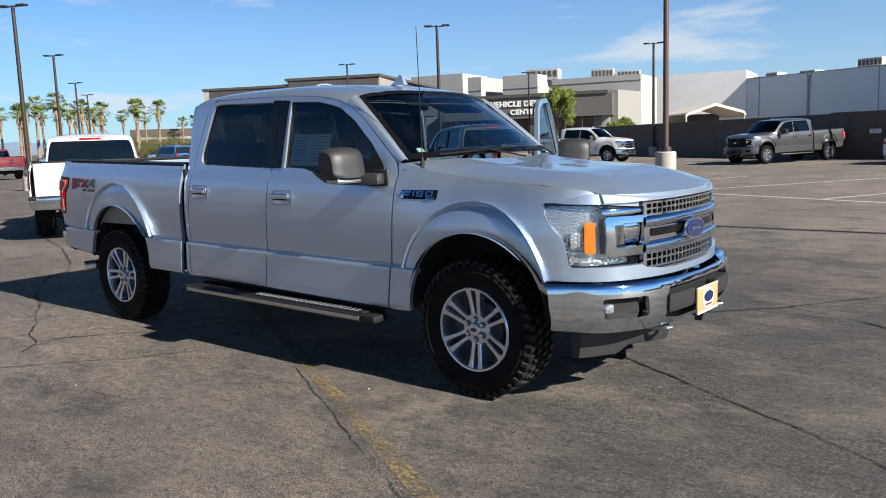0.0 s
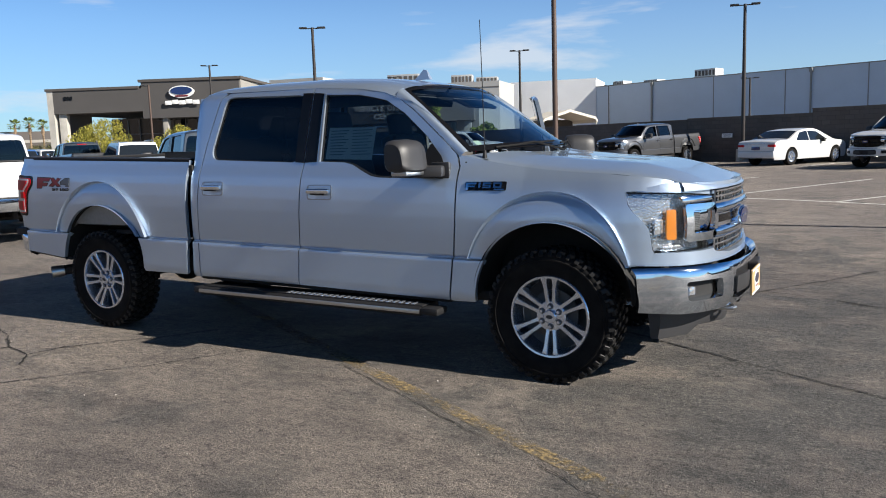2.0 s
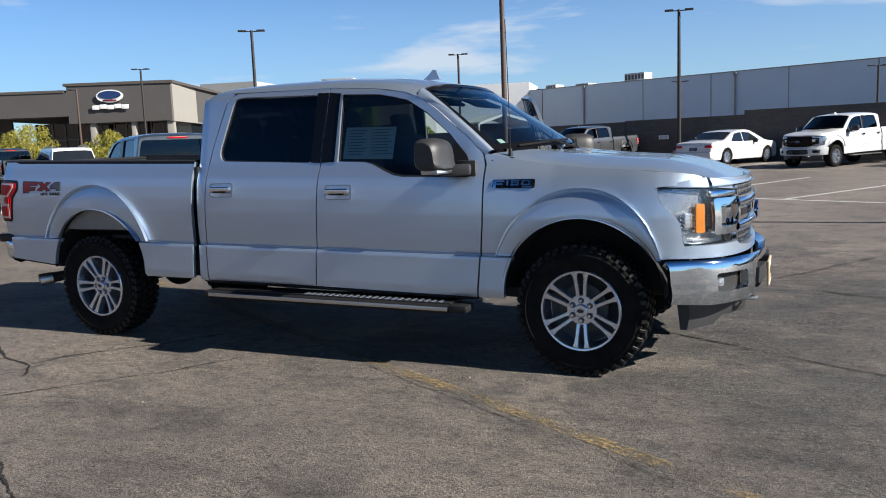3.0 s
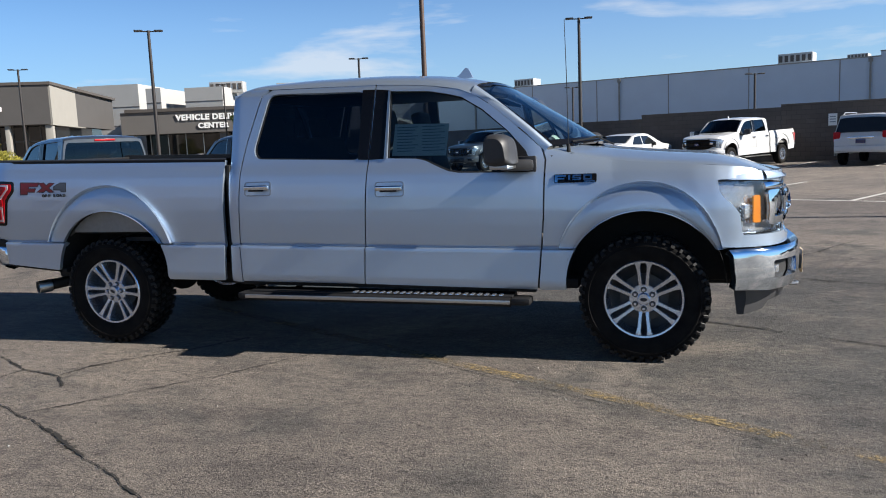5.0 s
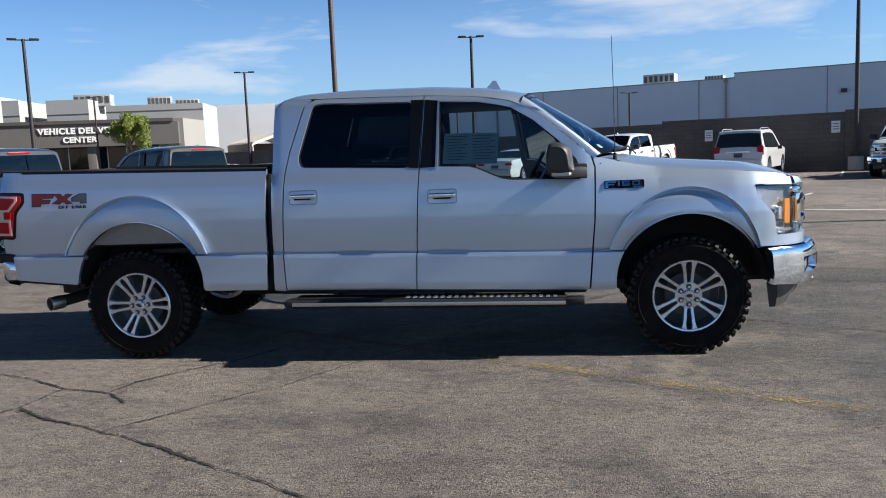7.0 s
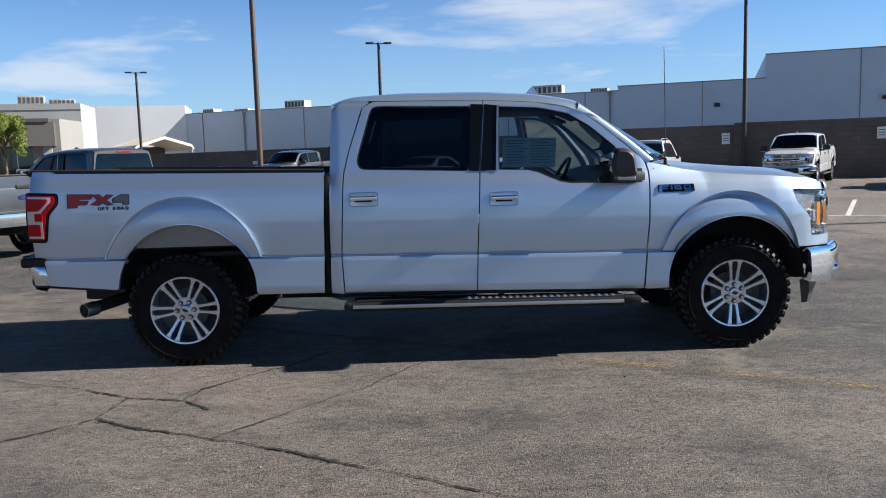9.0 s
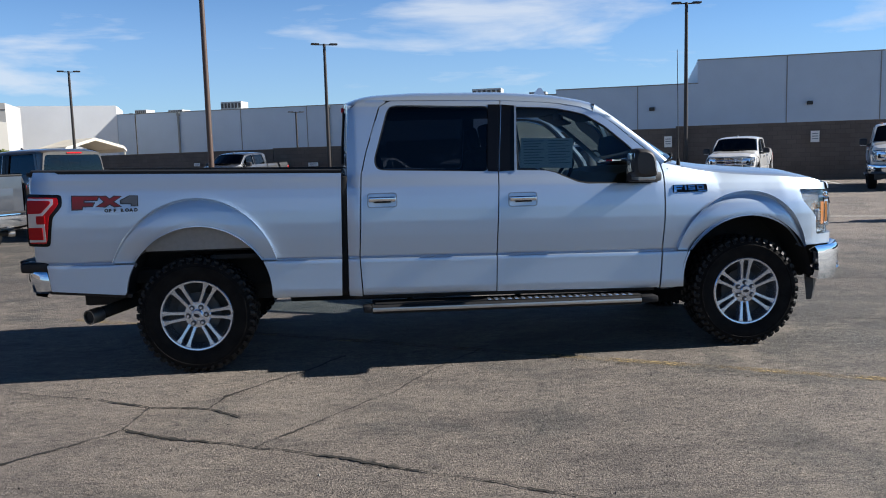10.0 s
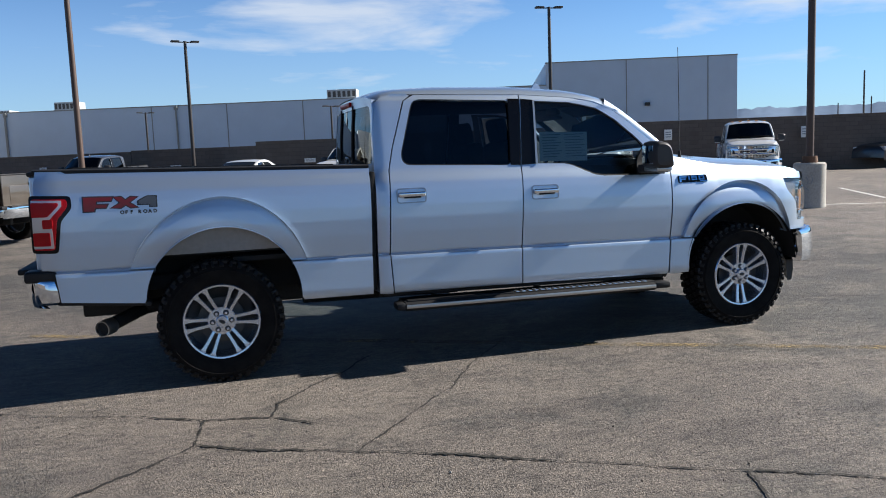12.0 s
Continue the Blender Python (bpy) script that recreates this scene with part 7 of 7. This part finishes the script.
part("side_panel", bm, M_FASCIA_DARK, canopy, "side panel coloured dark for its shade", 20)
for x in (-2.6, 2.6):
    for y in (-2.4, 2.4):
        bm = bmesh.new()
        cyl(bm, (x, y, 0), (x, y, 2.6), 0.05)
        part("post", bm, M_CANOPY, canopy)


# ---- other vehicles ----
def other_truck(label, m, paint, tall=1.0, dark_nose=False):
    t = copy_thing(truck, m)
    t.scale = (1, 1, tall)
    tagged(t, label, "pickup truck", "parked vehicles")
    drop = []
    for o in t.children_recursive:
        if o.name.split(".")[0] in ("inspection_sticker", "slider_frame", "bed_decal", "decal_cross", "decal_grey", "decal_edge", "pipe_bore", "decal_letter", "fender_badge", "badge_inlay", "antenna", "step_pad", "tread_bar", "dealer_plate", "plate_disc", "plate_oval", "plate_bar", "plate_border", "tread", "mesh_wires", "facets", "window_sticker", "print_bars", "light_strip"):
            drop.append(o)
            continue
        if o.type == "MESH":
            old = o.data.materials[0]
            new_mat = paint if old == M_SILVER else {M_TINT: M_SHADE, M_GLASS: M_TINT, M_SCREEN: M_SHADE}.get(old)
            kind = o.name.split(".")[0]
            if dark_nose and kind in ("grille_bar", "centre_panel", "opening_frame", "cross_bar", "upright_bar", "chrome_clamp", "oval_emblem"):
                new_mat = M_GLOSSBLACK
            if dark_nose and kind == "front_bumper":
                new_mat = paint
            if kind == "amber_block" and paint != M_SILVER:
                new_mat = M_REFLECTOR
            if new_mat:
                o.material_slots[0].link = "OBJECT"
                o.material_slots[0].material = new_mat
            if o.data == LEFT_DOOR.data:
                o.matrix_basis = Matrix.Identity(4)
    for o in drop:
        bpy.data.objects.remove(o)
    return t


other_truck("graphite pickup truck parked by the block wall", pose(-4.0, 35.2, 0, 0, 0, -113), M_GREY, 1.0, True)
other_truck("white pickup truck parked by the block wall", pose(7.45, 30.4, 0, 0, 0, -123), M_WHITE, 1.0, True)
other_truck("white pickup truck parked facing the lot", pose(17.2, 26.0, 0, 0, 0, -123.5), M_WHITE)
big_white = other_truck("white heavy-duty pickup truck with roof marker lamps", pose(20.7, 21.5, 0, 0, 0, -122.5), M_WHITE, 1.14)
other_truck("white pickup truck parked tail-out beside the silver truck", pose(-7.80, 2.80, 0, 0, 0, 150), M_WHITE, 0.965)
other_truck("dark blue-grey pickup truck parked tail-out", pose(-5.62, 6.75, 0, 0, 0, 152), M_DARK, 0.96)
other_truck("bronze brown pickup truck parked tail-out", pose(-4.20, 11.29, 0, 0, 0, 151), M_BROWN, 0.963)
other_truck("black pickup truck in a further row", pose(-26, 18.5, 0, 0, 0, 155), M_BLACK)
other_truck("dark red pickup truck in a further row", pose(-46.5, 16.6, 0, 0, 0, 180), M_RED)
other_truck("white pickup truck near the delivery building", pose(-18.0, 35.1, 0, 0, 0, 0), M_WHITE)
for y in (-0.55, -0.28, 0.0, 0.28, 0.55):
    bm = bmesh.new()
    box(bm, (2.72, y, 1.935 - 0.04 * abs(y)), (0.07, 0.10, 0.04), 0.015)
    part("marker_lamp", bm, M_AMBER, big_white, "amber roof marker lamp", 30)


def build_car(root, paint, top, width, belt, wheel_r, base, sills, glass_side, screens, tall):
    """A closed car from its side profile: top line from tail to nose, then arches and sills."""
    x0, x1 = top[0][0], top[-1][0]

    def wid(x, z, off=0.0):
        w = width * (1 - 0.10 * max(0, (x - (x1 - 0.7)) / 0.7) ** 2 - 0.07 * max(0, ((x0 + 0.5) - x) / 0.5) ** 2)
        w -= 0.16 * max(0, z - belt) / (tall - belt) * 1.2 + 0.5 * max(0, 0.42 - z) ** 1.5
        w += 0.02 * math.exp(-((z - belt * 0.85) / 0.12) ** 2)
        return w + off

    fm = lambda off: (lambda x, z: (x, -wid(x, z, off), z))
    arch_r = wheel_r * 1.14
    line = [(x0 + 0.03, sills)]
    for cx in (0, base):
        line += [(cx - arch_r, sills)] + [(cx - arch_r * math.cos(radians(t)), wheel_r + arch_r * math.sin(radians(t))) for t in span(10, 170, 13)] + [(cx + arch_r, sills)]
    line += [(x1 - 0.05, sills)]
    prof = smooth_loop(top, 3, False)
    outline = line + [(x, z) for x, z in prof[::-1]]
    for m in (False, True):
        Shell().panel(outline, fm(0), (), 0.12, 0.02, m).done("body_side", paint, root)
        for g in glass_side:
            Shell().panel(round_corners(g, 0.05, 3), fm(0.006), (), 0.12, 0.004, m).done("window_pane", M_SHOWGLASS, root, "dark side window")
    bm = bmesh.new()
    rows = []
    for x, z in prof:
        w = wid(x, z) - 0.002
        rows.append([bm.verts.new((x, w * t, z + 0.035 * (1 - abs(t) ** 3))) for t in span(-1, 1, 13)])
    for a, b in zip(rows, rows[1:]):
        for i in range(12):
            bm.faces.new((a[i], a[i + 1], b[i + 1], b[i]))
    part("body_top", bm, paint, root, "", 40)
    for (xa, za), (xb, zb) in screens:
        bm = bmesh.new()
        rows = []
        for t in span(0.03, 0.96, 5):
            x, z = xa + (xb - xa) * t, za + (zb - za) * t
            w = wid(x, z) - 0.04
            nx, nz = -(zb - za), xb - xa
            k = 0.03 / math.hypot(nx, nz)
            rows.append([bm.verts.new((x + nx * k, w * s, z + nz * k + 0.03 * (1 - abs(s) ** 3))) for s in span(-1, 1, 9)])
        for a, b in zip(rows, rows[1:]):
            for i in range(8):
                bm.faces.new((a[i], a[i + 1], b[i + 1], b[i]))
        part("screen", bm, M_SHOWGLASS, root, "dark glass screen", 40)
    bm = bmesh.new()
    box(bm, ((x0 + x1) / 2, 0, (sills + 0.25) / 1.0), (x1 - x0 - 0.3, width * 1.8, 0.2))
    part("underbody", bm, M_DARKMETAL, root)
    for cx in (0, base):
        for s in (-1, 1):
            wheel = thing_part("wheel", root)
            wheel.location = (cx, s * (width - 0.10), wheel_r)
            bm = bmesh.new()
            revolve(bm, [(wheel_r * 0.66, 0.10 * s), (wheel_r * 0.95, 0.10 * s), (wheel_r, 0.07 * s), (wheel_r, -0.1 * s), (wheel_r * 0.6, -0.1 * s)], (0, 0, 0), "y", 32)
            part("tyre", bm, M_TYRE, wheel, "", 40)
            bm = bmesh.new()
            revolve(bm, [(wheel_r * 0.67, 0.095 * s), (wheel_r * 0.62, 0.10 * s), (wheel_r * 0.60, 0.04 * s), (0, 0.03 * s)], (0, 0, 0), "y", 32)
            for k in range(5):
                a = radians(72 * k)
                box(bm, (wheel_r * 0.32 * math.cos(a), 0.085 * s, wheel_r * 0.32 * math.sin(a)), (wheel_r * 0.64, 0.03, 0.06), 0.01, Matrix.Rotation(-a, 4, "Y"))
            part("rim", bm, M_ALLOY, wheel, "", 30)


def lamps(root, rear, head, rear_x, head_x):
    for s in (-1, 1):
        y0, z0, w, h = rear
        bm = bmesh.new()
        box(bm, (rear_x, s * y0, z0), (0.10, w, h), 0.03)
        part("tail_lamp", bm, M_REDLENS, root, "", 30)
        y0, z0, w, h = head
        bm = bmesh.new()
        box(bm, (head_x, s * y0, z0), (0.14, w, h), 0.03, Matrix.Rotation(radians(-18 * s), 4, "Z"))
        part("headlamp", bm, M_LAMPWHITE, root, "", 30)
        bm = bmesh.new()
        box(bm, (1.75 if rear[1] > 0.9 and rear[3] > 0.25 else 1.95, s * 1.0, 1.12 if rear[3] > 0.25 else 0.98), (0.12, 0.20, 0.14), 0.04)
        part("wing_mirror", bm, M_PLASTIC, root, "", 30)


sedan = thing("sedan", "white four-door sedan parked nose to the block wall", "car", pose(1.2, 30.8, 0, 0, 0, 61), "parked vehicles")
build_car(sedan, M_WHITE, [(-1.03, 0.40), (-1.06, 0.62), (-1.02, 0.93), (-0.70, 1.02), (-0.15, 1.06), (0.55, 1.36), (1.2, 1.46), (1.85, 1.42), (2.75, 1.02), (3.45, 0.93), (3.78, 0.76), (3.84, 0.40)], 0.93, 0.98, 0.35, 2.99, 0.24,
          ([(0.28, 1.0), (0.62, 1.32), (1.12, 1.38), (1.12, 0.98)], [(1.18, 0.98), (1.18, 1.38), (1.75, 1.34), (2.35, 1.0)]), (((-0.15, 1.06), (0.55, 1.36)), ((1.85, 1.42), (2.75, 1.02))), 1.47)
lamps(sedan, (0.72, 0.82, 0.34, 0.11), (0.66, 0.70, 0.36, 0.13), -1.02, 3.68)
bm = bmesh.new()
box(bm, (-1.00, 0, 0.46), (0.22, 1.74, 0.30), 0.07, None, 3)
part("rear_bumper", bm, M_WHITE, sedan, "", 40)
bm = bmesh.new()
box(bm, (-1.075, 0, 0.905), (0.03, 0.9, 0.022), 0.006)
part("boot_strip", bm, M_CHROME, sedan, "", 30)
bm = bmesh.new()
box(bm, (-1.065, 0, 0.72), (0.02, 0.40, 0.14), 0.005)
part("number_plate", bm, M_BADGE_BLUE, sedan)
SUV_TOP = [(-1.02, 0.45), (-1.05, 0.85), (-1.0, 1.12), (-0.80, 1.70), (-0.62, 1.80), (0.6, 1.84), (1.5, 1.78), (2.30, 1.20), (2.7, 1.15), (3.45, 1.04), (3.72, 0.88), (3.78, 0.45)]
SUV_GLASS = ([(-0.80, 1.16), (-0.66, 1.68), (-0.02, 1.72), (-0.02, 1.14)], [(0.01, 1.14), (0.01, 1.72), (0.90, 1.72), (0.90, 1.13)], [(0.94, 1.13), (0.94, 1.72), (1.42, 1.66), (1.95, 1.22), (1.95, 1.14)])


def suv(label, m, paint):
    s = thing("sport_utility_vehicle", label, "suv", m, "parked vehicles")
    build_car(s, paint, SUV_TOP, 0.95, 1.14, 0.385, 2.88, 0.36, SUV_GLASS, (((-1.0, 1.14), (-0.80, 1.70)), ((1.5, 1.78), (2.30, 1.20))), 1.84)
    lamps(s, (0.80, 1.05, 0.24, 0.34), (0.72, 0.90, 0.36, 0.20), -0.99, 3.64)
    for sg in (-1, 1):
        bm = bmesh.new()
        tube(bm, [(-0.6, sg * 0.70, 1.83), (-0.4, sg * 0.70, 1.90), (1.0, sg * 0.70, 1.91), (1.3, sg * 0.70, 1.83)], 0.02, 6)
        part("roof_rail", bm, M_STEEL, s, "", 40)
    bm = bmesh.new()
    box(bm, (-1.07, 0, 0.62), (0.10, 1.75, 0.20), 0.04)
    part("rear_bumper", bm, M_GREYPLASTIC if paint != M_WHITE else M_WHITE, s)
    bm = bmesh.new()
    box(bm, (-1.065, 0, 1.0), (0.03, 0.85, 0.07), 0.01)
    part("tailgate_strip", bm, M_CHROME, s)
    bm = bmesh.new()
    box(bm, (-1.075, 0, 0.88), (0.02, 0.32, 0.16), 0.005)
    part("number_plate", bm, M_BADGE_BLUE, s)
    return s


suv("white sport utility vehicle parked nose to the block wall", pose(10.75, 26.6, 0, 0, 0, 65), M_WHITE)
suv("black sport utility vehicle by the block wall", pose(33.1, 24.9, 0, 0, 0, -168), M_BLACK)
suv("white sport utility vehicle in a further row", pose(-23.5, 19.0, -0.0, 0, 0, 152), M_WHITE)
suv("blue sport utility vehicle far off by the palms", pose(-56.8, 35.3, 0, 0, 0, 180), M_BLUE)
suv("white sport utility vehicle far off by the palms", pose(-66, 43.5, 0, 0, 0, 180), M_WHITE)
suv("silver sport utility vehicle far off", pose(-72, 47.0, 0, 0, 0, 170), M_SILVER)


# ---- trees ----
def leaf_cloud(bm, rnd, c, r, n, size):
    for _ in range(n):
        d = Vector((rnd.gauss(0, 1), rnd.gauss(0, 1), rnd.gauss(0, 1)))
        d = d.normalized() * r * rnd.uniform(0.35, 1.0) ** 0.6
        p = Vector(c) + d
        q = Euler((rnd.uniform(0, 6.3), rnd.uniform(0, 6.3), rnd.uniform(0, 6.3))).to_quaternion()
        s = size * rnd.uniform(0.6, 1.3)
        v = [bm.verts.new(p + q @ Vector(o)) for o in ((-s, 0, 0), (0, -s * 0.4, s * 0.1), (s, 0, 0), (0, s * 0.4, s * 0.1))]
        bm.faces.new(v)


def broad_tree(name, x, y, h, spread, seed, mat, label, trunk=True):
    rnd = random.Random(seed)
    t = thing(name, label, "tree" if trunk else "bush", pose(x, y, 0))
    bm = bmesh.new()
    base = 0.32 * h if trunk else 0.06 * h
    tube(bm, [(0, 0, 0), (0.05 * h * rnd.uniform(-1, 1) * 0.3, 0, base * 0.6), (0, 0, base), (0.02, 0.02, h * 0.7)], [0.028 * h, 0.024 * h, 0.02 * h, 0.008 * h], 8)
    tips = []
    for k in range(11):
        a = 6.28 * k / 11 + rnd.uniform(-0.3, 0.3)
        z = base + (h * 0.55) * rnd.uniform(0.0, 0.8)
        e = Vector((math.cos(a) * spread * rnd.uniform(0.4, 0.85), math.sin(a) * spread * rnd.uniform(0.4, 0.85), min(h * 0.95, z + h * rnd.uniform(0.12, 0.35))))
        tube(bm, [(0, 0, z * 0.8), (e.x * 0.5, e.y * 0.5, (z + e.z) / 2), e], [0.013 * h, 0.009 * h, 0.004 * h], 6)
        tips.append(e)
    tips.append(Vector((0, 0, h * 0.9)))
    part("trunk", bm, M_BARK, t, "", 50)
    bm = bmesh.new()
    for e in tips:
        for _ in range(6):
            c = e + Vector((rnd.gauss(0, 1), rnd.gauss(0, 1), rnd.gauss(0, 0.8))) * spread * 0.20
            if c.z > 0.15 * spread:
                leaf_cloud(bm, rnd, c, spread * rnd.uniform(0.20, 0.34), 230, 0.085 * max(1.0, h / 5))
    part("crown", bm, mat, t, "", 0)
    return t


broad_tree("tree", -32.7, 59.5, 5.6, 1.6, 3, M_LEAF, "small green tree before the delivery building")
broad_tree("bush", -32.0, 71.0, 3.0, 1.3, 5, M_LEAF, "round green bush by the white wall", False)
broad_tree("bush", -49.4, 37.9, 3.3, 2.5, 8, M_LEAF_YELLOW, "yellow-green bush by the showroom", False)
broad_tree("bush", -44.3, 40.8, 3.0, 2.0, 9, M_LEAF_YELLOW, "yellow-green bush by the showroom", False)
for i, (x, y, h, s) in enumerate(((-100, 47, 4.2, 4.5), (-92, 46, 3.8, 4.0), (-110, 56, 4.5, 5), (-84, 45, 3.2, 3.2), (-120, 66, 4.5, 5), (-104, 62, 3.6, 4.5), (-130, 78, 5, 6), (-150, 92, 5, 6), (-135, 92, 4, 5))):
    broad_tree("bush", x, y, h * 0.62, s * 0.8, 20 + i, M_LEAF_OLIVE, "low desert tree far off among the palms", False)


def build_palm(root, h, seed):
    rnd = random.Random(seed)
    bm = bmesh.new()
    tube(bm, [(0, 0, 0), (0.06, 0, h * 0.35), (0.02, 0.03, h * 0.7), (0, 0, h)], [0.30, 0.24, 0.21, 0.18], 10)
    for k in range(int(h * 2.2)):
        z = 0.5 + k / 2.2
        revolve(bm, [(0.25 - 0.006 * z, z), (0.29 - 0.006 * z, z + 0.10), (0.24 - 0.006 * z, z + 0.16)], (0, 0, 0), "z", 10)
    part("trunk", bm, M_PALMBARK, root, "", 50)
    # skirt of dead leaves
    bm = bmesh.new()
    for k in range(46):
        a = rnd.uniform(0, 6.28)
        z = h - rnd.uniform(0.2, 1.6)
        w = 0.09
        d = Vector((math.cos(a), math.sin(a), 0))
        n = Vector((-d.y, d.x, 0)) * w
        p0 = d * 0.15 + Vector((0, 0, z))
        p1 = d * rnd.uniform(0.35, 0.6) + Vector((0, 0, z - rnd.uniform(0.6, 1.0)))
        bm.faces.new([bm.verts.new(p) for p in (p0 - n, p0 + n, p1 + n * 0.6, p1 - n * 0.6)])
    part("dead_leaf_skirt", bm, M_PALMBARK, root, "", 0)
    # fans on stalks
    bm = bmesh.new()
    for k in range(34):
        a = rnd.uniform(0, 6.28)
        el = rnd.uniform(-0.75, 1.25)
        d = Vector((math.cos(a) * math.cos(el), math.sin(a) * math.cos(el), math.sin(el)))
        stalk = Vector((0, 0, h)) + d * rnd.uniform(0.8, 1.15)
        tube(bm, [(0, 0, h - 0.1), tuple(stalk)], [0.03, 0.018], 4)
        side_v = d.cross(Vector((0, 0, 1))).normalized()
        up = side_v.cross(d)
        for j in range(13):
            b = -1.25 + 2.5 * j / 12
            way = (d * math.cos(b) + side_v * math.sin(b) + up * 0.12 * math.cos(3 * b)).normalized()
            ln = rnd.uniform(0.75, 1.0) * (1 - 0.18 * abs(b))
            tip = stalk + way * ln - Vector((0, 0, 0.22 * ln))
            mid = stalk + way * ln * 0.55
            n = way.cross(up).normalized() * 0.045
            bm.faces.new([bm.verts.new(p) for p in (stalk, mid - n, tip, mid + n)])
    part("crown", bm, M_PALM, root, "", 0)


palm = thing("palm_tree", "tall fan palm with a shaggy trunk", "palm tree", pose(-115, 64.5, 0), "palms")
build_palm(palm, 8.6, 1)
palm_b = thing("palm_tree", "tall fan palm with a shaggy trunk", "palm tree", pose(-166, 95.5, 0), "palms")
build_palm(palm_b, 9.1, 2)
rp = random.Random(11)
for x, y in ((-130.7, 55.6), (-120.3, 54.2), (-126, 52), (-146.3, 69.6), (-135.2, 69.3), (-138, 63), (-141, 66), (-128, 62), (-132, 66), (-150, 74), (-168.7, 91.6), (-179.0, 113.5), (-160.6, 105.1), (-112, 66.7), (-160, 107.8), (-142, 58), (-136, 52), (-148, 60), (-152, 66), (-126, 71), (-164, 84)):
    k = rp.choice((palm, palm_b))
    c = copy_thing(k, pose(x, y, 0, 0, 0, rp.uniform(0, 360)))
    s = rp.uniform(0.9, 1.08)
    c.scale = (s, s, s)

# ---- distance ----
far_house = thing("far_building", "low dark commercial building far off", "building", pose(-188, 118, 0, 0, 0, 57))
bm = bmesh.new()
box(bm, (0, 0, 3.5), (24, 12, 7), 0.1)
part("wall", bm, M_FASCIA_DARK, far_house, "", 30)
for k in range(6):
    bm = bmesh.new()
    box(bm, (-9 + 3.6 * k, -6.03, 2.4), (2.4, 0.1, 2.2))
    part("window", bm, M_SHOWGLASS, far_house)
bm = bmesh.new()
box(bm, (0, -6.1, 4.6), (20, 0.2, 0.7))
part("sign_band", bm, M_BEIGE, far_house)


def ridge(name, centre_az, width, dist, height, seed, mat, label):
    """A far mountain range, as a folded slope."""
    rnd = random.Random(seed)
    bm = bmesh.new()
    n = 140
    rows = []
    for i in range(n + 1):
        a = radians(centre_az + width * (i / n - 0.5))
        f = math.sin(math.pi * i / n) ** 0.4
        z = height * f * (0.60 + 0.22 * noise.noise((i * 0.045, seed, 0)) + 0.08 * noise.noise((i * 0.17, seed, 3)) + 0.05 * noise.noise((i * 0.7, seed, 9)))
        row = []
        for k, (dd, hh) in enumerate(((0, 1.0), (-0.05, 0.6), (-0.10, 0.25), (-0.15, -0.01))):
            d = dist * (1 + dd + 0.015 * noise.noise((i * 0.3, k * 2.0, seed)))
            row.append(bm.verts.new((d * math.sin(a), d * math.cos(a), max(z * hh, -1))))
        rows.append(row)
    for a, b in zip(rows, rows[1:]):
        for k in range(3):
            bm.faces.new((a[k], a[k + 1], b[k + 1], b[k]))
    ob = part(name, bm, mat, None, "", 60)
    return tagged(ob, label, "mountains", "", "structure")


ridge("backdrop_mountains_east", 43, 52, 2300, 140, 4, M_MOUNTAIN, "hazy blue mountain ridge on the horizon")
ridge("backdrop_mountains_west", -58, 44, 2300, 60, 7, M_MOUNTAIN, "low hazy ridge on the horizon")


# loose chips of stone on the lot
def loose_grit():
    rnd = random.Random(31)
    bm = bmesh.new()
    for _ in range(420):
        x, y = rnd.uniform(-3.0, 7.5), rnd.uniform(-5.2, -1.1) if rnd.random() < 0.75 else rnd.uniform(1.5, 9.0)
        r = rnd.uniform(0.003, 0.007) * (1.3 if rnd.random() < 0.06 else 1.0)
        q = Euler((rnd.uniform(0, 6.3), rnd.uniform(0, 6.3), rnd.uniform(0, 6.3))).to_quaternion()
        c = Vector((x, y, r * 0.55))
        tips = [c + q @ Vector(p) * r * rnd.uniform(0.7, 1.2) for p in ((1, 0, 0), (-1, 0, 0), (0, 1, 0), (0, -1, 0), (0, 0, 0.7), (0, 0, -0.7))]
        vs = [bm.verts.new(p) for p in tips]
        for a, b in ((0, 2), (2, 1), (1, 3), (3, 0)):
            bm.faces.new((vs[a], vs[b], vs[4]))
            bm.faces.new((vs[b], vs[a], vs[5]))
    ob = part("loose_grit", bm, M_GRIT, None, "", 0)
    tagged(ob, "small loose pale and dark stone chips on the asphalt", "grit", "", "stuff")


loose_grit()

# scrawled marks on the pole footing
for k, pts in enumerate((((-0.20, 0.60), (-0.12, 0.70), (-0.16, 0.55), (-0.08, 0.62)), ((0.0, 0.66), (0.06, 0.58), (0.02, 0.50), (0.09, 0.52)), ((-0.14, 0.40), (-0.02, 0.44), (0.08, 0.38)), ((0.14, 0.70), (0.18, 0.60), (0.13, 0.52)))):
    bm = bmesh.new()
    tube(bm, [(12.25 + 0.327 * math.sin(a - 0.9), 7.95 - 0.327 * math.cos(a - 0.9), z) for a, z in [(u * 2.2, v) for u, v in pts]], 0.008, 5)
    mark = part("paint_mark", bm, M_PRINT, FOOTED, "", 0)
    mark.matrix_parent_inverse = FOOTED.matrix_basis.inverted()
